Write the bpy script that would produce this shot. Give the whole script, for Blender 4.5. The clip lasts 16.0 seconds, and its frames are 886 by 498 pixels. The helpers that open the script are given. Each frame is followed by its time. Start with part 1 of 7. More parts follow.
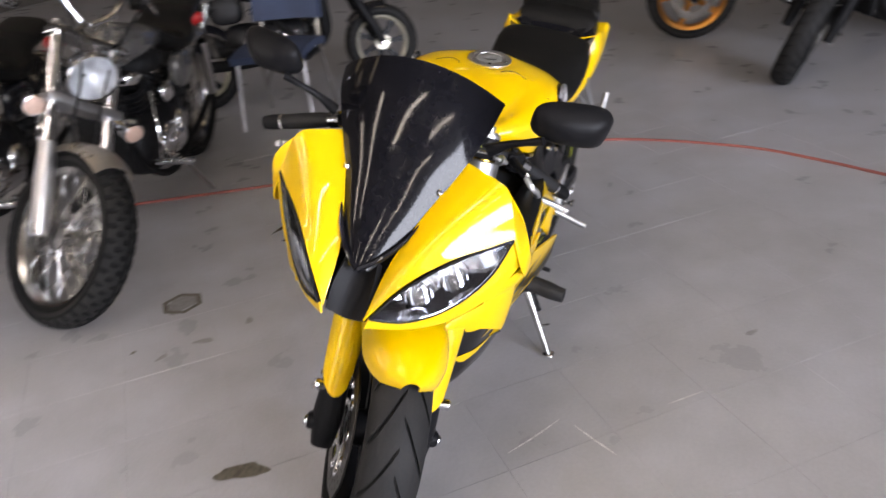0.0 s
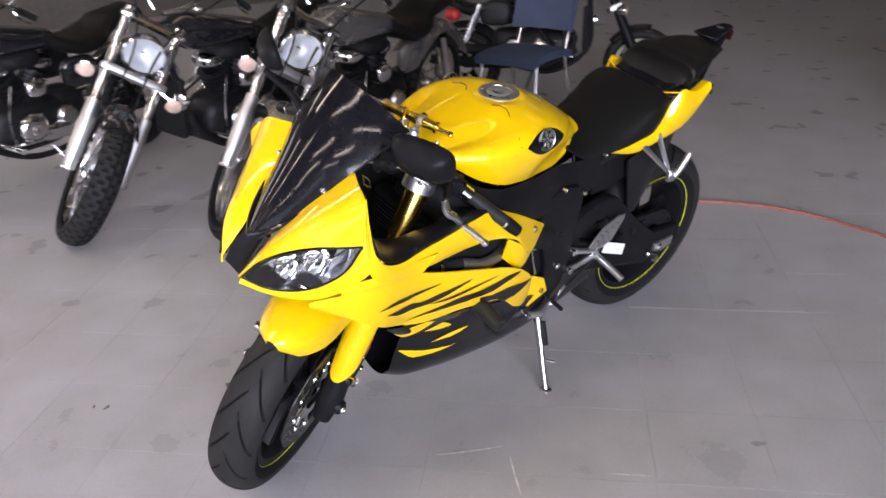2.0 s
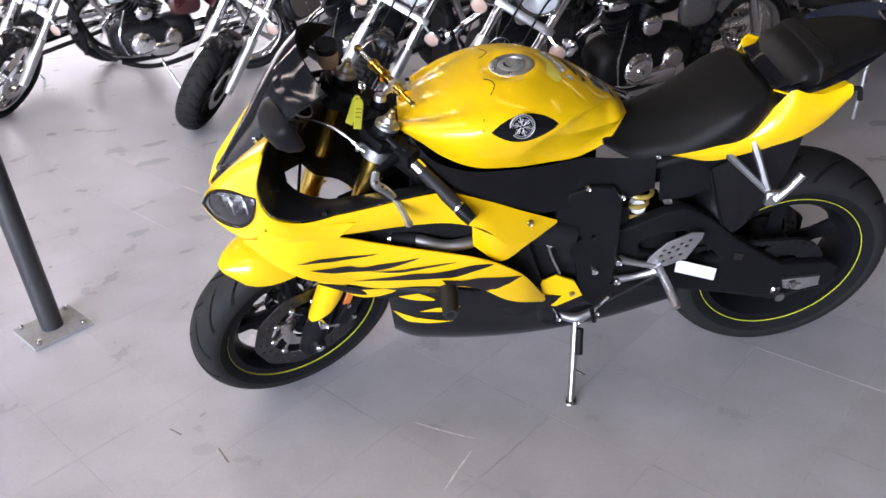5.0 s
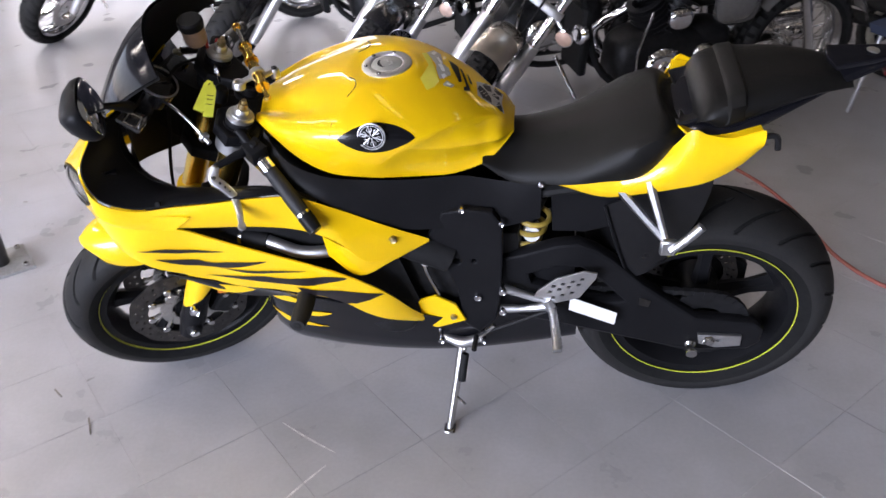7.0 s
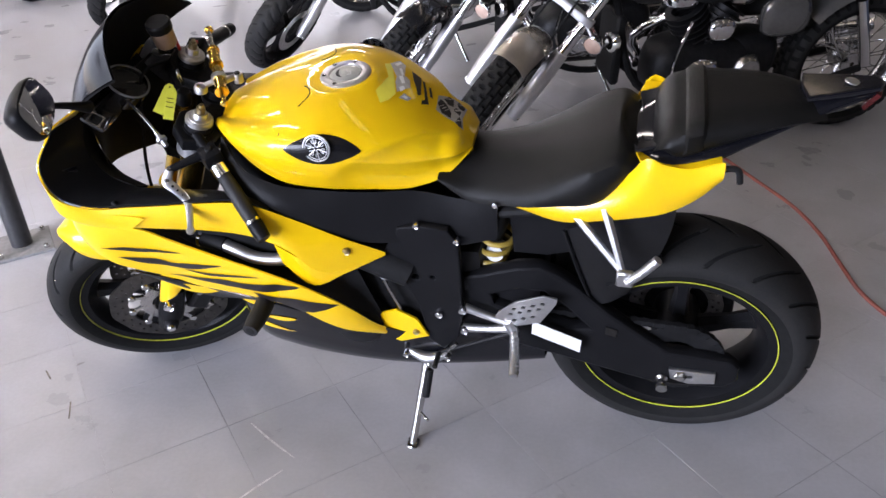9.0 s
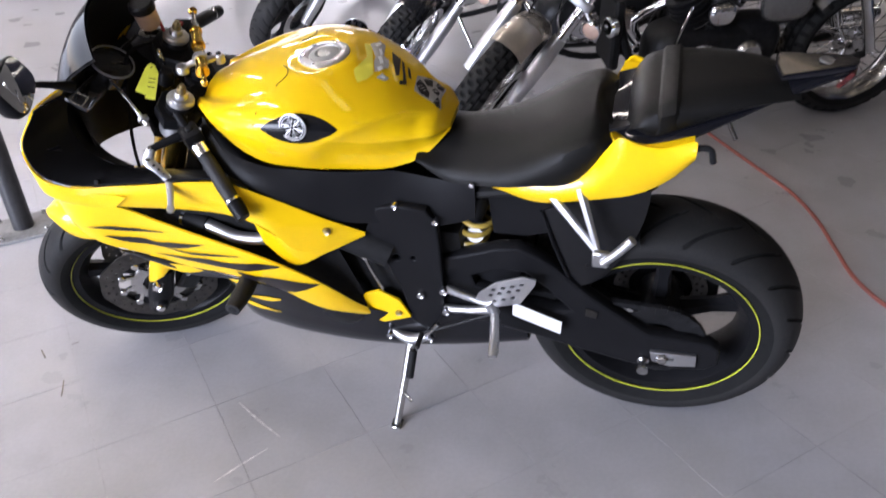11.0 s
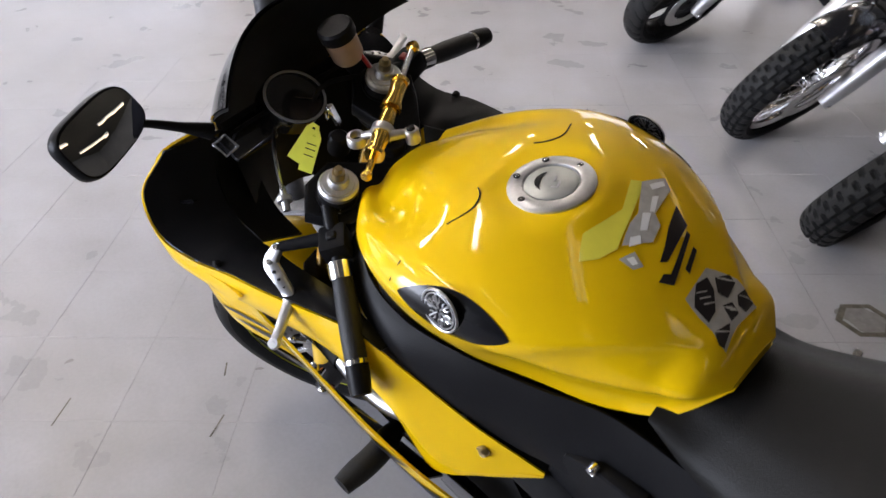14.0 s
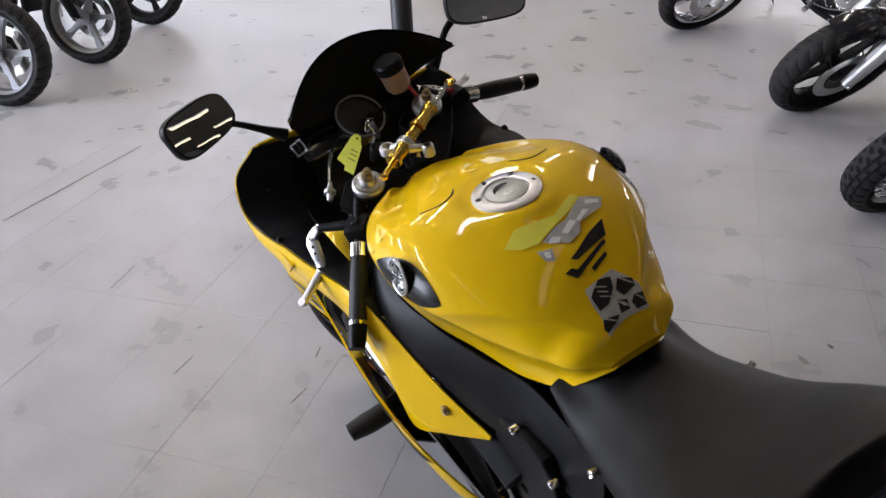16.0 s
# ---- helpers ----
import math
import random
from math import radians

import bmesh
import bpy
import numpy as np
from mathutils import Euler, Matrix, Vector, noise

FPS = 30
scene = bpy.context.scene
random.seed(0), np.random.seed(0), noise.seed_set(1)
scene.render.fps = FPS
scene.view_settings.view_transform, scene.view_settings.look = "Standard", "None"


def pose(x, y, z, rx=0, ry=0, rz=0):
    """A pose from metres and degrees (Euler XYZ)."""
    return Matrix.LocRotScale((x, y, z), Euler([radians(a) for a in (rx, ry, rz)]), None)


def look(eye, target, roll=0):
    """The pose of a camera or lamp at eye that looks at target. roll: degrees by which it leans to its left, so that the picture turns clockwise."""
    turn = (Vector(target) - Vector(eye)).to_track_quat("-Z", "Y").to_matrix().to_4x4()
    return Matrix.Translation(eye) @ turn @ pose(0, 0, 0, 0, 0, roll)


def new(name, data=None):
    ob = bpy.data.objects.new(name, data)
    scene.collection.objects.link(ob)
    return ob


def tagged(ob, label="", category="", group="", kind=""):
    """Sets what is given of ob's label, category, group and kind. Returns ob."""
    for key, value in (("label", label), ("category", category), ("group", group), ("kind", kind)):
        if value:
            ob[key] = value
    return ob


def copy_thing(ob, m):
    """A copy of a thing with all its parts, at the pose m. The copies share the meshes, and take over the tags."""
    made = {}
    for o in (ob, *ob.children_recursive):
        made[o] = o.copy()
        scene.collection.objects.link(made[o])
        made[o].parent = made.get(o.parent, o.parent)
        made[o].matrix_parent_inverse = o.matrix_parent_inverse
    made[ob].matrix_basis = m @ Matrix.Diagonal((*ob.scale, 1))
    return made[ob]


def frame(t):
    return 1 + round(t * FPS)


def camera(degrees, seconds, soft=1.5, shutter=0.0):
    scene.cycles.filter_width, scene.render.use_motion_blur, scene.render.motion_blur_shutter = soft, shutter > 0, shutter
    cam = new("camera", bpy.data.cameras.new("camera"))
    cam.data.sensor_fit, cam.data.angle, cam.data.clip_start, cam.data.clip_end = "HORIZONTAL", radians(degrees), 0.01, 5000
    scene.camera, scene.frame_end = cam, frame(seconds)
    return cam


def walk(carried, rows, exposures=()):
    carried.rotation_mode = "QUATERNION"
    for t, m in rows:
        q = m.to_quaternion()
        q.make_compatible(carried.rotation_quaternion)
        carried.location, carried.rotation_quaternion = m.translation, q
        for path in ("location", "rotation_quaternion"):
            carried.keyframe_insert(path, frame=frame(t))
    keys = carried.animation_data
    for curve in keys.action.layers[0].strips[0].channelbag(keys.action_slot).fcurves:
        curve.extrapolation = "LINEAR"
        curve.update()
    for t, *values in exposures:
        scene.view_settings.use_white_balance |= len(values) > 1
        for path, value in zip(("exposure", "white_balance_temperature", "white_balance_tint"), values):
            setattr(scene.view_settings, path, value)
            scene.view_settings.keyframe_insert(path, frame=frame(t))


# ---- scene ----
cam = camera(59.7, 16.0, 1.5, 0.5)
PATH = [
    (0, (2.506, 0.855, 1.410), (0.951, 0.071, 0.496), -6.8),
    (0.5, (2.473, 1.120, 1.413), (1.127, 0.010, 0.506), -6.2),
    (1, (2.347, 1.250, 1.414), (1.110, 0.019, 0.506), -3.0),
    (1.5, (2.188, 1.404, 1.407), (1.004, 0.127, 0.493), -3.9),
    (2, (2.060, 1.655, 1.426), (1.015, 0.217, 0.584), -2.7),
    (2.5, (1.876, 1.719, 1.413), (0.966, 0.184, 0.585), -3.7),
    (3, (1.659, 1.762, 1.392), (0.726, 0.295, 0.471), -2.3),
    (3.5, (1.468, 1.911, 1.400), (0.892, 0.237, 0.540), -4.5),
    (3.7, (1.406, 1.959, 1.395), (0.943, 0.243, 0.553), -5.5),
    (5.8, (0.769, 1.836, 1.424), (0.893, 0.131, 0.452), -4.1),
    (6, (0.740, 1.786, 1.427), (0.857, 0.083, 0.448), -3.6),
    (6.5, (0.629, 1.724, 1.420), (0.760, 0.033, 0.423), -4.0),
    (7, (0.441, 1.708, 1.418), (0.700, 0.035, 0.417), -2.1),
    (7.5, (0.374, 1.688, 1.433), (0.723, 0.058, 0.386), -2.7),
    (8, (0.360, 1.633, 1.446), (0.640, -0.029, 0.430), -3.0),
    (8.5, (0.267, 1.614, 1.441), (0.669, -0.035, 0.447), -3.1),
    (8.7, (0.234, 1.600, 1.438), (0.670, -0.031, 0.427), -2.2),
    (10.8, (0.097, 1.603, 1.416), (0.621, -0.017, 0.428), -3.1),
    (11, (0.112, 1.597, 1.415), (0.601, -0.007, 0.387), -2.4),
    (11.5, (0.180, 1.481, 1.394), (0.725, -0.052, 0.289), -2.8),
    (12, (0.297, 1.315, 1.404), (0.815, -0.253, 0.335), -3.0),
    (12.5, (0.299, 1.194, 1.383), (0.896, -0.341, 0.307), -4.3),
    (13, (0.239, 1.015, 1.387), (1.197, -0.355, 0.349), -2.2),
    (13.5, (0.249, 0.890, 1.381), (1.407, -0.283, 0.308), -3.3),
    (14, (0.291, 0.788, 1.385), (1.494, -0.300, 0.271), -1.5),
    (14.5, (0.164, 0.734, 1.419), (1.506, -0.209, 0.332), -2.5),
    (15, (0.006, 0.700, 1.444), (1.492, -0.089, 0.423), -1.8),
    (15.5, (-0.047, 0.685, 1.447), (1.469, -0.078, 0.451), -2.4),
    (16, (-0.069, 0.706, 1.428), (1.451, -0.058, 0.441), -2.6),
]
walk(cam, [(t, look(eye, target, roll)) for t, eye, target, roll in PATH], [(0, 0.0, 6800, 20), (2, -0.02, 6600, 22), (3.5, 0.06, 6350, 22), (8.5, 0.18, 6300, 22), (11.5, 0.32, 6250, 22), (12.5, 0.2, 6400, 18), (14, -0.10, 6500, 18), (16, -0.26, 6500, 18)])

# ---- world, large lights ----
world = bpy.data.worlds.new("world")
scene.world = world
world.use_nodes = True
wn = world.node_tree
sky = wn.nodes.new("ShaderNodeTexSky")
sky.sky_type, sky.sun_disc, sky.sun_elevation, sky.sun_rotation = "NISHITA", False, radians(40), radians(90)
wn.links.new(sky.outputs[0], wn.nodes["Background"].inputs[0])
wn.nodes["Background"].inputs[1].default_value = 0.1
scene.view_settings.exposure = 0.0
DOOR_LIGHT, SOUTH_LIGHT, NORTH_FILL, TUBE_GLOW = 120.0, 120.0, 2350.0, 38.5


# ---- materials ----
def material(name, color, rough=0.5, metal=0.0, coat=0.0, vary=0.12, scale=8.0, fine=60.0, bump=0.0, grime=None, rough_vary=0.1, spec=0.5):
    """A surface with two scales of variation in tone and gloss, and fine relief."""
    m = bpy.data.materials.new(name)
    m.use_nodes = True
    nt = m.node_tree
    p = nt.nodes["Principled BSDF"]
    p.inputs["Metallic"].default_value = metal
    p.inputs["Specular IOR Level"].default_value = spec
    p.inputs["Coat Weight"].default_value = coat
    p.inputs["Coat Roughness"].default_value = 0.04
    tc = nt.nodes.new("ShaderNodeTexCoord")
    n1, n2 = nt.nodes.new("ShaderNodeTexNoise"), nt.nodes.new("ShaderNodeTexNoise")
    n1.inputs["Scale"].default_value, n2.inputs["Scale"].default_value = scale, fine
    n1.inputs["Detail"].default_value = 5
    n2.inputs["Detail"].default_value = 3
    for n in (n1, n2):
        nt.links.new(tc.outputs["Object"], n.inputs["Vector"])
    mix = nt.nodes.new("ShaderNodeMath")
    mix.operation = "MULTIPLY_ADD"
    mix.inputs[1].default_value, mix.inputs[2].default_value = 0.5, 0.0
    nt.links.new(n2.outputs[0], mix.inputs[0])
    add = nt.nodes.new("ShaderNodeMath")
    add.operation = "MULTIPLY_ADD"
    add.inputs[1].default_value = 0.5
    nt.links.new(n1.outputs[0], add.inputs[0])
    nt.links.new(mix.outputs[0], add.inputs[2])
    ramp = nt.nodes.new("ShaderNodeValToRGB")
    lo = [max(0, c * (1 - vary)) for c in color]
    hi = [min(1, c * (1 + vary)) for c in color]
    ramp.color_ramp.elements[0].position, ramp.color_ramp.elements[1].position = 0.35, 0.65
    ramp.color_ramp.elements[0].color = (*(grime or lo), 1)
    ramp.color_ramp.elements[1].color = (*hi, 1)
    nt.links.new(add.outputs[0], ramp.inputs[0])
    nt.links.new(ramp.outputs[0], p.inputs["Base Color"])
    rr = nt.nodes.new("ShaderNodeMapRange")
    rr.inputs[3].default_value, rr.inputs[4].default_value = max(0.02, rough - rough_vary), min(1, rough + rough_vary)
    nt.links.new(n1.outputs[0], rr.inputs[0])
    nt.links.new(rr.outputs[0], p.inputs["Roughness"])
    if bump:
        b = nt.nodes.new("ShaderNodeBump")
        b.inputs["Strength"].default_value, b.inputs["Distance"].default_value = bump, 0.002
        nt.links.new(n2.outputs[0], b.inputs["Height"])
        nt.links.new(b.outputs[0], p.inputs["Normal"])
    return m


def glowing(name, color, strength):
    m = bpy.data.materials.new(name)
    m.use_nodes = True
    p = m.node_tree.nodes["Principled BSDF"]
    p.inputs["Base Color"].default_value = (*color, 1)
    p.inputs["Emission Color"].default_value = (*color, 1)
    p.inputs["Emission Strength"].default_value = strength
    return m


def clear(name, color, rough=0.03, weight=1.0):
    m = bpy.data.materials.new(name)
    m.use_nodes = True
    p = m.node_tree.nodes["Principled BSDF"]
    p.inputs["Base Color"].default_value = (*color, 1)
    p.inputs["Roughness"].default_value = rough
    p.inputs["Transmission Weight"].default_value = weight
    p.inputs["IOR"].default_value = 1.3
    return m


YELLOW = material("yellow_paint", (0.80, 0.498, 0.0), 0.42, spec=0.08, coat=0.85, vary=0.02, scale=3, fine=900, rough_vary=0.04)
FLAME = material("black_graphic", (0.014, 0.011, 0.012), 0.35, coat=0.1, vary=0.2, spec=0.3)
GLOSS = material("gloss_black", (0.006, 0.006, 0.008), 0.12, coat=0.2, vary=0.2, rough_vary=0.05, spec=0.35)
SMOKE = material("smoked_screen", (0.006, 0.006, 0.008), 0.11, spec=0.22, coat=0.06, vary=0.2, rough_vary=0.03)
SATIN = material("satin_black_plastic", (0.0085, 0.0085, 0.0095), 0.36, vary=0.2, fine=400, bump=0.15, spec=0.08)
MATTE = material("matte_black", (0.008, 0.008, 0.0085), 0.7, vary=0.3, spec=0.2)
ENGINE = material("black_engine_metal", (0.012, 0.012, 0.013), 0.5, metal=0.3, vary=0.4, scale=14, spec=0.3)
VINYL = material("black_seat_vinyl", (0.007, 0.0068, 0.0065), 0.38, vary=0.12, scale=5, fine=700, bump=0.35, spec=0.13)
# rubber with the shade inside the tread grooves put into its colour
GROOVE_SHADE = material("groove_shade", (0.011, 0.011, 0.011), 0.8, vary=0.2, spec=0.1)
RUBBER = material("tyre_rubber", (0.012, 0.012, 0.0125), 0.62, vary=0.25, scale=10, fine=200, bump=0.2, grime=(0.021, 0.020, 0.019), spec=0.15)
GRIP = material("grip_rubber", (0.014, 0.014, 0.015), 0.55, vary=0.2, fine=300, bump=0.3, spec=0.3)
SILVER = material("brushed_aluminium", (0.60, 0.60, 0.61), 0.40, metal=1.0, vary=0.08, scale=12, fine=220)
CHROME = material("chrome", (0.80, 0.80, 0.82), 0.09, metal=1.0, vary=0.05, rough_vary=0.05)
STEEL = material("polished_steel", (0.55, 0.54, 0.53), 0.22, metal=1.0, vary=0.12, scale=20)
GOLD = material("gold_anodised", (0.83, 0.56, 0.12), 0.22, metal=1.0, vary=0.06)
BRASS = material("brass_bolt", (0.45, 0.36, 0.20), 0.35, metal=1.0)
HUGGER = material("glossy_black_plastic", (0.008, 0.008, 0.009), 0.30, vary=0.2, spec=0.30, rough_vary=0.06)
DISC = material("brake_disc", (0.10, 0.095, 0.09), 0.38, metal=1.0, vary=0.2, scale=30)
WHITE = material("white_tape", (0.78, 0.78, 0.78), 0.6, vary=0.04, fine=90)
TAG = material("yellow_tag", (0.72, 0.72, 0.06), 0.5, vary=0.05)
CAPGREY = material("dull_cap_metal", (0.42, 0.43, 0.41), 0.42, metal=0.7, vary=0.15)
BADGE = material("badge_black", (0.006, 0.006, 0.007), 0.2, vary=0.1, spec=0.25)
LIME = material("lime_stripe", (0.50, 0.52, 0.04), 0.4, vary=0.05)
RED = material("red_plastic", (0.45, 0.02, 0.02), 0.4)
PALELENS = material("pale_signal_lens", (0.62, 0.44, 0.36), 0.2, coat=0.6)
# pale and rough, standing in for daylight mirrored in the headlight
BRIGHTBOWL = material("bright_reflector", (0.85, 0.86, 0.87), 0.42, metal=0.75, vary=0.06, scale=40)
AMBER = material("amber_lens", (0.70, 0.20, 0.03), 0.25, coat=0.5)
SPRING = material("yellow_spring", (0.40, 0.28, 0.05), 0.35, coat=0.2)
TANFLUID = material("tan_reservoir", (0.38, 0.27, 0.20), 0.4)
LENS = clear("headlight_lens", (0.95, 0.97, 1.0))
MIRROR = material("mirror_glass", (0.86, 0.87, 0.86), 0.02, metal=1.0, vary=0.0, rough_vary=0.0)
DIAL = material("dial_face", (0.02, 0.02, 0.022), 0.15, coat=1.0)
PADCLEAR = material("sticker_lemon", (0.74, 0.66, 0.06), 0.35, coat=0.4, vary=0.05)
PADGREY = material("sticker_grey", (0.42, 0.40, 0.37), 0.4, coat=0.4, vary=0.2, scale=40)
CORD = material("red_cord", (0.30, 0.09, 0.07), 0.55, vary=0.15)
BASEGREY = material("grey_floor_paint", (0.26, 0.26, 0.26), 0.6, vary=0.2)
DIMRED = material("smoked_red_lens", (0.05, 0.008, 0.008), 0.2, coat=0.5)
POLE = material("pole_paint", (0.030, 0.030, 0.032), 0.45, vary=0.25, scale=6)
CHAIRBLUE = material("blue_fabric", (0.035, 0.05, 0.095), 0.85, vary=0.2, fine=300, bump=0.3)
BEIGE = material("champagne_metal_paint", (0.52, 0.47, 0.40), 0.28, metal=0.8, coat=0.5, vary=0.06)
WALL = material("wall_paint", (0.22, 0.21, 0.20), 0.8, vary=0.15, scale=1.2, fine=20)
# unseen south and west walls, toned down so that less light bounces back
DIMWALL = material("dim_wall", (0.10, 0.09, 0.08), 0.8, vary=0.2, scale=1.0, fine=15)
CEILING = material("ceiling_paint", (0.085, 0.075, 0.058), 0.85, vary=0.15, scale=0.8, fine=12)


# ---- mesh tools ----
def link(name, bm, mat, parent=None, label="", smooth=True, kind=""):
    me = bpy.data.meshes.new(name)
    bm.normal_update()
    bm.to_mesh(me)
    bm.free()
    me.materials.append(mat)
    if smooth:
        me.shade_smooth()
        me.set_sharp_from_angle(angle=radians(38))
    ob = new(name, me)
    if parent is not None:
        ob.parent = parent
    return tagged(ob, label=label, kind=kind)


def part(name, bm, mat, parent, label=""):
    return link(name, bm, mat, parent, label)


def thing(name, m, label, category, group="", kind=""):
    ob = new(name)
    ob.empty_display_size = 0.1
    ob.matrix_world = m
    return tagged(ob, label, category, group, kind)


def spline(points, n):
    """n points along a smooth curve through the given ones."""
    p = np.array(points, float)
    if len(p) == 2:
        return [Vector(p[0] + (p[1] - p[0]) * k / (n - 1)) for k in range(n)]
    d = np.r_[0, np.cumsum(np.linalg.norm(np.diff(p, axis=0), axis=1))]
    tang = np.gradient(p, d, axis=0)
    out = []
    for s in np.linspace(0, d[-1], n):
        k = min(max(np.searchsorted(d, s, side="right") - 1, 0), len(p) - 2)
        h = d[k + 1] - d[k]
        u = (s - d[k]) / h
        out.append(Vector((2 * u**3 - 3 * u**2 + 1) * p[k] + (u**3 - 2 * u**2 + u) * h * tang[k] + (3 * u**2 - 2 * u**3) * p[k + 1] + (u**3 - u**2) * h * tang[k + 1]))
    return out


def ease(x, pairs):
    """Smooth value at x of a curve through (x, value) pairs in rising order."""
    a = np.array(pairs, float)
    if x <= a[0, 0]:
        return a[0, 1]
    if x >= a[-1, 0]:
        return a[-1, 1]
    t = np.gradient(a[:, 1], a[:, 0])
    k = np.searchsorted(a[:, 0], x, side="right") - 1
    h = a[k + 1, 0] - a[k, 0]
    u = (x - a[k, 0]) / h
    return float((2 * u**3 - 3 * u**2 + 1) * a[k, 1] + (u**3 - 2 * u**2 + u) * h * t[k] + (3 * u**2 - 2 * u**3) * a[k + 1, 1] + (u**3 - u**2) * h * t[k + 1])


def skin(rows, closed=False, cap=False, bm=None):
    """A surface through rows of points."""
    bm = bm or bmesh.new()
    v = [[bm.verts.new(p) for p in row] for row in rows]
    for a, b in zip(v, v[1:]):
        for k in range(len(a) if closed else len(a) - 1):
            q = [a[k], a[(k + 1) % len(a)], b[(k + 1) % len(a)], b[k]]
            if len({tuple(round(c, 6) for c in w.co) for w in q}) == 4:
                bm.faces.new(q)
            else:
                u = []
                for w in q:
                    if all((w.co - z.co).length > 1e-6 for z in u):
                        u.append(w)
                if len(u) == 3:
                    bm.faces.new(u)
    if cap:
        bm.faces.new(v[0][::-1])
        bm.faces.new(v[-1])
    return bm


def thicken(bm, t):
    bmesh.ops.remove_doubles(bm, verts=bm.verts[:], dist=1e-6)
    bmesh.ops.recalc_face_normals(bm, faces=bm.faces[:])
    bmesh.ops.solidify(bm, geom=bm.faces[:], thickness=t)
    bmesh.ops.recalc_face_normals(bm, faces=bm.faces[:])
    return bm


def tube(points, r, n=12, steps=0, bm=None, square=False):
    """A round bar along points; r is one radius or one for each step."""
    pts = spline(points, steps or (2 if len(points) == 2 else 6 * len(points)))
    rows, side = [], None
    for k, p in enumerate(pts):
        d = (pts[min(k + 1, len(pts) - 1)] - pts[max(k - 1, 0)]).normalized()
        side = (side - d * side.dot(d)).normalized() if side is not None else d.orthogonal().normalized()
        up = d.cross(side)
        rad = r if not isinstance(r, (list, tuple)) else float(np.interp(k / (len(pts) - 1), np.linspace(0, 1, len(r)), r))
        rows.append([p + side * (rad * math.cos(a)) + up * (rad * math.sin(a)) for a in [2 * math.pi * (j + 0.5 * square) / n for j in range(n)]])
    return skin(rows, True, True, bm)


def lathe(profile, at, axis, n=32, bm=None, closed=False):
    """Turns (radius, height) pairs round an axis through a point."""
    a = Vector(axis).normalized()
    s = a.orthogonal().normalized()
    u = a.cross(s)
    rows = [[Vector(at) + a * h + (s * math.cos(t) + u * math.sin(t)) * max(r, 1e-5) for t in [2 * math.pi * k / n for k in range(n)]] for r, h in profile]
    if closed:
        rows.append([p.copy() for p in rows[0]])
    bm = skin(rows, True, False, bm)
    bmesh.ops.remove_doubles(bm, verts=bm.verts[:], dist=2e-5)
    bmesh.ops.recalc_face_normals(bm, faces=bm.faces[:])
    return bm


def plate(outlines, thick, bevel=0.0015, place=None, res=4):
    """A flat plate with holes, from outlines in its own x and y; the first is the rim. Round ones are (x, y, radius)."""
    cu = bpy.data.curves.new("outline", "CURVE")
    cu.dimensions, cu.fill_mode, cu.extrude, cu.bevel_depth, cu.bevel_resolution = "2D", "BOTH", max(thick / 2 - bevel, 1e-4), bevel, 1
    for o in outlines:
        if len(o) == 3 and not hasattr(o[0], "__len__"):
            o = [(o[0] + o[2] * math.cos(a), o[1] + o[2] * math.sin(a)) for a in np.linspace(0, 2 * math.pi, 20, endpoint=False)]
        sp = cu.splines.new("POLY")
        sp.points.add(len(o) - 1)
        for q, (x, y) in zip(sp.points, o):
            q.co = (x, y, 0, 1)
        sp.use_cyclic_u = True
    ob = bpy.data.objects.new("outline", cu)
    scene.collection.objects.link(ob)
    me = bpy.data.meshes.new_from_object(ob.evaluated_get(bpy.context.evaluated_depsgraph_get()))
    bm = bmesh.new()
    bm.from_mesh(me)
    bpy.data.objects.remove(ob)
    bpy.data.curves.remove(cu)
    bpy.data.meshes.remove(me)
    if place is not None:
        bm.transform(place)
    return bm


SIDE = Matrix(((1, 0, 0, 0), (0, 0, -1, 0), (0, 1, 0, 0), (0, 0, 0, 1)))  # a plate's x, y laid into x, z


def side_plate(outlines, thick, y, bevel=0.0015):
    return plate(outlines, thick, bevel, Matrix.Translation((0, y, 0)) @ SIDE)


def coons(top, bottom, start, end, nu=16, nv=10):
    """A patch between four edges. top and bottom run the same way; start joins their first ends, end their last."""
    T, B, S, E = spline(top, nu), spline(bottom, nu), spline(start, nv), spline(end, nv)
    rows = []
    for j in range(nv):
        v = j / (nv - 1)
        row = []
        for i in range(nu):
            u = i / (nu - 1)
            p = T[i] * (1 - v) + B[i] * v + S[j] * (1 - u) + E[j] * u
            p = p - (T[0] * (1 - u) * (1 - v) + T[-1] * u * (1 - v) + B[0] * (1 - u) * v + B[-1] * u * v)
            row.append(p)
        rows.append(row)
    return skin(rows)


def ruled(top, bottom, nu=18, nv=8, bulge=(0, 0, 0)):
    """A patch between two edges, raised in its middle."""
    T, B, b = spline(top, nu), spline(bottom, nu), Vector(bulge)
    return skin([[T[i].lerp(B[i], j / (nv - 1)) + b * (4 * (j / (nv - 1)) * (1 - j / (nv - 1)) * math.sin(math.pi * i / (nu - 1))) for i in range(nu)] for j in range(nv)])


def mirrored(bm):
    other = bm.copy()
    other.transform(Matrix.Diagonal((1, -1, 1, 1)))
    bmesh.ops.reverse_faces(other, faces=other.faces[:])
    return other


def both(name, bm, mat, parent, label=""):
    """A part on the left side and its twin on the right."""
    other = mirrored(bm)
    return part(name, bm, mat, parent, label), part(name, other, mat, parent, label)


def bolt(at, axis, r=0.007, h=0.006):
    return lathe([(0.0001, h), (r * 0.5, h), (r * 0.55, h * 0.6), (r * 0.9, h * 0.9), (r, h * 0.5), (r, -h)], at, axis, 12)


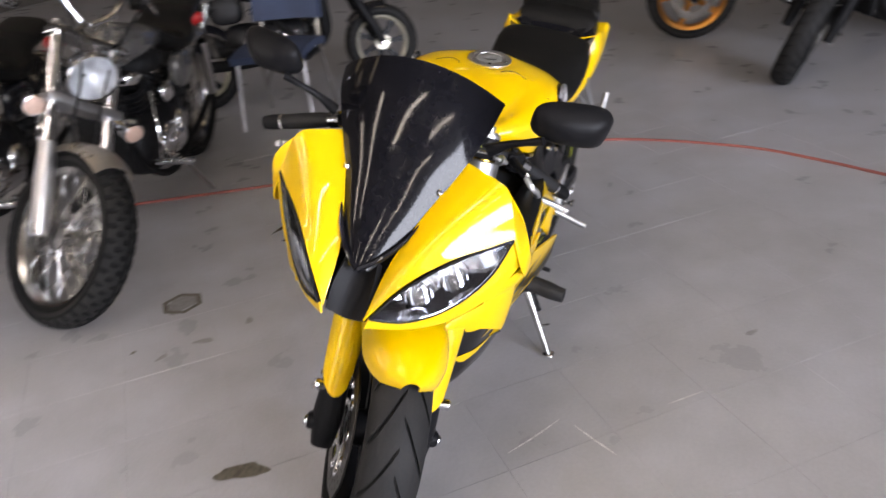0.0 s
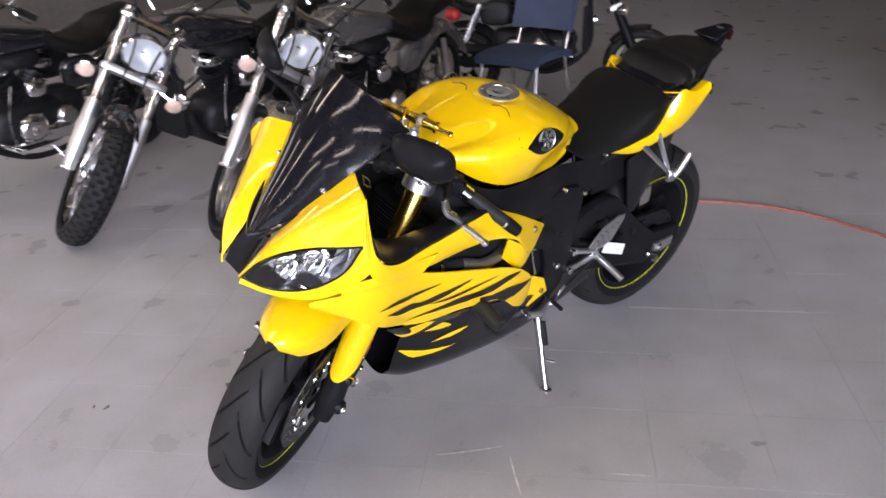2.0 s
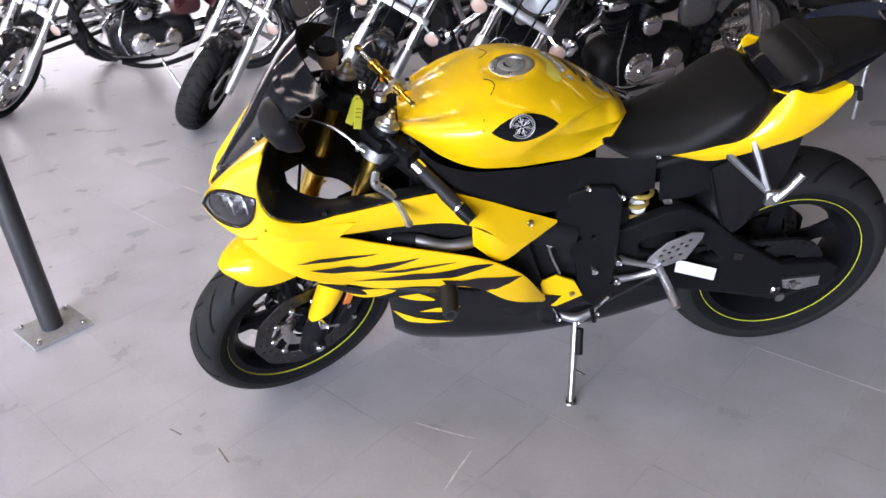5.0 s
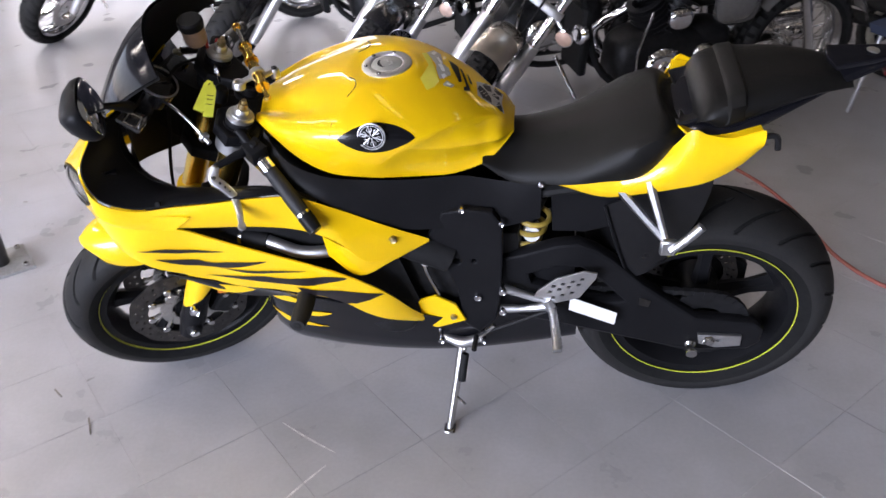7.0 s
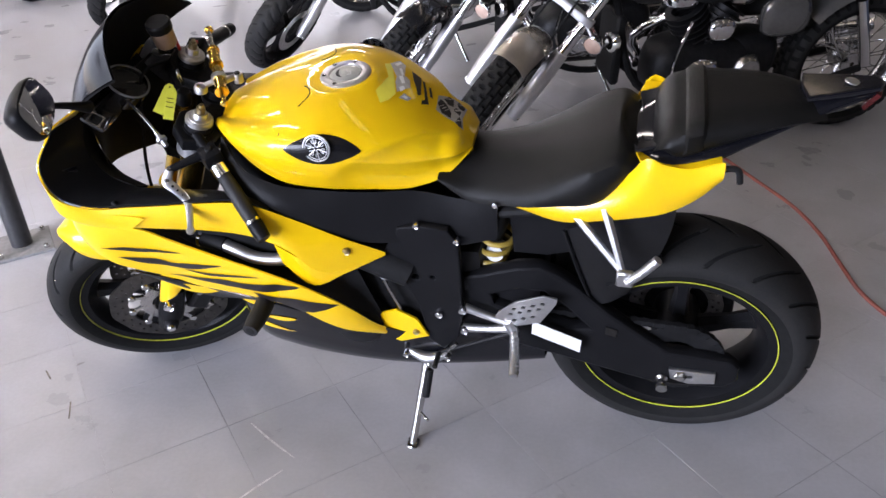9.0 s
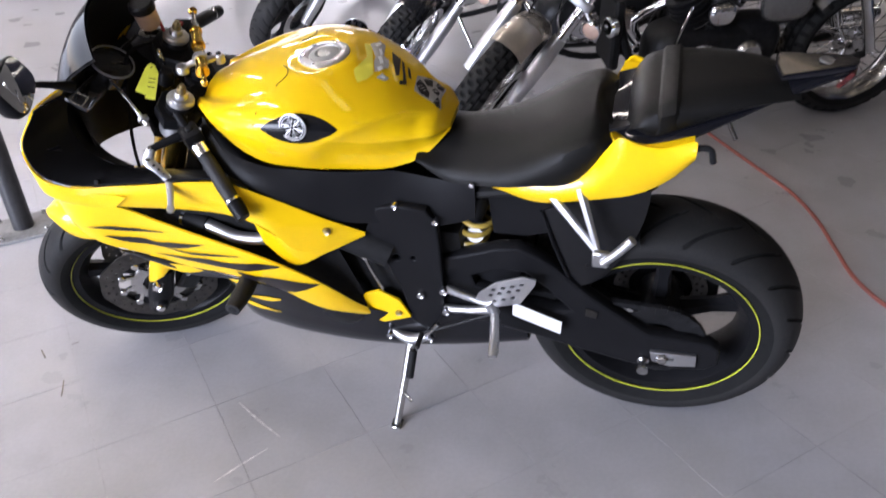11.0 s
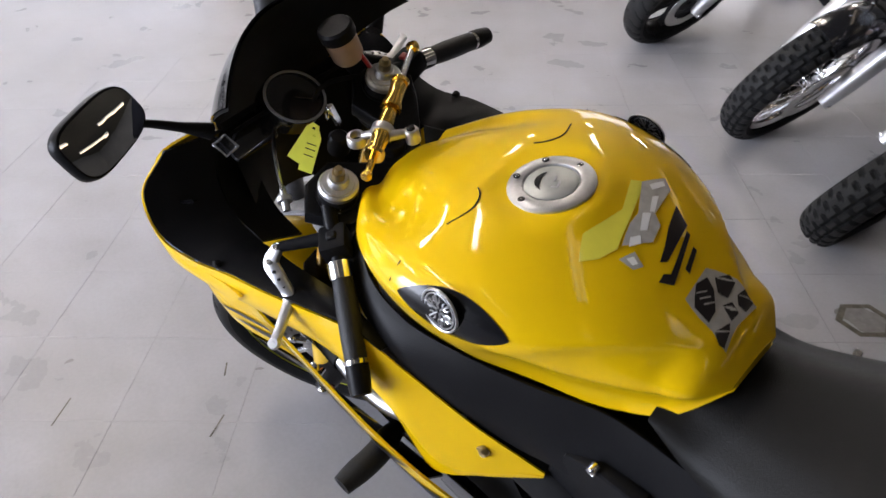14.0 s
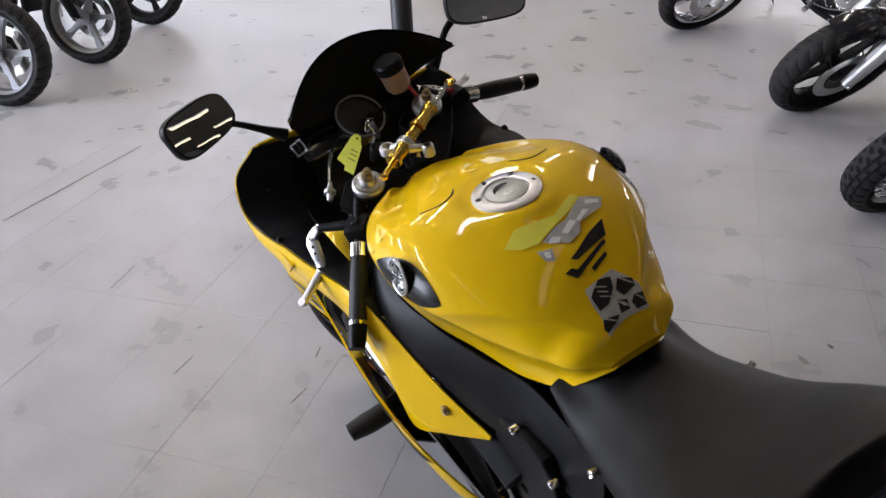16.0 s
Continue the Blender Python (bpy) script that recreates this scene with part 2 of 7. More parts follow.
def box(lo, hi, bevel=0.0, seg=2, bm=None):
    bm = bm or bmesh.new()
    m = Matrix.Translation((Vector(lo) + Vector(hi)) / 2) @ Matrix.Diagonal((*(Vector(hi) - Vector(lo)), 1))
    made = bmesh.ops.create_cube(bm, size=1, matrix=m)
    if bevel:
        bmesh.ops.bevel(bm, geom=list({e for v in made["verts"] for e in v.link_edges}), offset=bevel, segments=seg, affect="EDGES", profile=0.6)
    return bm


def tyre(r, w, hub, groove=None, nt=180, na=22, skew=0.0):
    """A tyre round the y axis at the origin: outer radius, width, rim radius; groove(angle, across) gives the depth of the tread."""
    rows = []
    for k in range(nt):
        t = 2 * math.pi * k / nt
        row = []
        for j in range(na + 1):
            a = math.radians(-128 + 256 * j / na)
            c, wide = w * 0.5, hub + 0.42 * (r - hub)
            if abs(a) <= math.pi / 2:
                y, rad = c * math.sin(a), wide + (r - wide) * math.cos(a)
            else:
                # the wall draws in again towards the bead
                q = (abs(a) - math.pi / 2) / math.radians(38)
                y, rad = math.copysign(c * (1 - 0.20 * q ** 1.6), a), wide + (hub - wide) * q
            if groove:
                rad -= groove(t, y / c, r, a)
            u = t - 2 * math.pi * skew * min(1.0, abs(y / c))
            row.append(Vector((rad * math.cos(u), y, rad * math.sin(u))))
        rows.append(row)
    rows.append([p.copy() for p in rows[0]])
    bm = skin(rows)
    bmesh.ops.remove_doubles(bm, verts=bm.verts[:], dist=1e-6)
    bmesh.ops.recalc_face_normals(bm, faces=bm.faces[:])
    if groove:
        # sunken faces take the second material, which is coloured as shaded
        c = w * 0.5
        for f in bm.faces:
            q = f.calc_center_median()
            s = min(1.0, abs(q.y) / c)
            wide = hub + 0.42 * (r - hub)
            full = wide + (r - wide) * math.sqrt(1 - s * s)
            if s < 0.97 and full - math.hypot(q.x, q.z) > 0.0028:
                f.material_index = 1
    return bm


def sport_tread(t, s, r, a):
    """Slanted grooves, which follow the skew of the tyre's rows."""
    if abs(s) > 0.93 or abs(math.degrees(a)) > 85 or abs(s) < 0.05:
        return 0.0
    k = (t / (2 * math.pi) * 17 + (0.5 if s > 0 else 0) + 1e-6) % 1.0
    return 0.006 if k < 0.07 else 0.0


def knobby_tread(t, s, r, a):
    if abs(math.degrees(a)) > 80:
        return 0.0
    row = math.floor((s + 1) * 2.5)
    k = (t / (2 * math.pi) * 38 + 0.5 * (row % 2) + 1e-6) % 1.0
    q = ((s + 1) * 2.5) % 1.0
    return 0.007 if k < 0.13 or q < 0.13 else 0.0


def road_tread(t, s, r, a):
    if abs(math.degrees(a)) > 80:
        return 0.0
    k = (t / (2 * math.pi) * 30 + (0.5 if s > 0 else 0) + 1e-6) % 1.0
    return 0.004 if (k < 0.18 and abs(s) > 0.2) or abs(abs(s) - 0.12) < 0.06 else 0.0


# ---- the yellow sport motorcycle: its own frame has x ahead, y to its left, z up ----
bike = thing("sport_motorcycle", pose(0.0, -0.05, 0.0, -12.5, 0.0, 1.0), "yellow and black sport motorcycle leaning on its side stand", "motorcycle")

REAR_X, REAR_R, FRONT_X, FRONT_R = 0.06, 0.315, 1.41, 0.30
STEER = 29.5
AXIS_AT, AXIS = Vector((1.507, 0, 0)), Vector((-0.407, 0, 0.9135))
TURNED = Matrix.Translation(AXIS_AT) @ Matrix.Rotation(radians(STEER), 4, AXIS) @ Matrix.Translation(-AXIS_AT)


def fork_point(z, y=0.0, ahead=0.0):
    """A point of the fork before the bars are turned."""
    return Vector((1.544 - 0.445 * z + ahead, y, z))


def blend(a, b, x):
    """0 at a, 1 at b, smooth between."""
    t = min(1.0, max(0.0, (x - a) / (b - a)))
    return t * t * (3 - 2 * t)


def steered(name, bm, mat, parent, label=""):
    bm.transform(TURNED)
    for v in bm.verts:
        v.co.y += 0.020 * blend(0.85, 0.55, v.co.z)
    return part(name, bm, mat, parent, label)


# wheels
def rim(r, w, spokes, hub_r, hub_w, bm=None):
    bm = bmesh.new()
    lathe([(r, w / 2), (r + 0.006, w / 2 - 0.004), (r - 0.012, w / 2 - 0.012), (r - 0.03, w * 0.22), (r - 0.033, 0), (r - 0.03, -w * 0.22), (r - 0.012, -w / 2 + 0.012),
           (r + 0.006, -w / 2 + 0.004), (r, -w / 2), (r - 0.02, -w / 2 + 0.002), (r - 0.042, -w * 0.2), (r - 0.045, 0), (r - 0.042, w * 0.2), (r - 0.02, w / 2 - 0.002)], (0, 0, 0), (0, 1, 0), 64, bm, True)
    lathe([(0.012, hub_w / 2), (hub_r, hub_w / 2), (hub_r * 1.15, hub_w * 0.3), (hub_r * 1.15, -hub_w * 0.3), (hub_r, -hub_w / 2), (0.012, -hub_w / 2)], (0, 0, 0), (0, 1, 0), 24, bm)
    for k in range(spokes):
        t = 2 * math.pi * (k + 0.25) / spokes
        d, s = Vector((math.cos(t), 0, math.sin(t))), Vector((-math.sin(t), 0, math.cos(t)))
        rows = []
        for q, hw, hy in ((hub_r * 0.8, 0.024, 0.022), (r * 0.55, 0.017, 0.016), (r - 0.036, 0.026, 0.020)):
            c = d * q
            rows.append([c + s * hw * 0.6 + Vector((0, hy, 0)), c + s * hw, c + s * hw * 0.6 - Vector((0, hy, 0)), c - s * hw * 0.6 - Vector((0, hy, 0)), c - s * hw, c - s * hw * 0.6 + Vector((0, hy, 0))])
        skin(rows, True, True, bm)
    return bm


def brake_disc(r, y, holes=3):
    rim_ = [(r * math.cos(a) * (1 + 0.015 * math.cos(a * 10)), r * math.sin(a) * (1 + 0.015 * math.cos(a * 10))) for a in np.linspace(0, 2 * math.pi, 80, endpoint=False)]
    outs = [rim_, (0, 0, r * 0.70)]
    for k in range(24):
        a = 2 * math.pi * k / 24
        for j in range(2):
            q = r * (0.79 + 0.11 * j)
            outs.append([(q * math.cos(a + 0.09 * j) + 0.0045 * math.cos(b), q * math.sin(a + 0.09 * j) + 0.0045 * math.sin(b)) for b in np.linspace(0, 2 * math.pi, 7, endpoint=False)])
    return plate(outs, 0.005, 0.0005, Matrix.Translation((0, y, 0)) @ SIDE)


rear = Matrix.Translation((REAR_X, 0, REAR_R))
b = tyre(REAR_R, 0.18, 0.225, sport_tread, 408, 40, 1.1 / 17)
b.transform(rear)
rear_tyre = part("rear_tyre", b, RUBBER, bike, "black sport tyre with slanted tread grooves")
rear_tyre.data.materials.append(GROOVE_SHADE)
b = rim(0.222, 0.14, 5, 0.05, 0.15)
b.transform(rear)
rear_rim = part("rear_rim", b, SATIN, bike, "black five-spoke cast rim")
for y in (0.0755, -0.0755):
    b = lathe([(0.2212, 0), (0.2232, 0.0006), (0.2236, -0.001), (0.2212, -0.002)], (REAR_X, y, REAR_R), (0, math.copysign(1, y), 0), 80, None, True)
    part("rim_stripe", b, LIME, rear_rim, "thin lime stripe on the rim")
b = brake_disc(0.11, -0.075)
b.transform(rear)
part("rear_disc", b, DISC, bike)
teeth = [((0.098 + 0.006 * (k % 2)) * math.cos(math.pi * k / 42), (0.098 + 0.006 * (k % 2)) * math.sin(math.pi * k / 42)) for k in range(84)]
b = plate([teeth, (0, 0, 0.055)], 0.006, 0.0006, rear @ Matrix.Translation((0, 0.095, 0)) @ SIDE)
part("sprocket", b, ENGINE, bike)

front = Matrix.Translation((FRONT_X, 0, FRONT_R))
b = tyre(FRONT_R, 0.122, 0.222, sport_tread, 408, 36, 1.1 / 17)
b.transform(front)
front_tyre = steered("front_tyre", b, RUBBER, bike, "black sport tyre with slanted tread grooves")
front_tyre.data.materials.append(GROOVE_SHADE)
b = rim(0.222, 0.09, 5, 0.035, 0.12)
b.transform(front)
front_rim = steered("front_rim", b, SATIN, bike, "black five-spoke cast rim")
for y in (0.046, -0.046):
    b = lathe([(0.2200, 0), (0.2235, 0.0010), (0.2243, -0.001), (0.2208, -0.003)], (FRONT_X, y, FRONT_R), (0, math.copysign(1, y), 0), 80, None, True)
    steered("rim_stripe", b, LIME, front_rim, "thin lime stripe on the rim")
for y in (0.066, -0.066):
    b = brake_disc(0.152, y)
    b.transform(front)
    d = steered("front_disc", b, DISC, bike, "drilled brake disc")
    b = lathe([(0.045, 0.006), (0.075, 0.005), (0.075, -0.005), (0.045, -0.006)], (0, y * 0.92, 0), (0, 1, 0), 30, None, True)
    for k in range(10):
        a = 2 * math.pi * k / 10
        c = tube([(0.1 * math.cos(a), y, 0.1 * math.sin(a)), (0.05 * math.cos(a + 0.3), y * 0.9, 0.05 * math.sin(a + 0.3))], 0.007, 6, 2)
        lathe([(0.0001, 0.006), (0.009, 0.006), (0.011, 0.003), (0.011, -0.004)], (0.1 * math.cos(a), y, 0.1 * math.sin(a)), (0, math.copysign(1, y), 0), 10, c)
        c.transform(front)
        steered("carrier_arm", c, STEEL, d)
    b.transform(front)
    steered("disc_carrier", b, STEEL, d)

# fork legs, guards and calipers
for y in (0.105, -0.105):
    sy = math.copysign(1, y)
    b = tube([fork_point(0.915, y), fork_point(0.52, y)], 0.0275, 20)
    steered("fork_upper", b, GOLD, bike, "gold fork tube")
    b = tube([fork_point(0.53, y), fork_point(0.40, y)], 0.021, 16)
    steered("fork_slider", b, STEEL, bike)
    b = tube([fork_point(0.42, y), fork_point(0.375, y), fork_point(0.30, y, 0.0), fork_point(0.255, y, 0.004)], [0.030, 0.031, 0.034, 0.024], 16, 14)
    lathe([(0.0001, 0.03), (0.016, 0.03), (0.02, 0.024), (0.022, -0.03)], (FRONT_X, y + sy * 0.012, FRONT_R), (0, sy, 0), 16, b)
    leg = steered("fork_bottom", b, SATIN, bike)
    steered("axle_bolt", bolt((FRONT_X + 0.002, y + sy * 0.044, FRONT_R), (0, sy, 0), 0.012, 0.005), CHROME, leg)
    steered("guard_bolt", bolt(fork_point(0.385, y + sy * 0.032, 0.012), (0.2, sy, 0.2), 0.013, 0.016), CHROME, leg, "bright bolt")
    b = box((-0.03, -0.026, -0.065), (0.03, 0.026, 0.065), 0.012, 2)
    box((-0.022, 0.022, -0.05), (0.024, 0.034, 0.05), 0.006, 1, b)
    b.transform(Matrix.Translation(fork_point(0.36, y * 0.86, -0.085)) @ Matrix.Rotation(radians(-38), 4, "Y"))
    cal = steered("caliper", b, MATTE, bike)
    for dz in (-0.03, 0.03):
        steered("caliper_bolt", bolt(fork_point(0.36 + dz, y * 0.86 + sy * 0.034, -0.085 + dz * 0.6), (0, sy, 0), 0.008, 0.006), STEEL, cal)
    b = box((-0.012, -0.003, -0.028), (0.012, 0.004, 0.028), 0.003, 1)
    b.transform(Matrix.Translation(fork_point(0.43, y + sy * 0.022, -0.055)) @ Matrix.Rotation(radians(-24), 4, "Y"))
    steered("reflector", b, AMBER, bike, "amber side reflector")
    # a guard that hangs from the fender over the leg
    rows = []
    for k in range(14):
        z = 0.595 - 0.215 * k / 13
        rad = 0.040 - 0.006 * k / 13
        sweep = 1.0 if k < 10 else 1.0 - 0.10 * (k - 9)
        rows.append([fork_point(z + 0.02 * (1 - math.cos(a)) * (k / 13), y) + Vector((rad * 1.05 * math.cos(a * sweep) - (0.03 if k < 1 else 0), sy * rad * math.sin(a * sweep), 0)) for a in np.linspace(radians(-70), radians(150), 15)])
    steered("fork_guard", thicken(skin(rows), 0.003), YELLOW, bike, "yellow guard in front of the fork leg")

# front fender
rows = []
for k in range(25):
    q = k / 24
    a = radians(63 + 81 * q)
    tip = 0.18 + 0.82 * math.sqrt(max(0.0, 1 - (1 - min(q / 0.30, 1.0)) ** 2))
    hw = 0.084 * tip
    row = []
    for j in range(17):
        s = -1 + 2 * j / 16
        drop = 0.075 * (abs(s) ** 2.4) * tip
        rad = FRONT_R + 0.030 - drop + 0.014 * math.cos(s * math.pi / 2)
        row.append(Vector((FRONT_X + rad * math.cos(a), hw * math.sin(s * math.pi / 2) ** 1 if s >= 0 else -hw * math.sin(-s * math.pi / 2), FRONT_R + rad * math.sin(a))))
    rows.append(row)
steered("front_fender", thicken(skin(rows), -0.004), YELLOW, bike, "glossy yellow front fender")

# top yoke, caps, bars and controls
b = bmesh.new()
up = AXIS
yoke = fork_point(0.893)
flat = Matrix.Translation(yoke) @ Matrix.Rotation(radians(-24), 4, "Y")
hull = [(0.03, -0.145), (0.045, -0.105), (0.03, -0.06), (-0.025, -0.04), (-0.055, 0.0), (-0.025, 0.04), (0.03, 0.06), (0.045, 0.105), (0.03, 0.145), (-0.03, 0.142), (-0.05, 0.105), (-0.075, 0.04), (-0.085, 0.0), (-0.075, -0.04), (-0.05, -0.105), (-0.03, -0.142)]
b = plate([hull], 0.028, 0.005, flat)
yoke_ob = steered("top_yoke", b, SATIN, bike, "black top yoke")
b = plate([[(x, y * 1.02) for x, y in hull]], 0.03, 0.005, Matrix.Translation(fork_point(0.70)) @ Matrix.Rotation(radians(-24), 4, "Y"))
steered("lower_yoke", b, MATTE, bike)
for y in (0.105, -0.105):
    b = lathe([(0.0001, 0.034), (0.013, 0.034), (0.015, 0.03), (0.015, 0.022), (0.022, 0.021), (0.0225, 0.019), (0.0255, 0.019), (0.0285, 0.016), (0.0285, 0.009)], fork_point(0.913, y), up, 28)
    cap = steered("fork_cap", b, SILVER, yoke_ob, "silver fork cap")
    steered("cap_collar", lathe([(0.0275, 0.010), (0.0285, 0.008), (0.0285, -0.005), (0.032, -0.006), (0.032, -0.014)], fork_point(0.913, y), up, 28), SATIN, cap, "black collar under the cap")
    b = lathe([(0.0001, 0.02), (0.005, 0.02), (0.0055, 0.012), (0.009, 0.012), (0.0095, 0.0)], fork_point(0.913, y) + up * 0.034, up, 12)
    steered("adjuster", b, BRASS, cap, "brass adjuster screw")
b = lathe([(0.010, 0.02), (0.020, 0.02), (0.022, 0.016), (0.022, 0.002), (0.03, 0.001), (0.03, -0.01)], flat @ Vector((-0.045, 0, 0.014)), up, 24)
steered("stem_nut", b, SATIN, yoke_ob)
for y in (0.105, -0.105):
    sy = math.copysign(1, y)
    clamp_at = fork_point(0.862, y)
    b = lathe([(0.03, 0.016), (0.039, 0.014), (0.039, -0.014), (0.03, -0.016)], clamp_at, up, 24, None, True)
    box(clamp_at - Vector((0.022, 0.014, 0.014)), clamp_at + Vector((0.022, 0.014, 0.014)), 0.004, 1, b)
    clip = steered("bar_clamp", b, SILVER if sy > 0 else SATIN, yoke_ob)
    start = Vector((1.143, sy * 0.137, 0.905))
    way = Vector((-0.052, sy * 0.129, -0.069)).normalized()
    steered("clamp_neck", tube([clamp_at, start], 0.016, 12), SILVER if sy > 0 else SATIN, clip)
    L = lambda d: start + way * d
    steered("handlebar", tube([L(-0.01), L(0.09)], 0.011, 14), SATIN, bike)
    b = tube([L(0.095), L(0.10), L(0.20), L(0.205)], [0.0145, 0.0165, 0.0165, 0.0155], 16, 12)
    steered("grip", b, GRIP, bike, "black rubber grip")
    steered("grip_collar", tube([L(0.072), L(0.096)], 0.0172, 16), CHROME, bike, "bright collar of the grip")
    steered("bar_ring", tube([L(0.205), L(0.211)], 0.0162, 16), CHROME, bike)
    b = tube([L(0.211), L(0.245), L(0.25)], [0.0165, 0.0165, 0.0145], 16, 8)
    steered("bar_end", b, SATIN, bike, "black bar end weight")
    b = box((-0.020, -0.022, -0.018), (0.020, 0.022, 0.018), 0.006, 2)
    b.transform(Matrix.Translation(L(0.045)) @ Matrix.Rotation(sy * radians(22), 4, "Z"))
    sw = steered("switch_housing", b, SATIN, bike)
    b = box((-0.008, -0.006, 0.016), (0.006, 0.007, 0.023), 0.002, 1)
    b.transform(Matrix.Translation(L(0.045)) @ Matrix.Rotation(sy * radians(22), 4, "Z"))
    steered("switch_button", b, RED if sy < 0 else MATTE, sw)
    side = Matrix.Diagonal((1, sy, 1, 1))
    blade = [Vector(p) for p in ((1.115, 0.212, 0.848), (1.118, 0.229, 0.829), (1.100, 0.234, 0.815), (1.082, 0.238, 0.792), (1.066, 0.266, 0.778), (1.054, 0.296, 0.764))]
    if sy < 0:
        # the right lever mirrors the left one about the steering head
        blade = [TURNED @ side @ TURNED.inverted() @ p for p in blade]
    b = tube([TURNED @ L(0.035), (TURNED @ L(0.035)).lerp(blade[0], 0.5), blade[0]], [0.011, 0.009, 0.0075], 10, 8)
    lev = part("lever_perch", b, SATIN, bike)
    path = spline(blade, 26)
    face_n = Vector((-0.35, 0.45 * sy, 0.82)).normalized()
    rows = []
    for k, p in enumerate(path):
        d = (path[min(k + 1, 25)] - path[max(k - 1, 0)]).normalized()
        w_ = d.cross(face_n).normalized()
        n_ = w_.cross(d).normalized()
        q = k / 25
        half = ease(q, [(0.0, 0.008), (0.15, 0.011), (0.35, 0.010), (0.55, 0.0085), (0.9, 0.0065), (1.0, 0.006)])
        rows.append([p + w_ * half * math.copysign(abs(math.cos(a)) ** 0.5, math.cos(a)) + n_ * 0.0062 * math.copysign(abs(math.sin(a)) ** 0.5, math.sin(a)) for a in np.linspace(0, 2 * math.pi, 12, endpoint=False)])
    b = skin(rows, True, True)
    lathe([(0.0001, 0.0055), (0.0075, 0.0055), (0.009, 0.0), (0.0075, -0.0055), (0.0001, -0.0055)], blade[-1], face_n, 14, b)
    hand = part("brake_lever" if sy < 0 else "clutch_lever", b, SILVER, bike, "silver adjustable hand lever")
    for q, r_ in ((7, 0.0030), (9, 0.0026), (11, 0.0021)):
        part("lever_hole", lathe([(0.0001, 0.0068), (r_, 0.0068), (r_, 0.005)], path[q], face_n, 8), MATTE, hand)
    for q in (0, 4):
        part("lever_screw", bolt(path[q] + face_n * 0.0045, face_n, 0.0058, 0.003), STEEL, hand)
# clutch cable and hoses
part("clutch_cable", tube([(1.145, 0.163, 0.884), (1.165, 0.150, 0.900), (1.21, 0.120, 0.922), (1.26, 0.080, 0.92), (1.28, 0.040, 0.89)], 0.0032, 8), STEEL, bike)
b = lathe([(0.0001, 0.022), (0.004, 0.022), (0.005, 0.006), (0.011, 0.005), (0.011, -0.002), (0.006, -0.003), (0.005, -0.016)], (1.145, 0.163, 0.884), (0.6, -0.4, 0.4), 16)
part("cable_adjuster", b, SILVER, bike, "silver cable adjuster")
steered("brake_hose", tube([fork_point(0.9, -0.14, 0.03), fork_point(0.92, -0.10, 0.10), fork_point(0.78, -0.05, 0.10), fork_point(0.5, -0.06, 0.03)], 0.004, 8), MATTE, bike)
# brake fluid reservoir
at = Vector((1.170, -0.100, 1.000))
b = lathe([(0.0001, -0.03), (0.020, -0.03), (0.024, -0.022), (0.025, 0.012)], at, (0, 0, 1), 24)
res = steered("fluid_reservoir", b, TANFLUID, bike, "tan brake fluid reservoir with a black cap")
steered("reservoir_cap", lathe([(0.0265, 0.0), (0.0275, 0.004), (0.0275, 0.016), (0.024, 0.02), (0.0001, 0.02)], at + Vector((0, 0, 0.012)), (0, 0, 1), 24), SATIN, res)
steered("reservoir_bracket", tube([at + Vector((-0.02, 0, -0.02)), fork_point(0.92, -0.12, 0.02)], 0.0035, 8), RED, res)
# steering damper across the yoke
d0, d1 = Vector((1.070, 0.116, 0.962)), Vector((1.080, -0.130, 0.960))
dd = (d1 - d0).normalized()
P = lambda q: d0 + (d1 - d0) * q
b = tube([P(0.16), P(0.17), P(0.46), P(0.47)], [0.010, 0.0125, 0.0125, 0.010], 18, 12)
damper = steered("steering_damper", b, GOLD, bike, "gold steering damper across the yoke")
for q, r in ((0.15, 0.0145), (0.50, 0.0150), (0.535, 0.0125), (0.70, 0.0135)):
    steered("damper_ring", tube([P(q - 0.014), P(q + 0.014)], r, 18), GOLD, damper)
steered("damper_body", tube([P(0.51), P(0.70)], 0.0115, 18), GOLD, damper)
steered("damper_rod", tube([P(0.70), P(1.0)], 0.0045, 10), CHROME, damper)
steered("damper_tail", tube([P(0.0), P(0.16)], 0.005, 10), GOLD, damper)
steered("rod_end", lathe([(0.0045, 0.006), (0.009, 0.005), (0.0105, 0), (0.009, -0.005), (0.0045, -0.006)], d1, (0, 0, 1), 18, None, True), GOLD, damper)
steered("damper_tip", lathe([(0.0001, 0.006), (0.006, 0.005), (0.008, 0), (0.006, -0.005), (0.0001, -0.006)], d0, (0, 0, 1), 14), GOLD, damper)
b = lathe([(0.0130, 0.006), (0.0160, 0.005), (0.0160, -0.005), (0.0130, -0.006)], P(0.32), dd, 18, None, True)
hold = TURNED @ P(0.32)
b.transform(TURNED)
tube([hold - Vector((0.012, 0, 0.004)), (1.030, 0.004, 0.946)], [0.008, 0.006], 10, 4, b)
tube([hold + Vector((0.010, 0.006, -0.004)), hold + Vector((0.026, 0.016, -0.008))], [0.006, 0.006], 10, 4, b)
lathe([(0.0001, 0.008), (0.009, 0.008), (0.0105, 0.006), (0.0105, -0.012)], (1.028, 0.004, 0.944), (0, 0, 1), 18, b)
lathe([(0.0075, -0.004), (0.0085, 0.007), (0.0125, 0.006), (0.0140, 0.003), (0.0140, -0.008)], hold + Vector((0.035, 0.022, -0.012)), (-0.2, 0, 1), 18, b)
part("damper_bracket", b, SILVER, damper, "silver damper bracket")
part("bracket_bolt", bolt((1.028, 0.004, 0.952), (0, 0, 1), 0.006, 0.004), ENGINE, damper)
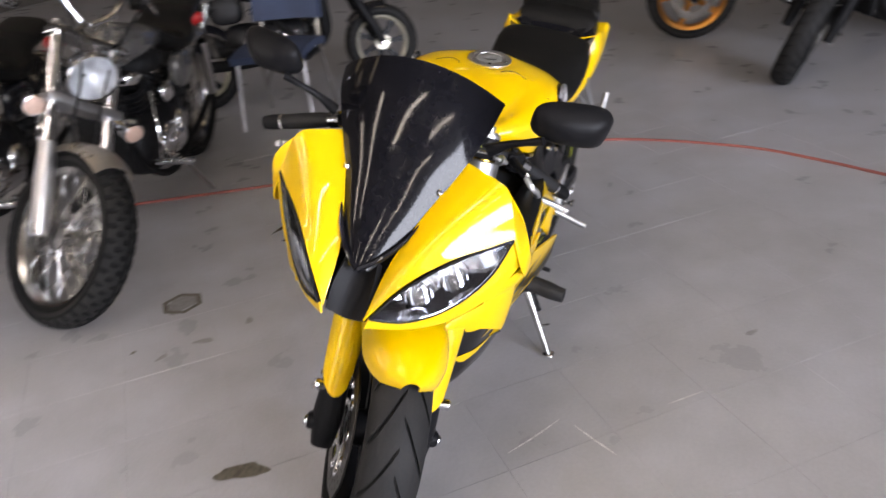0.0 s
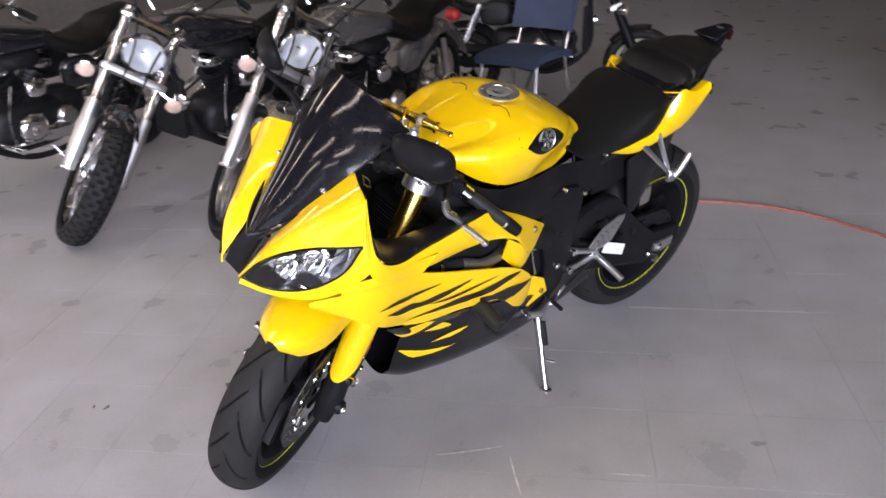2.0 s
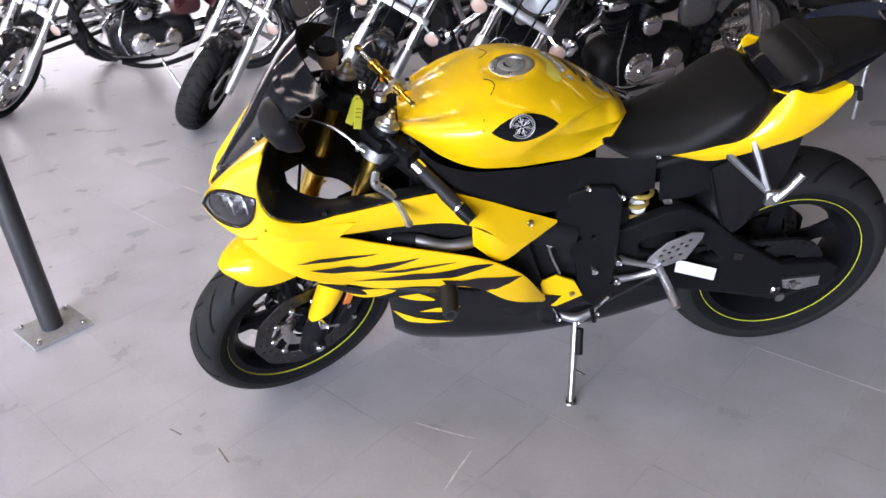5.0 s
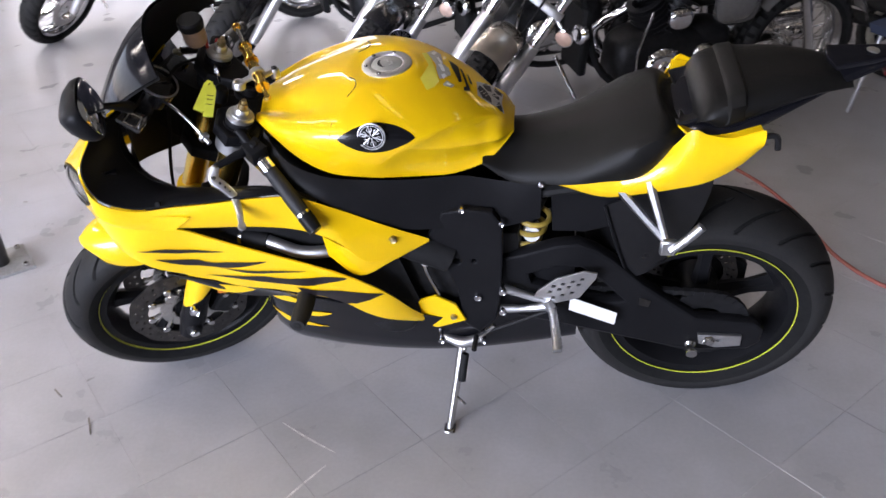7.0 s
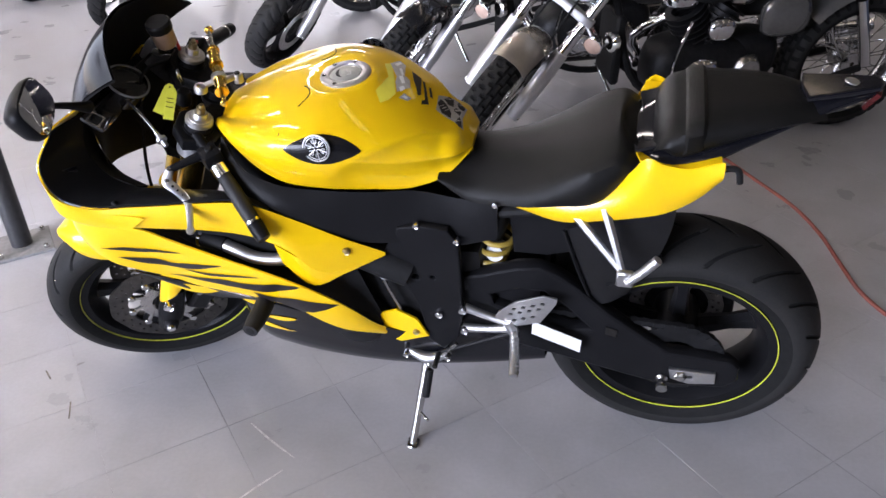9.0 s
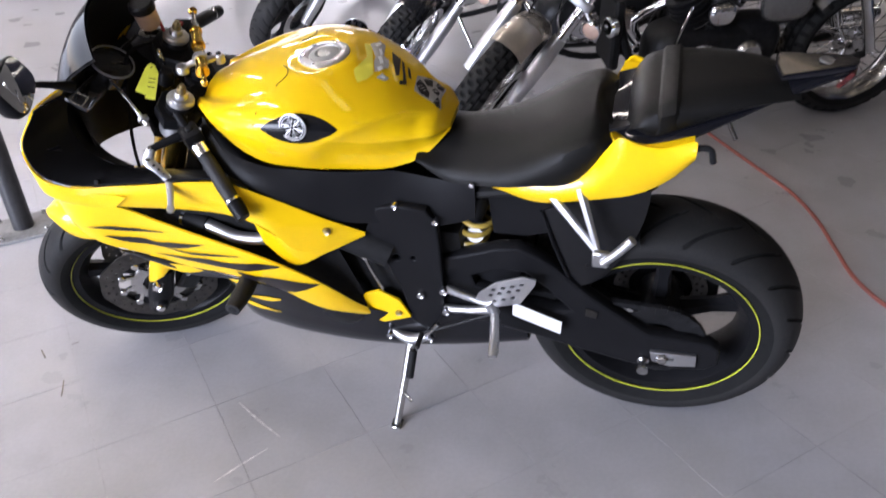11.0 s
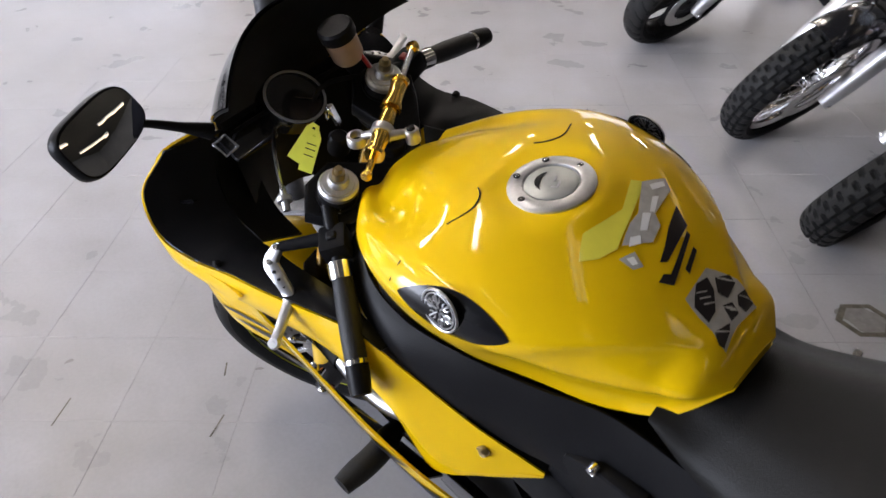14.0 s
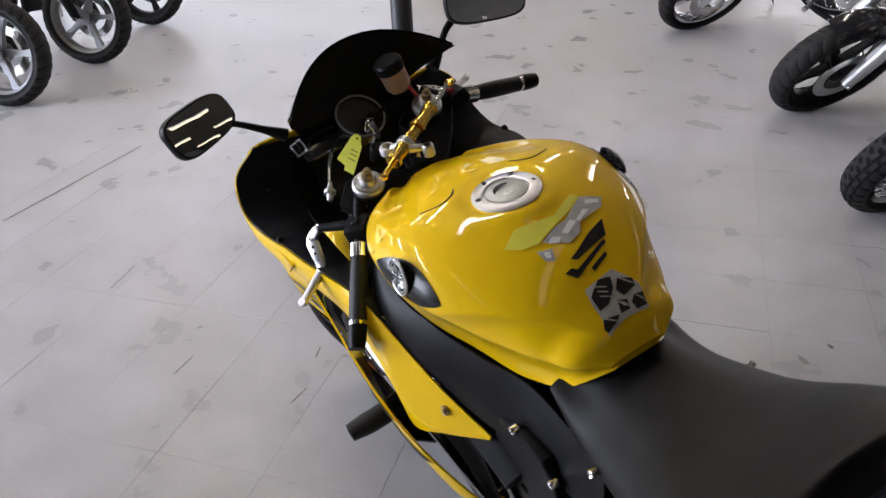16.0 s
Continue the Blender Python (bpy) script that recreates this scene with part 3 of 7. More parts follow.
# key with tags
kat = Vector((1.150, 0.015, 0.985))
b = lathe([(0.0085, 0.0), (0.010, 0.0012), (0.0115, 0.0), (0.010, -0.0012)], kat + Vector((0.0, 0.014, 0.005)), (1, 0.2, 0.3), 20, None, True)
box(kat - Vector((0.003, 0.002, 0.03)), kat + Vector((0.003, 0.010, 0.006)), 0.001, 1, b)
ring = steered("key_ring", b, CHROME, bike, "ignition key on a ring")
tag_long = Vector((0.20, 0.48, -0.85)).normalized()
tag_face = Vector((-0.62, 0.73, 0.27)).normalized()
tag_side = tag_face.cross(tag_long).normalized()
for k, turn in enumerate((0, -16)):
    b = plate([[(-0.0100, -0.032), (0.0100, -0.032), (0.0100, 0.024), (0.005, 0.034), (-0.005, 0.034), (-0.0100, 0.024)], (0, 0.027, 0.0025)], 0.0012, 0.0003)
    m = Matrix((tag_side, -tag_long, tag_face)).transposed().to_4x4()
    m.translation = Vector((1.142, 0.101, 0.931)) + tag_side * (-0.012 * k) - tag_face * (0.004 * k) - tag_long * (0.008 * k)
    b.transform(m @ Matrix.Rotation(radians(turn), 4, "Z"))
    tag_ = part("key_tag", b, TAG, ring, "yellow key tag with a few dark marks")
    if k == 0:
        for dy in (0.012, 0.004, -0.006):
            b = plate([[(-0.008, dy - 0.0006), (0.006, dy - 0.0006), (0.006, dy + 0.0006), (-0.008, dy + 0.0006)]], 0.0004, 0.0001, m @ Matrix.Translation((0, 0, 0.0009)))
            part("tag_mark", b, MATTE, tag_)
b = lathe([(0.0001, 0.01), (0.011, 0.01), (0.016, 0.004), (0.017, -0.02)], Vector((1.155, 0.030, 0.935)), up, 18)
steered("ignition_lock", b, SATIN, bike)

# ---- bodywork of the yellow motorcycle ----
# fuel tank: sections across x, each from the left lower edge over the top to the right lower edge
TANK_X = (0.522, 1.058)
TANK_TOP = [(0.522, 0.838), (0.545, 0.862), (0.58, 0.885), (0.64, 0.922), (0.71, 0.950), (0.786, 0.966), (0.85, 0.962), (0.92, 0.946), (1.0, 0.920), (1.058, 0.895)]
TANK_HALF = [(0.522, 0.045), (0.545, 0.082), (0.58, 0.112), (0.64, 0.146), (0.71, 0.178), (0.79, 0.195), (0.86, 0.198), (0.93, 0.184), (1.0, 0.148), (1.058, 0.092)]
TANK_WIDE = [(0.522, 0.832), (0.58, 0.846), (0.66, 0.862), (0.75, 0.888), (0.86, 0.898), (0.95, 0.890), (1.058, 0.880)]
TANK_LOW = [(0.522, 0.825), (0.56, 0.795), (0.63, 0.768), (0.72, 0.772), (0.82, 0.788), (0.90, 0.804), (0.97, 0.832), (1.02, 0.862), (1.058, 0.872)]
TANK_FOOT = [(0.522, 0.040), (0.56, 0.080), (0.63, 0.107), (0.72, 0.132), (0.82, 0.158), (0.90, 0.165), (0.97, 0.146), (1.02, 0.120), (1.058, 0.085)]

CAP_AT = (0.786, 0.0, 0.9600)


def tank_point(x, s, lift=0.0):
    """s: 0 at the top, 1 at the left lower edge, -1 at the right."""
    a = min(abs(s), 1.0)
    top, half, wide, low, foot = (ease(x, c) for c in (TANK_TOP, TANK_HALF, TANK_WIDE, TANK_LOW, TANK_FOOT))
    if a < 0.68:
        t = a / 0.68 * math.pi / 2
        y, z = half * math.sin(t) ** 0.92, wide + (top - wide) * max(math.cos(t), 0) ** 0.85
        # two shallow hollows run ahead of the filler
        g = math.exp(-((a - 0.27) / 0.10) ** 2) * max(0.0, min(1.0, (x - 0.84) / 0.12))
        z -= 0.012 * g
    else:
        t = (a - 0.68) / 0.32
        y = half + (foot - half) * t**1.5 - 0.012 * math.sin(math.pi * t) * max(0.0, min(1.0, (0.80 - x) / 0.1))
        z = wide + (low - wide) * t
    # a hollow for the knee under a crease that climbs to the rear
    crease = 0.84 + 3.0 * (x - 0.775)
    if a > crease:
        d = 0.016 * (1 - math.exp(-(a - crease) / 0.05)) * (1 - 0.55 * a**4) * max(0.0, min(1.0, (0.80 - x) / 0.05)) * max(0.0, min(1.0, (x - 0.545) / 0.035))
        y, z = y - 0.8 * d, z - 0.4 * d
    # a flat seat round the filler
    flat_ = 1 - blend(0.055, 0.085, math.hypot(x - CAP_AT[0], y))
    z += (CAP_AT[2] + 0.035 * (CAP_AT[0] - x) - z) * flat_
    p = Vector((x, math.copysign(y, s) if s else 0.0, z))
    if lift:
        c = Vector((x, 0, min(z, wide - 0.02)))
        p += (p - c).normalized() * lift
    return p


xs = [TANK_X[0] + (TANK_X[1] - TANK_X[0]) * (0.5 - 0.5 * math.cos(math.pi * k / 71)) for k in range(72)]
b = skin([[tank_point(x, -1 + 2 * j / 120) for j in range(121)] for x in xs], False, True)
tank = part("fuel_tank", b, YELLOW, bike, "glossy yellow fuel tank")


def tank_decal(name, corners, mat, lift=0.0012, n=7, label=""):
    """A thin patch on the tank between four (x, s) corners."""
    (a, b_, c, d) = [np.array(q) for q in corners]
    rows = []
    for i in range(n):
        u = i / (n - 1)
        rows.append([tank_point(*((a * (1 - u) + b_ * u) * (1 - v) + (d * (1 - u) + c * u) * v), lift) for v in np.linspace(0, 1, n)])
    return part(name, skin(rows), mat, tank, label)


def tank_eye(x0, x1, s_mid, s_half, side, mat, name, label, lift=0.0014, slant=0.0):
    rows = []
    for k in range(25):
        q = k / 24
        w = s_half * (4 * q * (1 - q)) ** 0.8
        sm = s_mid + slant * (q - 0.5)
        rows.append([tank_point(x0 + (x1 - x0) * q, side * (sm + w * v), lift) for v in np.linspace(-1, 1, 9)])
    return part(name, skin(rows), mat, tank, label)


# seams
def seam(points, side):
    pts = [tank_point(x, side * s, 0.0004) for x, s in points]
    return part("seam", tube(pts, 0.0011, 6, 20), MATTE, tank)


for side in (1, -1):
    seam([(0.874, 0.60), (0.870, 0.46)], side)
    seam([(0.848, 0.25), (0.836, 0.16), (0.846, 0.115), (0.856, 0.10)], side)
    eye = tank_eye(0.708, 0.858, 0.595, 0.135, side, BADGE, "tank_badge", "black eye-shaped badge with a silver ring", slant=0.06)
    c = tank_point(0.790, side * 0.585, 0.0036)
    nrm = (tank_point(0.790, side * 0.585, 0.02) - tank_point(0.790, side * 0.585)).normalized()
    part("badge_ring", lathe([(0.0250, 0.0), (0.0262, 0.0010), (0.0276, 0.0008), (0.0282, -0.002)], c, nrm, 40), SILVER, eye)
    part("badge_ring", lathe([(0.0212, -0.001), (0.0218, 0.0006), (0.0228, 0.0006), (0.0234, -0.001)], c, nrm, 40), SILVER, eye)
    part("badge_disc", lathe([(0.0001, -0.0002), (0.026, -0.0006)], c, nrm, 30), BADGE, eye)
    for k in range(6):
        e = nrm.orthogonal().normalized()
        e.rotate(Matrix.Rotation(math.pi * k / 3 + 0.5, 3, nrm))
        f = nrm.cross(e)
        b = tube([c + e * 0.003, c + e * 0.0215], [0.0012, 0.0016], 6)
        for w in (-0.0045, 0.0045):
            tube([c + e * 0.009, c + e * 0.013 + f * w, c + e * 0.0175 + f * w], 0.0010, 5, 0, b)
        part("badge_bar", b, SILVER, eye)

# filler cap: a flat bolted ring round a recessed grey flap
cap_n = Vector((0.035, 0, 1)).normalized()
cap_at = Vector(CAP_AT)
b = lathe([(0.0001, 0.0012), (0.0335, 0.0012), (0.0345, 0.0042), (0.0365, 0.0050), (0.0495, 0.0044), (0.0525, 0.0022), (0.053, -0.012)], cap_at, cap_n, 56)
cap = part("filler_cap", b, SILVER, tank, "round silver filler cap ring with small bolts")
for k in range(6):
    a = 2 * math.pi * (k + 0.3) / 6
    at = cap_at + Vector((0.0435 * math.cos(a), 0.0435 * math.sin(a), 0.0047))
    part("bolt_seat", lathe([(0.0028, 0.0004), (0.0036, 0.0006), (0.0044, 0.0), (0.0044, -0.001)], at, cap_n, 16), ENGINE, cap)
    part("cap_bolt", bolt(at - cap_n * 0.0002, cap_n, 0.0027, 0.0010), STEEL, cap)
cap_turn = Matrix.Translation(cap_at) @ Matrix.Rotation(radians(205), 4, "Z")
b = lathe([(0.0001, 0.0046), (0.0295, 0.0044), (0.0315, 0.0032), (0.0320, 0.0)], cap_at, cap_n, 48)
flap = part("lock_flap", b, CAPGREY, cap, "dull grey lock flap")
arc = [(0.0175 * math.cos(a) - 0.002, 0.0175 * math.sin(a)) for a in np.linspace(radians(115), radians(245), 14)]
arc += [(0.0175 * math.cos(a) * 0.42 - 0.006, 0.0175 * math.sin(a) * 0.95) for a in np.linspace(radians(245), radians(115), 14)]
part("flap_slot", plate([arc], 0.0008, 0.0002, cap_turn @ Matrix.Translation((0, 0, 0.0048))), ENGINE, flap, "dark half-moon slot")
for dx, dy, ln, w in ((0.004, 0.006, 0.0030, 0.010), (0.010, -0.004, 0.0028, 0.012), (0.006, -0.010, 0.008, 0.0026)):
    b = box((-ln / 2, -w / 2, 0.0), (ln / 2, w / 2, 0.0010), 0.0003, 1)
    part("flap_rib", b, SILVER, flap).data.transform(cap_turn @ Matrix.Translation((dx, dy, 0.0044)))
b = box((0.0335, -0.010, 0.0), (0.0385, 0.010, 0.0054), 0.001, 1)
b.transform(cap_turn)
part("flap_hinge", b, ENGINE, cap, "dark hinge of the flap")

# sticker pieces on the rear of the tank
def tank_patch(name, outline, mat, lift, label=""):
    """A thin piece of film on the tank with an outline of (x, s) corners."""
    bm = bmesh.new()
    bm.faces.new([bm.verts.new((x, q, 0)) for x, q in outline])
    bmesh.ops.triangulate(bm, faces=bm.faces[:])
    bmesh.ops.subdivide_edges(bm, edges=bm.edges[:], cuts=3, use_grid_fill=True)
    for v in bm.verts:
        v.co = tank_point(v.co.x, v.co.y, lift)
    bmesh.ops.recalc_face_normals(bm, faces=bm.faces[:])
    if sum(f.normal.z for f in bm.faces) < 0:
        bmesh.ops.reverse_faces(bm, faces=bm.faces[:])
    return part(name, bm, mat, tank, label)


tank_patch("tank_sticker", [(0.722, -0.14), (0.710, -0.17), (0.690, -0.04), (0.675, 0.06), (0.682, 0.12), (0.695, 0.16), (0.712, 0.08), (0.706, 0.02), (0.702, -0.04)], PADCLEAR, 0.0012, "lemon sticker patch")
letters = tank_patch("tank_sticker", [(0.712, -0.16), (0.700, -0.245), (0.685, -0.22), (0.675, -0.10), (0.662, -0.08), (0.655, -0.02), (0.674, 0.045), (0.685, -0.02), (0.687, -0.06)], PADGREY, 0.0020, "grey patterned sticker patch")
for corners in ([(0.704, -0.17), (0.698, -0.225), (0.692, -0.215), (0.697, -0.16)], [(0.691, -0.14), (0.680, -0.09), (0.676, -0.10), (0.687, -0.16)], [(0.684, -0.07), (0.672, -0.02), (0.667, -0.035), (0.678, -0.09)], [(0.674, 0.01), (0.668, 0.035), (0.662, 0.005), (0.668, -0.01)]):
    tank_decal("sticker_bar", corners, WHITE, 0.0026, 5)
tank_patch("tank_sticker", [(0.667, 0.085), (0.661, 0.035), (0.645, 0.055), (0.650, 0.085)], PADGREY, 0.0016, "grey patterned sticker patch")
tank_decal("sticker_bar", [(0.662, 0.07), (0.658, 0.05), (0.650, 0.06), (0.653, 0.075)], WHITE, 0.0024, 5)
for outline in ([(0.668, -0.19), (0.645, -0.165), (0.632, -0.005), (0.637, 0.01), (0.645, -0.04), (0.656, -0.10)], [(0.641, -0.145), (0.636, -0.145), (0.613, 0.035), (0.625, 0.065), (0.627, 0.03), (0.622, 0.015)], [(0.626, -0.12), (0.621, -0.12), (0.610, -0.03), (0.616, -0.03)]):
    tank_patch("sticker_bar", outline, FLAME, 0.0016)
tank_patch("tank_sticker", [(0.598, 0.045), (0.604, -0.10), (0.577, -0.205), (0.548, -0.225), (0.549, -0.02), (0.542, 0.125), (0.562, 0.075), (0.578, 0.065)], PADGREY, 0.0014, "grey patterned sticker patch")
for outline in ([(0.600, -0.02), (0.597, -0.075), (0.585, -0.06), (0.571, 0.0), (0.569, 0.055), (0.587, 0.045)], [(0.592, -0.10), (0.585, -0.175), (0.576, -0.175), (0.571, -0.085), (0.581, -0.065)], [(0.567, -0.14), (0.566, -0.205), (0.552, -0.215), (0.551, -0.12), (0.560, -0.105)], [(0.570, -0.04), (0.566, -0.09), (0.555, -0.08), (0.555, -0.02)], [(0.560, 0.07), (0.555, -0.01), (0.550, 0.02), (0.545, 0.11), (0.550, 0.115)]):
    dark = tank_patch("sticker_bar", outline, FLAME, 0.0022)
    (ax, ay), (bx, by) = outline[0], outline[len(outline) // 2]
    for q in (0.3, 0.5, 0.7):
        cx, cy = ax + (bx - ax) * q, ay + (by - ay) * q
        tank_decal("sticker_dash", [(cx - 0.0035, cy - 0.016), (cx - 0.0024, cy - 0.019), (cx + 0.0035, cy + 0.016), (cx + 0.0024, cy + 0.019)], PADGREY, 0.0030, 4)

# rider's seat
SEAT_TOP = [(0.17, 0.888), (0.22, 0.900), (0.28, 0.882), (0.36, 0.848), (0.44, 0.822), (0.52, 0.812), (0.575, 0.822)]
SEAT_HALF = [(0.17, 0.105), (0.22, 0.128), (0.30, 0.142), (0.38, 0.140), (0.46, 0.124), (0.54, 0.108), (0.585, 0.100)]
SEAT_LOW = [(0.17, 0.862), (0.205, 0.850), (0.25, 0.800), (0.34, 0.778), (0.45, 0.755), (0.52, 0.748), (0.585, 0.785)]
rows = []
for k in range(36):
    x = 0.165 + (0.585 - 0.165) * k / 35
    top, half, low = ease(x, SEAT_TOP), ease(x, SEAT_HALF), ease(x, SEAT_LOW)
    row = []
    for j in range(29):
        s = -1 + 2 * j / 28
        a = abs(s)
        waist = 0.72 + 0.28 * max(0.0, min(1.0, (0.40 - x) / 0.12))
        fall = 0.026 - 0.010 * max(0.0, min(1.0, (0.36 - x) / 0.12))
        if a < 0.7:
            t = a / 0.7
            y, z = half * waist * t**0.95, top - fall * t**2.6
        else:
            t = (a - 0.7) / 0.3
            y, z = half * waist + (half * (1.0 - waist) + 0.002) * t**0.8 + 0.008 * math.sin(math.pi * t), (top - fall) + (low - top + fall) * t
        back = (0.028 * (1 - (2 * a - 1) ** 2) + 0.055 * max(0.0, 1 - a / 0.45)) * (1 - min(1, k / 6))
        row.append(Vector((x + back, math.copysign(y, s), z)))
    rows.append(row)
seat = part("rider_seat", skin(rows, False, True), VINYL, bike, "black vinyl rider seat")
rows = []
for k in range(14):
    q = k / 13
    x = 0.195 - 0.03 * q
    rows.append([Vector((x + 0.03 * math.cos(math.pi * (j / 12 - 0.5)) * (1 - q), -0.085 + 0.17 * j / 12, 0.886 - 0.05 * q)) for j in range(13)])
part("seat_back_pad", thicken(skin(rows), 0.01), MATTE, bike)

# pillion seat
PIL_TOP = [(-0.12, 0.962), (-0.05, 0.972), (0.05, 0.965), (0.12, 0.950), (0.155, 0.930), (0.17, 0.905)]
PIL_HALF = [(-0.12, 0.046), (-0.05, 0.074), (0.05, 0.101), (0.12, 0.114), (0.155, 0.110), (0.17, 0.098)]
rows = []
for k in range(30):
    x = -0.12 + 0.29 * k / 29
    top, half = ease(x, PIL_TOP), ease(x, PIL_HALF)
    low = top - 0.016 - 0.046 * (x + 0.12) / 0.24 if x < 0.12 else top - 0.062 * (0.175 - x) / 0.055 - 0.004
    row = []
    for j in range(25):
        s = -1 + 2 * j / 24
        a = abs(s)
        if a < 0.68:
            t = a / 0.68
            y, z = half * t, top - 0.012 * t**4 
        else:
            t = (a - 0.68) / 0.32
            y, z = half + 0.008 * math.sin(math.pi * t), top - 0.012 + (low - top + 0.012) * t
        row.append(Vector((x, math.copysign(y, s), z)))
    rows.append(row)
pillion = part("pillion_seat", skin(rows, False, True), VINYL, bike, "black vinyl pillion seat with a strap")
rows = []
for x in (0.118, 0.112, 0.088, 0.082):
    lift = 0.004 if 0.085 < x < 0.115 else 0.0
    top, half = ease(x, PIL_TOP) + lift, ease(x, PIL_HALF) + lift
    rows.append([Vector((x, -half - 0.006, top - 0.050)), Vector((x, -half - 0.004, top - 0.018)), Vector((x, -half * 0.9, top - 0.005))] + [Vector((x, half * s, top + 0.001 - 0.008 * abs(s) ** 4)) for s in np.linspace(-0.8, 0.8, 13)] + [Vector((x, half * 0.9, top - 0.005)), Vector((x, half + 0.004, top - 0.018)), Vector((x, half + 0.006, top - 0.050))])
part("seat_strap", skin(rows), VINYL, pillion)

# black tail body below the pillion seat
rows = []
for k in range(30):
    x = -0.20 + 0.40 * k / 29
    half = ease(x, [(-0.20, 0.014), (-0.17, 0.026), (-0.08, 0.058), (0.0, 0.092), (0.06, 0.118), (0.12, 0.130), (0.17, 0.122), (0.20, 0.100)])
    top = ease(x, [(-0.20, 0.988), (-0.15, 0.984), (-0.10, 0.968), (0.0, 0.935), (0.1, 0.918), (0.16, 0.905), (0.20, 0.885)])
    low = ease(x, [(-0.20, 0.978), (-0.15, 0.960), (-0.08, 0.936), (0.0, 0.905), (0.06, 0.880), (0.11, 0.862), (0.16, 0.872), (0.20, 0.850)])
    row = []
    for a in np.linspace(0, 2 * math.pi, 32, endpoint=False):
        c, d = math.cos(a), math.sin(a)
        y = half * math.copysign(abs(c) ** 0.55, c) * (1.0 if d < 0 else 1 - 0.30 * d)
        row.append(Vector((x, y, (top + low) / 2 - (top - low) * 0.15 + (top - low) * (0.65 if d > 0 else 0.35) * math.copysign(abs(d) ** 0.7, d))))
    rows.append(row)
tail_body = part("tail_body", skin(rows, True, True), GLOSS, bike, "gloss black tail body")
b = plate([[(-0.196, -0.016), (-0.16, -0.024), (-0.085, -0.038), (-0.078, 0.0), (-0.085, 0.038), (-0.16, 0.024), (-0.196, 0.016), (-0.203, 0.0)]], 0.012, 0.005, Matrix.Translation((-0.1, 0, 0.982)) @ Matrix.Rotation(radians(7), 4, "Y") @ Matrix.Translation((0.1, 0, 0)))
top_cover = part("tail_cover", b, GLOSS, bike, "gloss black tail cover")
part("tail_badge", lathe([(0.0001, 0.003), (0.011, 0.002), (0.013, 0.0)], (-0.155, 0.0, 0.9955), (-0.12, 0, 1), 20), SILVER, top_cover, "small silver badge")
b = ruled([(-0.200, -0.026, 0.984), (-0.206, 0.0, 0.986), (-0.200, 0.026, 0.984)], [(-0.178, -0.034, 0.960), (-0.184, 0.0, 0.957), (-0.178, 0.034, 0.960)], 10, 5, (-0.006, 0, 0))
part("tail_light", thicken(b, 0.008), DIMRED, bike, "smoked red tail light")
b = tube([(0.06, 0.136, 0.886), (0.022, 0.132, 0.886), (0.013, 0.131, 0.857)], 0.006, 8)
both("seat_hook", b, MATTE, bike)

# yellow tail panels
UP = [(0.045, 0.905), (0.10, 0.890), (0.15, 0.897), (0.180, 0.905), (0.212, 0.852), (0.24, 0.828), (0.28, 0.808), (0.36, 0.786), (0.465, 0.758)]
DN = [(0.045, 0.868), (0.08, 0.826), (0.12, 0.796), (0.20, 0.766), (0.26, 0.748), (0.33, 0.732), (0.40, 0.742), (0.465, 0.754)]
YO = [(0.045, 0.158), (0.15, 0.166), (0.25, 0.160), (0.35, 0.148), (0.465, 0.126)]
rows = []
for k in range(44):
    x = 0.045 + 0.42 * k / 43
    u, d, y = ease(x, UP), ease(x, DN), ease(x, YO)
    rows.append([Vector((x, y - (0.020 + 0.030 * max(0.0, min(1.0, (x - 0.17) / 0.08))) * max(0, t) ** 2.4 * (1 if x < 0.3 else max(0.15, (0.465 - x) / 0.165)) - 0.016 * (1 - t) ** 2, d + (u - d) * t)) for t in np.linspace(0, 1, 9)])
both("tail_panel", thicken(skin(rows), 0.004), YELLOW, bike, "yellow tail panel")
# its flange between the two seats
b = ruled([(0.05, 0.136, 0.904), (0.12, 0.144, 0.887), (0.190, 0.138, 0.898)], [(0.05, 0.100, 0.898), (0.13, 0.088, 0.882), (0.205, 0.050, 0.868)], 10, 6)
both("tail_flange", thicken(b, 0.004), YELLOW, bike, "yellow tail panel")
b = ruled([(0.20, -0.10, 0.893), (0.185, 0, 0.888), (0.20, 0.10, 0.893)], [(0.165, -0.10, 0.905), (0.160, 0, 0.905), (0.165, 0.10, 0.905)], 12, 5, (0, 0, -0.012))
part("seat_lock_cover", thicken(b, 0.006), SATIN, bike)
both("seat_bolt", bolt((0.462, 0.132, 0.758), (0, 1, 0.2), 0.006, 0.005), CHROME, bike)

# nose, headlights, screen
built_before = set(bike.children_recursive)
A0, B0, C0, D0 = (1.552, 0.040, 0.716), (1.316, 0.126, 0.948), (1.345, 0.205, 0.937), (1.368, 0.244, 0.850)
HL_TOP = [(1.548, 0.050, 0.720), (1.515, 0.090, 0.772), (1.455, 0.150, 0.815), (1.368, 0.240, 0.850)]
HL_LOW = [(1.548, 0.050, 0.720), (1.515, 0.095, 0.708), (1.450, 0.162, 0.722), (1.395, 0.215, 0.780), (1.368, 0.240, 0.850)]
b = coons([A0, (1.470, 0.052, 0.800), (1.395, 0.086, 0.880), B0], [A0, (1.52, 0.085, 0.776), (1.456, 0.148, 0.819), D0], [A0, A0], [B0, (1.332, 0.162, 0.945), C0, D0], 20, 12)
both("nose_panel", thicken(b, 0.004), YELLOW, bike, "yellow nose panel above the headlight")
b = ruled(HL_TOP, HL_LOW, 22, 9, (0.010, 0.008, 0.004))
lights = both("headlight", thicken(b, 0.003), LENS, bike, "clear pointed headlight with dark housing")
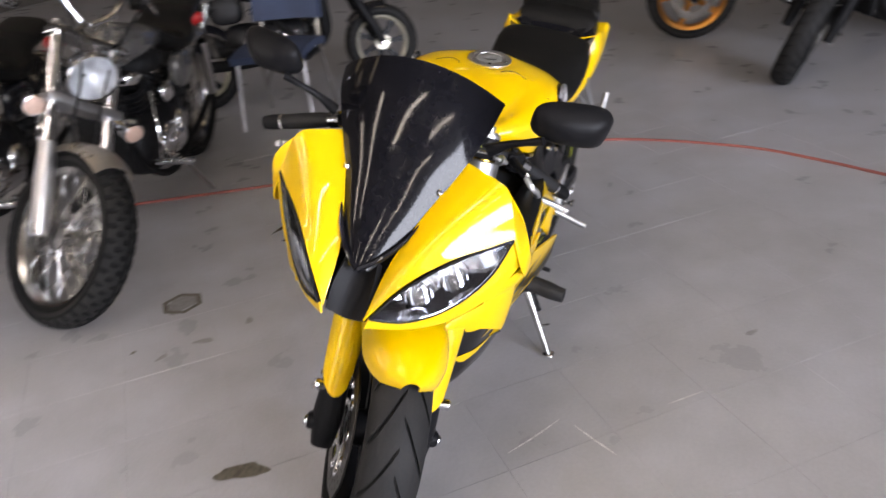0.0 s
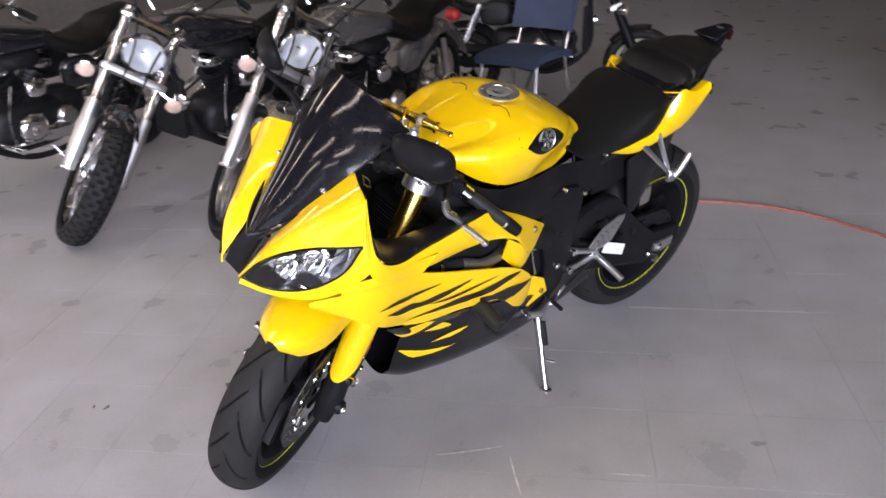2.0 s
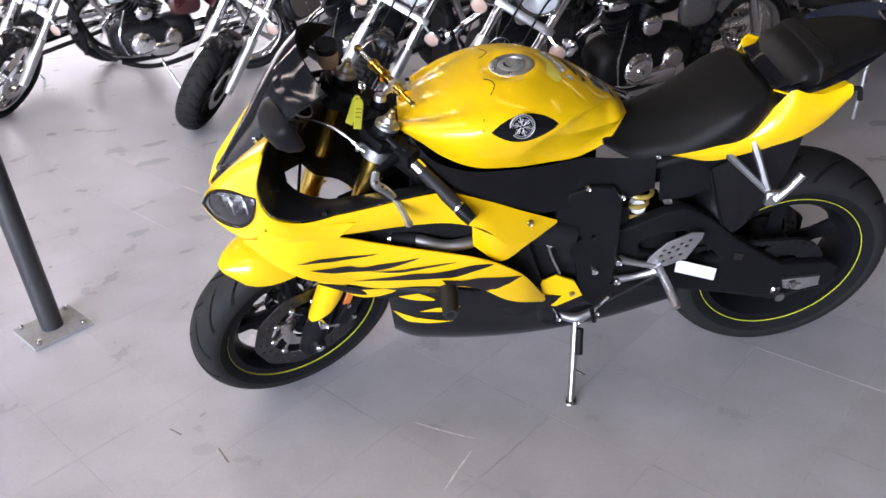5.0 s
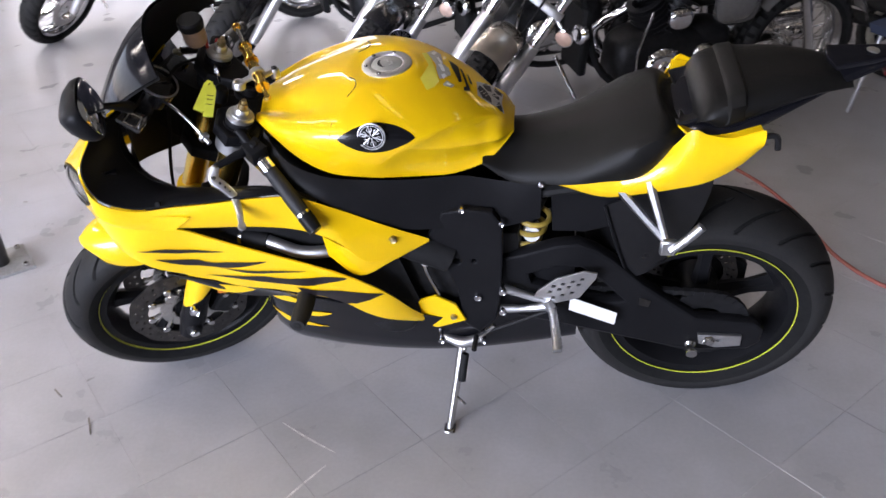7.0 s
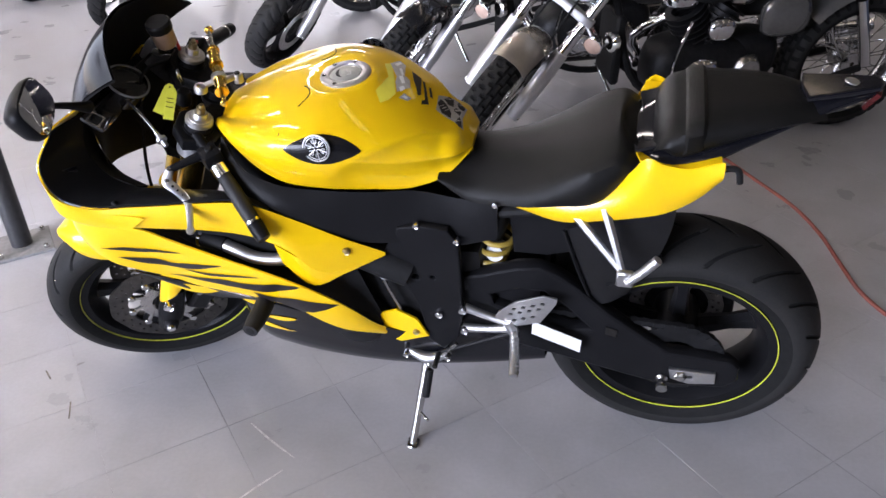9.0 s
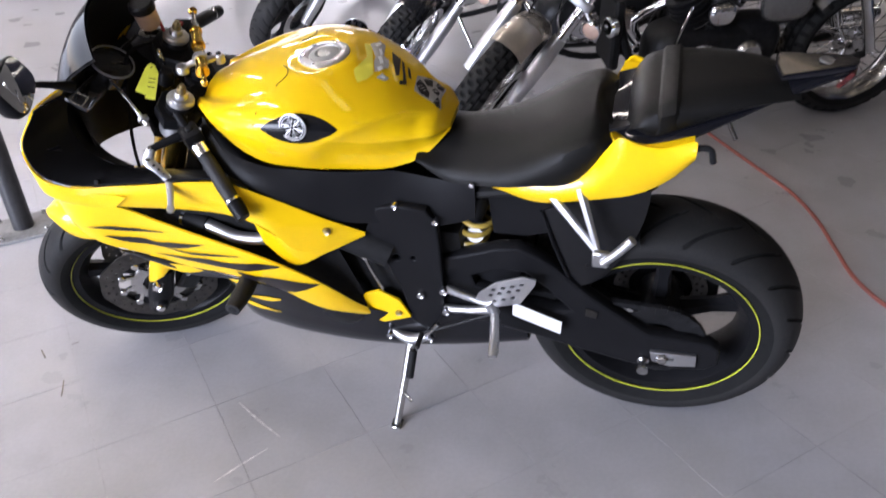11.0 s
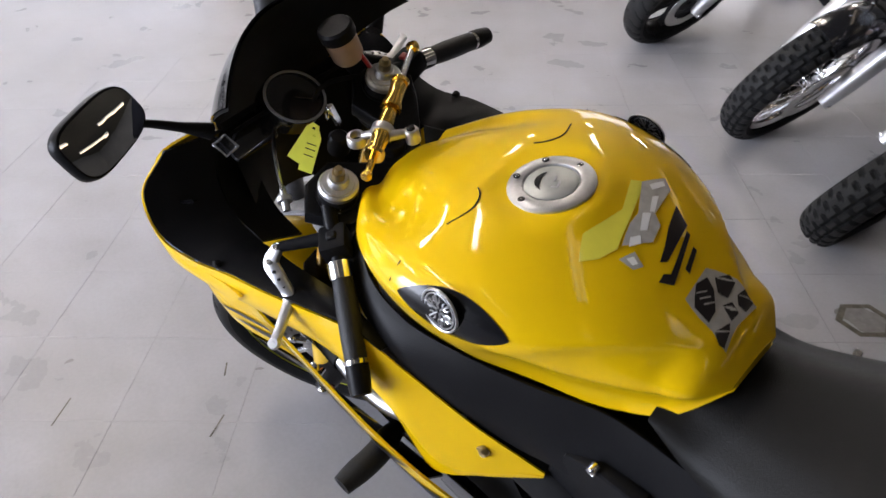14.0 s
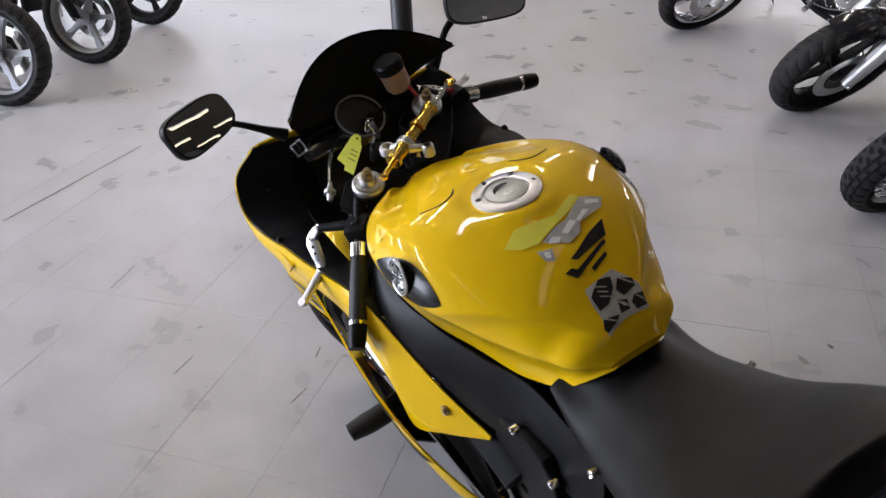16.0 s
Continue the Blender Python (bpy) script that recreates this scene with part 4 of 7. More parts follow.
for side, lamp in zip((1, -1), lights):
    back = ruled([Vector(p) + Vector((-0.05, -0.03, -0.004)) for p in HL_TOP], [Vector(p) + Vector((-0.05, -0.03, 0.006)) for p in HL_LOW], 16, 6)
    rimw = ruled(HL_TOP, [Vector(p) + Vector((-0.05, -0.03, -0.004)) for p in HL_TOP], 16, 3)
    riml = ruled(HL_LOW, [Vector(p) + Vector((-0.05, -0.03, 0.006)) for p in HL_LOW], 16, 3)
    for name_, bb, mat_ in (("lamp_back", back, CHROME), ("lamp_rim", rimw, GLOSS), ("lamp_rim", riml, CHROME)):
        if side < 0:
            bb.transform(Matrix.Diagonal((1, -1, 1, 1)))
        part(name_, bb, mat_, lamp)
    for c, r, mat_ in (((1.468, 0.105, 0.752), 0.030, CHROME), ((1.425, 0.150, 0.778), 0.032, CHROME)):
        b = lathe([(0.004, -0.030), (r * 0.5, -0.024), (r * 0.85, -0.010), (r, 0.006), (r + 0.002, 0.004), (r * 0.9, -0.014)], (c[0], side * c[1], c[2]), (0.85, side * 0.5, 0.05), 24)
        part("reflector_bowl", b, mat_, lamp)
        part("bulb", lathe([(0.0001, 0.004), (0.006, 0.0), (0.007, -0.026)], (c[0], side * c[1], c[2]), (0.85, side * 0.5, 0.05), 12), STEEL, lamp)
    b = tube([Vector((p[0] + 0.002, side * (p[1] + 0.002), p[2])) for p in HL_LOW], 0.0022, 6, 24)
    part("lamp_seal", b, MATTE, lamp)
    b = tube([Vector((p[0] + 0.002, side * (p[1] + 0.002), p[2])) for p in HL_TOP], 0.0022, 6, 24)
    part("lamp_seal", b, MATTE, lamp)
# chin below the headlight, running into the side
b = coons(HL_LOW, [(1.553, 0.044, 0.700), (1.515, 0.095, 0.690), (1.452, 0.160, 0.690), (1.395, 0.222, 0.735), (1.352, 0.258, 0.790)], [HL_LOW[0], (1.553, 0.044, 0.700)], [HL_LOW[-1], (1.364, 0.252, 0.82), (1.352, 0.258, 0.790)], 22, 7)
both("chin_panel", thicken(b, 0.004), YELLOW, bike, "yellow fairing edge below the headlight")

# smoked screen
SCR = [  # along the screen: centre x, centre z, edge x, edge half-width, edge z
    (1.504, 0.786, 1.498, 0.020, 0.782), (1.462, 0.846, 1.442, 0.062, 0.828), (1.410, 0.916, 1.380, 0.094, 0.892), (1.362, 0.984, 1.318, 0.130, 0.952), (1.312, 1.046, 1.250, 0.158, 0.998), (1.258, 1.094, 1.198, 0.168, 1.026)]
rows = []
for q in np.linspace(0, 5, 31):
    cx, cz, ex, hw, ez = [ease(q, [(i, row[c]) for i, row in enumerate(SCR)]) for c in range(5)]
    row = []
    for j in range(33):
        s = -1 + 2 * j / 32
        a = abs(s)
        f = max(0.0, 1 - a**2.1)
        row.append(Vector((ex + (cx - ex) * f, hw * s, ez + (cz - ez) * f)))
    rows.append(row)
screen = part("windscreen", thicken(skin(rows), 0.003), SMOKE, bike, "dark smoked double-bubble windscreen")
# a matte sheet added behind the screen, to darken it and stop reflections
rows = [[p + Vector((-0.0045, 0, -0.0045)) for p in row] for row in rows]
part("screen_inside", skin(rows), MATTE, screen, "matte black sheet added behind the screen")
for s in (-1, 1):
    part("screen_bolt", bolt((1.375, s * 0.094, 0.905), (0.5, s * 0.6, 0.6), 0.006, 0.005), CHROME, screen)
b = coons([(1.480, 0.030, 0.790), (1.460, 0.0, 0.776), (1.480, -0.030, 0.790)], [(1.546, 0.038, 0.708), (1.535, 0.0, 0.692), (1.546, -0.038, 0.708)], [(1.480, 0.030, 0.790), (1.520, 0.038, 0.750), (1.546, 0.038, 0.708)], [(1.480, -0.030, 0.790), (1.520, -0.038, 0.750), (1.546, -0.038, 0.708)], 12, 10)
part("nose_intake", thicken(b, 0.01), SATIN, bike, "black nose intake between the headlights")
# grey lip along the lower edge of the screen, over the dark intake
for sd in (1, -1):
    b = tube([(1.503, 0.0, 0.782), (1.484, sd * 0.030, 0.800), (1.452, sd * 0.060, 0.826), (1.417, sd * 0.081, 0.856)], [0.007, 0.006, 0.005, 0.003], 8, 20)
    part("intake_lip", b, GLOSS, bike)

# side fairing: the outward y of its skin at (x, z)
FAIR_Y = [(0.69, 0.196), (0.74, 0.240), (0.785, 0.266), (0.85, 0.279), (0.93, 0.280), (1.01, 0.274), (1.12, 0.263), (1.20, 0.256), (1.26, 0.254), (1.32, 0.246), (1.38, 0.219), (1.445, 0.158)]


def fair_y(x, z):
    return ease(x, FAIR_Y) - 0.2 * max(0.0, 0.70 - z) * (1 - blend(1.2, 1.38, x)) - 1.6 * max(0.0, z - 0.72) ** 2


LOW_UP = [(0.7, 0.328), (0.742, 0.405), (0.785, 0.502), (0.851, 0.578), (0.93, 0.624), (1.013, 0.65), (1.133, 0.685), (1.208, 0.711), (1.305, 0.732), (1.382, 0.716), (1.448, 0.678)]
LOW_DN = [(0.7, 0.318), (0.763, 0.383), (0.842, 0.437), (0.902, 0.494), (0.965, 0.511), (1.03, 0.518), (1.18, 0.523), (1.282, 0.584), (1.382, 0.648), (1.448, 0.666)]
rows = []
for k in range(60):
    x = 0.700 + 0.748 * k / 59
    u, d = ease(x, LOW_UP), ease(x, LOW_DN)
    rows.append([Vector((x, fair_y(x, z) + 0.004 * math.sin(math.pi * t), z)) for t in np.linspace(0, 1, 9) for z in [d + (u - d) * t]])
lower_panels = both("lower_side_panel", thicken(skin(rows), 0.004), YELLOW, bike, "yellow side fairing with black flame graphics")
# a dart that points back over the upper panel
b = ruled([(1.40, 0.210, 0.740), (1.33, 0.258, 0.768), (1.172, 0.276, 0.764)], [(1.40, 0.212, 0.716), (1.32, 0.260, 0.735), (1.215, 0.276, 0.728)], 16, 5, (0, 0.004, 0))
both("side_dart", thicken(b, 0.005), YELLOW, bike, "yellow pointed fairing edge")
U_EDGE = [(1.345, 0.207, 0.935), (1.364, 0.257, 0.879), (1.343, 0.272, 0.818), (1.29, 0.270, 0.786), (1.20, 0.266, 0.784), (1.12, 0.256, 0.788), (1.04, 0.240, 0.790), (0.97, 0.222, 0.782), (0.88, 0.206, 0.738), (0.79, 0.188, 0.682), (0.702, 0.160, 0.622)]
V_EDGE = [(1.37, 0.243, 0.850), (1.37, 0.250, 0.830), (1.355, 0.268, 0.775), (1.29, 0.272, 0.745), (1.21, 0.268, 0.730), (1.13, 0.254, 0.722), (1.05, 0.240, 0.714), (0.95, 0.238, 0.704), (0.885, 0.240, 0.678), (0.83, 0.236, 0.620), (0.702, 0.162, 0.618)]
b = ruled(U_EDGE, V_EDGE, 60, 9, (0, 0.006, 0))
upper_panels = both("upper_side_panel", thicken(b, 0.004), YELLOW, bike, "yellow upper side fairing ending in a wedge")
b = ruled([(0.914, 0.238, 0.690), (0.86, 0.238, 0.655), (0.78, 0.206, 0.622), (0.702, 0.163, 0.619)], [(0.914, 0.226, 0.624), (0.85, 0.234, 0.573), (0.78, 0.206, 0.594), (0.702, 0.163, 0.616)], 16, 6)
both("duct_wall", thicken(b, 0.004), YELLOW, bike)
both("fairing_bolt", bolt((0.775, 0.196, 0.648), (0, 1, 0.1), 0.009, 0.004), BRASS, bike)
both("fairing_bolt", bolt((1.234, 0.262, 0.792), (0, 0.9, 0.4), 0.006, 0.004), MATTE, bike)
# small lower yellow piece by the side stand
b = side_plate([[(0.775, 0.402), (0.70, 0.436), (0.655, 0.412), (0.632, 0.360), (0.70, 0.330), (0.742, 0.345)]], 0.008, 0.158, 0.003)
foot_panels = both("lower_corner_panel", b, YELLOW, bike, "small yellow fairing corner")
both("fairing_bolt", bolt((0.658, 0.165, 0.372), (0, 1, 0.1), 0.008, 0.004), BRASS, bike)

# inner panels beside the bars
INNER = [(1.330, 0.118, 0.925), (1.335, 0.150, 0.860), (1.300, 0.170, 0.800), (1.24, 0.182, 0.770), (1.17, 0.188, 0.770), (1.10, 0.190, 0.776), (1.03, 0.190, 0.780), (0.96, 0.196, 0.772), (0.925, 0.200, 0.755)]
b = ruled([(p[0] - 0.003, p[1] - 0.003, p[2] + 0.002) for p in U_EDGE[:8]] + [(0.925, 0.213, 0.760)], INNER, 34, 7, (0, 0, 0.006))
both("inner_panel", thicken(b, 0.004), SATIN, bike, "black inner fairing panel")
b = ruled([(1.330, 0.118, 0.925), (1.335, 0.150, 0.860), (1.300, 0.170, 0.800), (1.24, 0.182, 0.770)], [(1.37, 0.06, 0.88), (1.37, 0.07, 0.80), (1.34, 0.08, 0.74), (1.28, 0.09, 0.70)], 12, 6)
both("nose_inner_wall", thicken(b, 0.004), MATTE, bike)
rows = [[Vector((1.30 + 0.05 * q, s * (0.118 - 0.05 * q), 0.93 - 0.03 * q)) for s in np.linspace(-1, 1, 9)] for q in np.linspace(0, 1, 5)]
part("dash_panel", thicken(skin(rows), 0.006), SATIN, bike)
rows = [[Vector((1.325 + 0.10 * math.cos(math.pi * (j / 10 - 0.5)) * q, -0.115 + 0.23 * j / 10, 0.935 - 0.24 * q)) for j in range(11)] for q in np.linspace(0, 1, 6)]
part("nose_lining", skin(rows), MATTE, bike)
# instruments
gn = Vector((-0.72, 0.0, 0.69)).normalized()
gauge_at = Vector((1.292, 0.005, 0.925))
b = lathe([(0.0001, 0.0), (0.042, 0.0), (0.042, 0.004), (0.045, 0.007), (0.048, 0.004), (0.050, -0.03)], gauge_at, gn, 40)
gauge = part("rev_counter", b, DIAL, bike, "round rev counter with a thin bright rim")
part("gauge_rim", lathe([(0.0425, 0.006), (0.0440, 0.0085), (0.0460, 0.0080), (0.0470, 0.005)], gauge_at, gn, 40), BASEGREY, gauge, "grey rim of the rev counter")
e = gn.orthogonal().normalized()
for k in range(14):
    e2 = e.copy()
    e2.rotate(Matrix.Rotation(radians(-130 + 20 * k), 3, gn))
    part("gauge_tick", tube([gauge_at + e2 * 0.036 + gn * 0.0008, gauge_at + e2 * 0.040 + gn * 0.0008], 0.0005, 4), STEEL, gauge)
needle = Vector((-0.024, -0.020, 0))
needle -= gn * needle.dot(gn)
part("gauge_needle", tube([gauge_at + gn * 0.003, gauge_at + gn * 0.003 + needle], 0.0010, 6), STEEL, gauge)
b = box((-0.028, -0.04, -0.012), (0.028, 0.04, 0.0), 0.006, 2)
b.transform(Matrix.Translation((1.308, 0.092, 0.905)) @ Matrix.Rotation(radians(-44), 4, "Y"))
part("speed_display", b, DIAL, bike, "dark speed display")
for s in (-1, 1):
    b = plate([[(-0.014, -0.012), (0.014, -0.012), (0.014, 0.012), (-0.014, 0.012)], [(-0.0115, -0.0095), (0.0115, -0.0095), (0.0115, 0.0095), (-0.0115, 0.0095)]], 0.002, 0.0004, Matrix.Translation((1.290, s * 0.140, 0.920)) @ Matrix.Rotation(radians(-40), 4, "Y") @ Matrix.Rotation(s * radians(-35), 4, "X"))
    part("panel_clip", b, STEEL, bike)

# mirrors: the glass looks back, inwards and up
MZ = Vector((-0.905, -0.36, 0.33)).normalized()
MY = Vector((-0.62, 0.786, 0.03))
MY = (MY - MZ * MY.dot(MZ)).normalized()
MX = MY.cross(MZ)
face = Matrix((MX, MY, MZ)).transposed().to_4x4()
face.translation = (1.264, 0.297, 1.050)
outline = []
for a in np.linspace(0, 2 * math.pi, 44, endpoint=False):
    c, d = math.cos(a), math.sin(a)
    outline.append((0.040 * math.copysign(abs(c) ** 0.55, c) * (1.0 + 0.10 * d), 0.074 * math.copysign(abs(d) ** 0.62, d)))
for s in (1, -1):
    flip = Matrix.Diagonal((1, s, 1, 1))
    b = tube([(1.275, s * 0.160, 0.962), (1.285, s * 0.190, 0.985), (1.308, s * 0.232, 1.012), (1.315, s * 0.258, 1.024)], [0.013, 0.0075, 0.006, 0.008], 12, 20)
    stalk = part("mirror_stalk", b, SATIN, bike)
    rows = []
    for q, f in ((0.004, 0.97), (0.0, 1.0), (-0.010, 1.0), (-0.026, 0.84), (-0.040, 0.52), (-0.045, 0.06)):
        rows.append([flip @ face @ Vector((x * f, y * f, q)) for x, y in outline])
    shell = part("mirror_shell", skin(rows, True, True), SATIN, bike, "black rear-view mirror")
    rows = []
    for f in (1.0, 0.8, 0.6, 0.4, 0.2, 0.01):
        rows.append([flip @ face @ Vector((x * 0.90 * f, y * 0.94 * f, 0.0085 - ((x * f) ** 2 + (y * f) ** 2) / 1.3)) for x, y in outline])
    part("mirror_glass", skin(rows, True, False), MIRROR, shell, "mirror glass")

# the whole nose sits askew, a little to the left
for ob in bike.children_recursive:
    if ob not in built_before and ob.type == "MESH":
        for v in ob.data.vertices:
            v.co.y += 0.028 * blend(1.18, 1.38, v.co.x)

# frame, engine and covers
FR_UP = [(1.035, 0.120, 0.872), (0.985, 0.160, 0.826), (0.91, 0.172, 0.798), (0.82, 0.160, 0.782), (0.72, 0.136, 0.768), (0.63, 0.110, 0.760), (0.55, 0.108, 0.748), (0.46, 0.118, 0.745)]
FR_DN = [(1.040, 0.160, 0.815), (0.97, 0.192, 0.778), (0.90, 0.202, 0.745), (0.83, 0.192, 0.702), (0.75, 0.168, 0.655), (0.66, 0.150, 0.645), (0.56, 0.140, 0.640), (0.46, 0.130, 0.665)]
b = ruled(FR_UP, FR_DN, 40, 9, (0, 0.008, 0.002))
both("frame_cover", thicken(b, 0.005), SATIN, bike, "satin black cover below the tank")
b = side_plate([[(0.703, 0.615), (0.668, 0.685), (0.62, 0.695), (0.565, 0.688), (0.545, 0.655), (0.545, 0.58), (0.548, 0.445), (0.560, 0.36), (0.598, 0.310), (0.63, 0.34), (0.642, 0.45), (0.680, 0.56)], (0.645, 0.545, 0.013), (0.605, 0.548, 0.010)], 0.022, 0.140, 0.005)
both("frame_plate", b, SATIN, bike, "black frame plate at the swingarm pivot")
for x, y, z in ((0.599, 0.150, 0.434), (0.628, 0.146, 0.700), (0.543, 0.146, 0.665)):
    both("frame_bolt", bolt((x, y + 0.004, z), (0, 1, 0), 0.010 if z < 0.5 else 0.007, 0.006), CHROME, bike)
b = tube([(1.06, 0.07, 0.80), (0.95, 0.12, 0.72), (0.80, 0.135, 0.62), (0.66, 0.135, 0.55)], [0.035, 0.04, 0.045, 0.04], 12, 20)
both("frame_spar", b, MATTE, bike)
b = bmesh.new()
box((0.60, -0.13, 0.27), (0.90, 0.13, 0.56), 0.04, 3, b)
box((0.80, -0.12, 0.42), (1.02, 0.12, 0.72), 0.03, 2, b)
box((0.50, -0.11, 0.28), (0.64, 0.11, 0.60), 0.03, 2, b)
engine = part("engine_block", b, ENGINE, bike, "black engine block")
for s in (1, -1):
    b = lathe([(0.0001, 0.045), (0.055, 0.044), (0.068, 0.034), (0.074, 0.018), (0.078, 0.0)], (0.805, s * 0.13, 0.375), (0, s, 0), 32)
    cov = part("engine_cover", b, ENGINE, engine)
    for k in range(8):
        a = 2 * math.pi * k / 8
        part("cover_bolt", bolt((0.805 + 0.07 * math.cos(a), s * 0.152, 0.375 + 0.07 * math.sin(a)), (0, s, 0), 0.005, 0.006), STEEL, cov)
radiator = part("radiator", box((1.00, -0.16, 0.36), (1.05, 0.16, 0.68), 0.01, 2), ENGINE, bike)
for k in range(24):
    part("fin", box((1.05, -0.15, 0.375 + 0.0122 * k), (1.056, 0.15, 0.379 + 0.0122 * k), 0, 1), ENGINE, radiator)
b = tube([(0.725, 0.15, 0.56), (0.715, 0.152, 0.51), (0.69, 0.155, 0.44)], 0.0045, 8)
part("breather_hose", b, STEEL, bike)
part("hose_clip", lathe([(0.008, 0.006), (0.012, 0.006), (0.012, -0.006), (0.008, -0.006)], (0.716, 0.152, 0.546), (0, 1, 0.2), 14, None, True), CHROME, bike)
b = tube([(1.06, 0.214, 0.655), (1.02, 0.219, 0.643), (0.985, 0.220, 0.628), (0.935, 0.215, 0.623), (0.87, 0.19, 0.628), (0.83, 0.16, 0.655)], 0.0145, 14)
pipe = part("coolant_pipe", b, SILVER, bike, "silver pipe inside the fairing duct")
part("pipe_hose", tube([(1.20, 0.17, 0.662), (1.132, 0.20, 0.657), (1.045, 0.216, 0.651)], 0.0180, 14), MATTE, pipe)
part("pipe_clip", tube([(1.108, 0.206, 0.656), (1.100, 0.208, 0.6555)], 0.0190, 14), CHROME, pipe)
b = ruled([(1.30, 0.22, 0.74), (1.10, 0.215, 0.755), (0.93, 0.20, 0.745), (0.80, 0.165, 0.66)], [(1.30, 0.20, 0.60), (1.10, 0.195, 0.54), (0.93, 0.185, 0.50), (0.72, 0.16, 0.36)], 18, 7)
both("duct_lining", b, MATTE, bike)

# black belly pan
BELLY = [  # x, top half-width, top z, side half-width, side z, keel z
    (0.36, 0.105, 0.34, 0.105, 0.27, 0.215), (0.50, 0.125, 0.36, 0.120, 0.255, 0.175), (0.70, 0.165, 0.37, 0.150, 0.255, 0.160), (0.88, 0.195, 0.46, 0.160, 0.275, 0.155), (1.02, 0.205, 0.53, 0.150, 0.295, 0.155), (1.10, 0.195, 0.56, 0.125, 0.29, 0.160), (1.14, 0.170, 0.56, 0.09, 0.27, 0.175)]


def belly_point(x, s):
    tw, tz, sw, sz, kz = (ease(x, [(r[0], r[c]) for r in BELLY]) for c in range(1, 6))
    a = abs(s)
    if a > 0.55:
        t = (a - 0.55) / 0.45
        y, z = sw + (tw - sw) * t, sz + (tz - sz) * t
    else:
        t = a / 0.55
        y, z = sw * math.sin(t * math.pi / 2), kz + (sz - kz) * (1 - math.cos(t * math.pi / 2))
    return Vector((x, math.copysign(y, s), z))


rows = [[belly_point(0.36 + 0.78 * k / 35, s) for s in np.linspace(-1, 1, 25)] for k in range(36)]
belly = part("belly_pan", thicken(skin(rows), 0.004), GLOSS, bike, "gloss black belly pan with yellow flame graphics")


def on_fair(p):
    u, d = ease(p.x, LOW_UP), ease(p.x, LOW_DN)
    z = min(max(p.y, d + 0.001), u - 0.001)
    t = (z - d) / max(u - d, 1e-4)
    return Vector((p.x, fair_y(p.x, z) + 0.004 * math.sin(math.pi * t) + 0.028 * blend(1.18, 1.38, p.x), z))


def film_on(name, outline, surface, mat, parent, label, side=1):
    """A thin cut film laid on a surface, from an outline of (x, z) corners."""
    bm = bmesh.new()
    bm.faces.new([bm.verts.new((p.x, p.y, 0)) for p in spline([(x, z, 0) for x, z in outline + outline[:1]], 5 * len(outline))[:-1]])
    bmesh.ops.triangulate(bm, faces=bm.faces[:])
    bmesh.ops.subdivide_edges(bm, edges=bm.edges[:], cuts=2, use_grid_fill=True)
    for v in bm.verts:
        p = surface(v.co)
        v.co = (p.x, side * (p.y + 0.002), p.z)
    bmesh.ops.recalc_face_normals(bm, faces=bm.faces[:])
    if sum(f.normal.y for f in bm.faces) * side < 0:
        bmesh.ops.reverse_faces(bm, faces=bm.faces[:])
    return part(name, bm, mat, parent, label)


FLAMES = [[(1.324, 0.659), (1.261, 0.661), (1.232, 0.655), (1.184, 0.651), (1.134, 0.653), (1.193, 0.642), (1.236, 0.643), (1.271, 0.651)],
          [(1.294, 0.631), (1.238, 0.621), (1.21, 0.617), (1.183, 0.608), (1.135, 0.616), (1.087, 0.623), (1.041, 0.632), (1.075, 0.616), (1.117, 0.599), (1.157, 0.592), (1.195, 0.592), (1.24, 0.6)],
          [(1.214, 0.553), (1.106, 0.566), (1.06, 0.575), (1.016, 0.575), (0.963, 0.585), (0.918, 0.595), (0.871, 0.589), (0.92, 0.572), (0.967, 0.554), (1.003, 0.552), (1.057, 0.55)],
          [(1.165, 0.59), (1.102, 0.59), (1.026, 0.603), (0.956, 0.611), (1.027, 0.595), (1.097, 0.581)],
          [(0.994, 0.544), (0.95, 0.539), (0.897, 0.545), (0.853, 0.537), (0.799, 0.522), (0.845, 0.523), (0.872, 0.509), (0.902, 0.476), (0.914, 0.499), (0.943, 0.514), (0.979, 0.514)]]
for side, panel in zip((1, -1), lower_panels):
    for outline in FLAMES:
        film_on("flame_stroke", outline, on_fair, FLAME, panel, "black flame stroke", side)
# black lip between the side panel and the belly pan, with yellow tongues
LIP_Y = lambda z: 0.205 + 0.25 * (z - 0.47)
for side in (1, -1):
    b = ruled([(1.287, side * 0.252, 0.579), (1.191, side * 0.219, 0.524), (1.03, side * 0.232, 0.513), (0.902, side * 0.235, 0.488)], [(1.215, side * LIP_Y(0.50), 0.500), (1.15, side * LIP_Y(0.47), 0.470), (1.05, side * 0.203, 0.470), (0.90, side * 0.195, 0.450)], 18, 6)
    lip = part("fairing_lip", thicken(b, 0.004), GLOSS, bike, "gloss black fairing lip with a yellow flame tongue")
    film_on("flame_stroke", [(1.238, 0.518), (1.155, 0.512), (1.100, 0.505), (1.155, 0.480), (1.202, 0.486)], lambda p: Vector((p.x, LIP_Y(p.y) + 0.004, p.y)), YELLOW, lip, "yellow flame tongue", side)


def on_belly(p):
    lo, hi = 0.56, 0.999
    for _ in range(24):
        m_ = (lo + hi) / 2
        lo, hi = (m_, hi) if belly_point(p.x, m_).z < p.y else (lo, m_)
    return belly_point(p.x, lo)


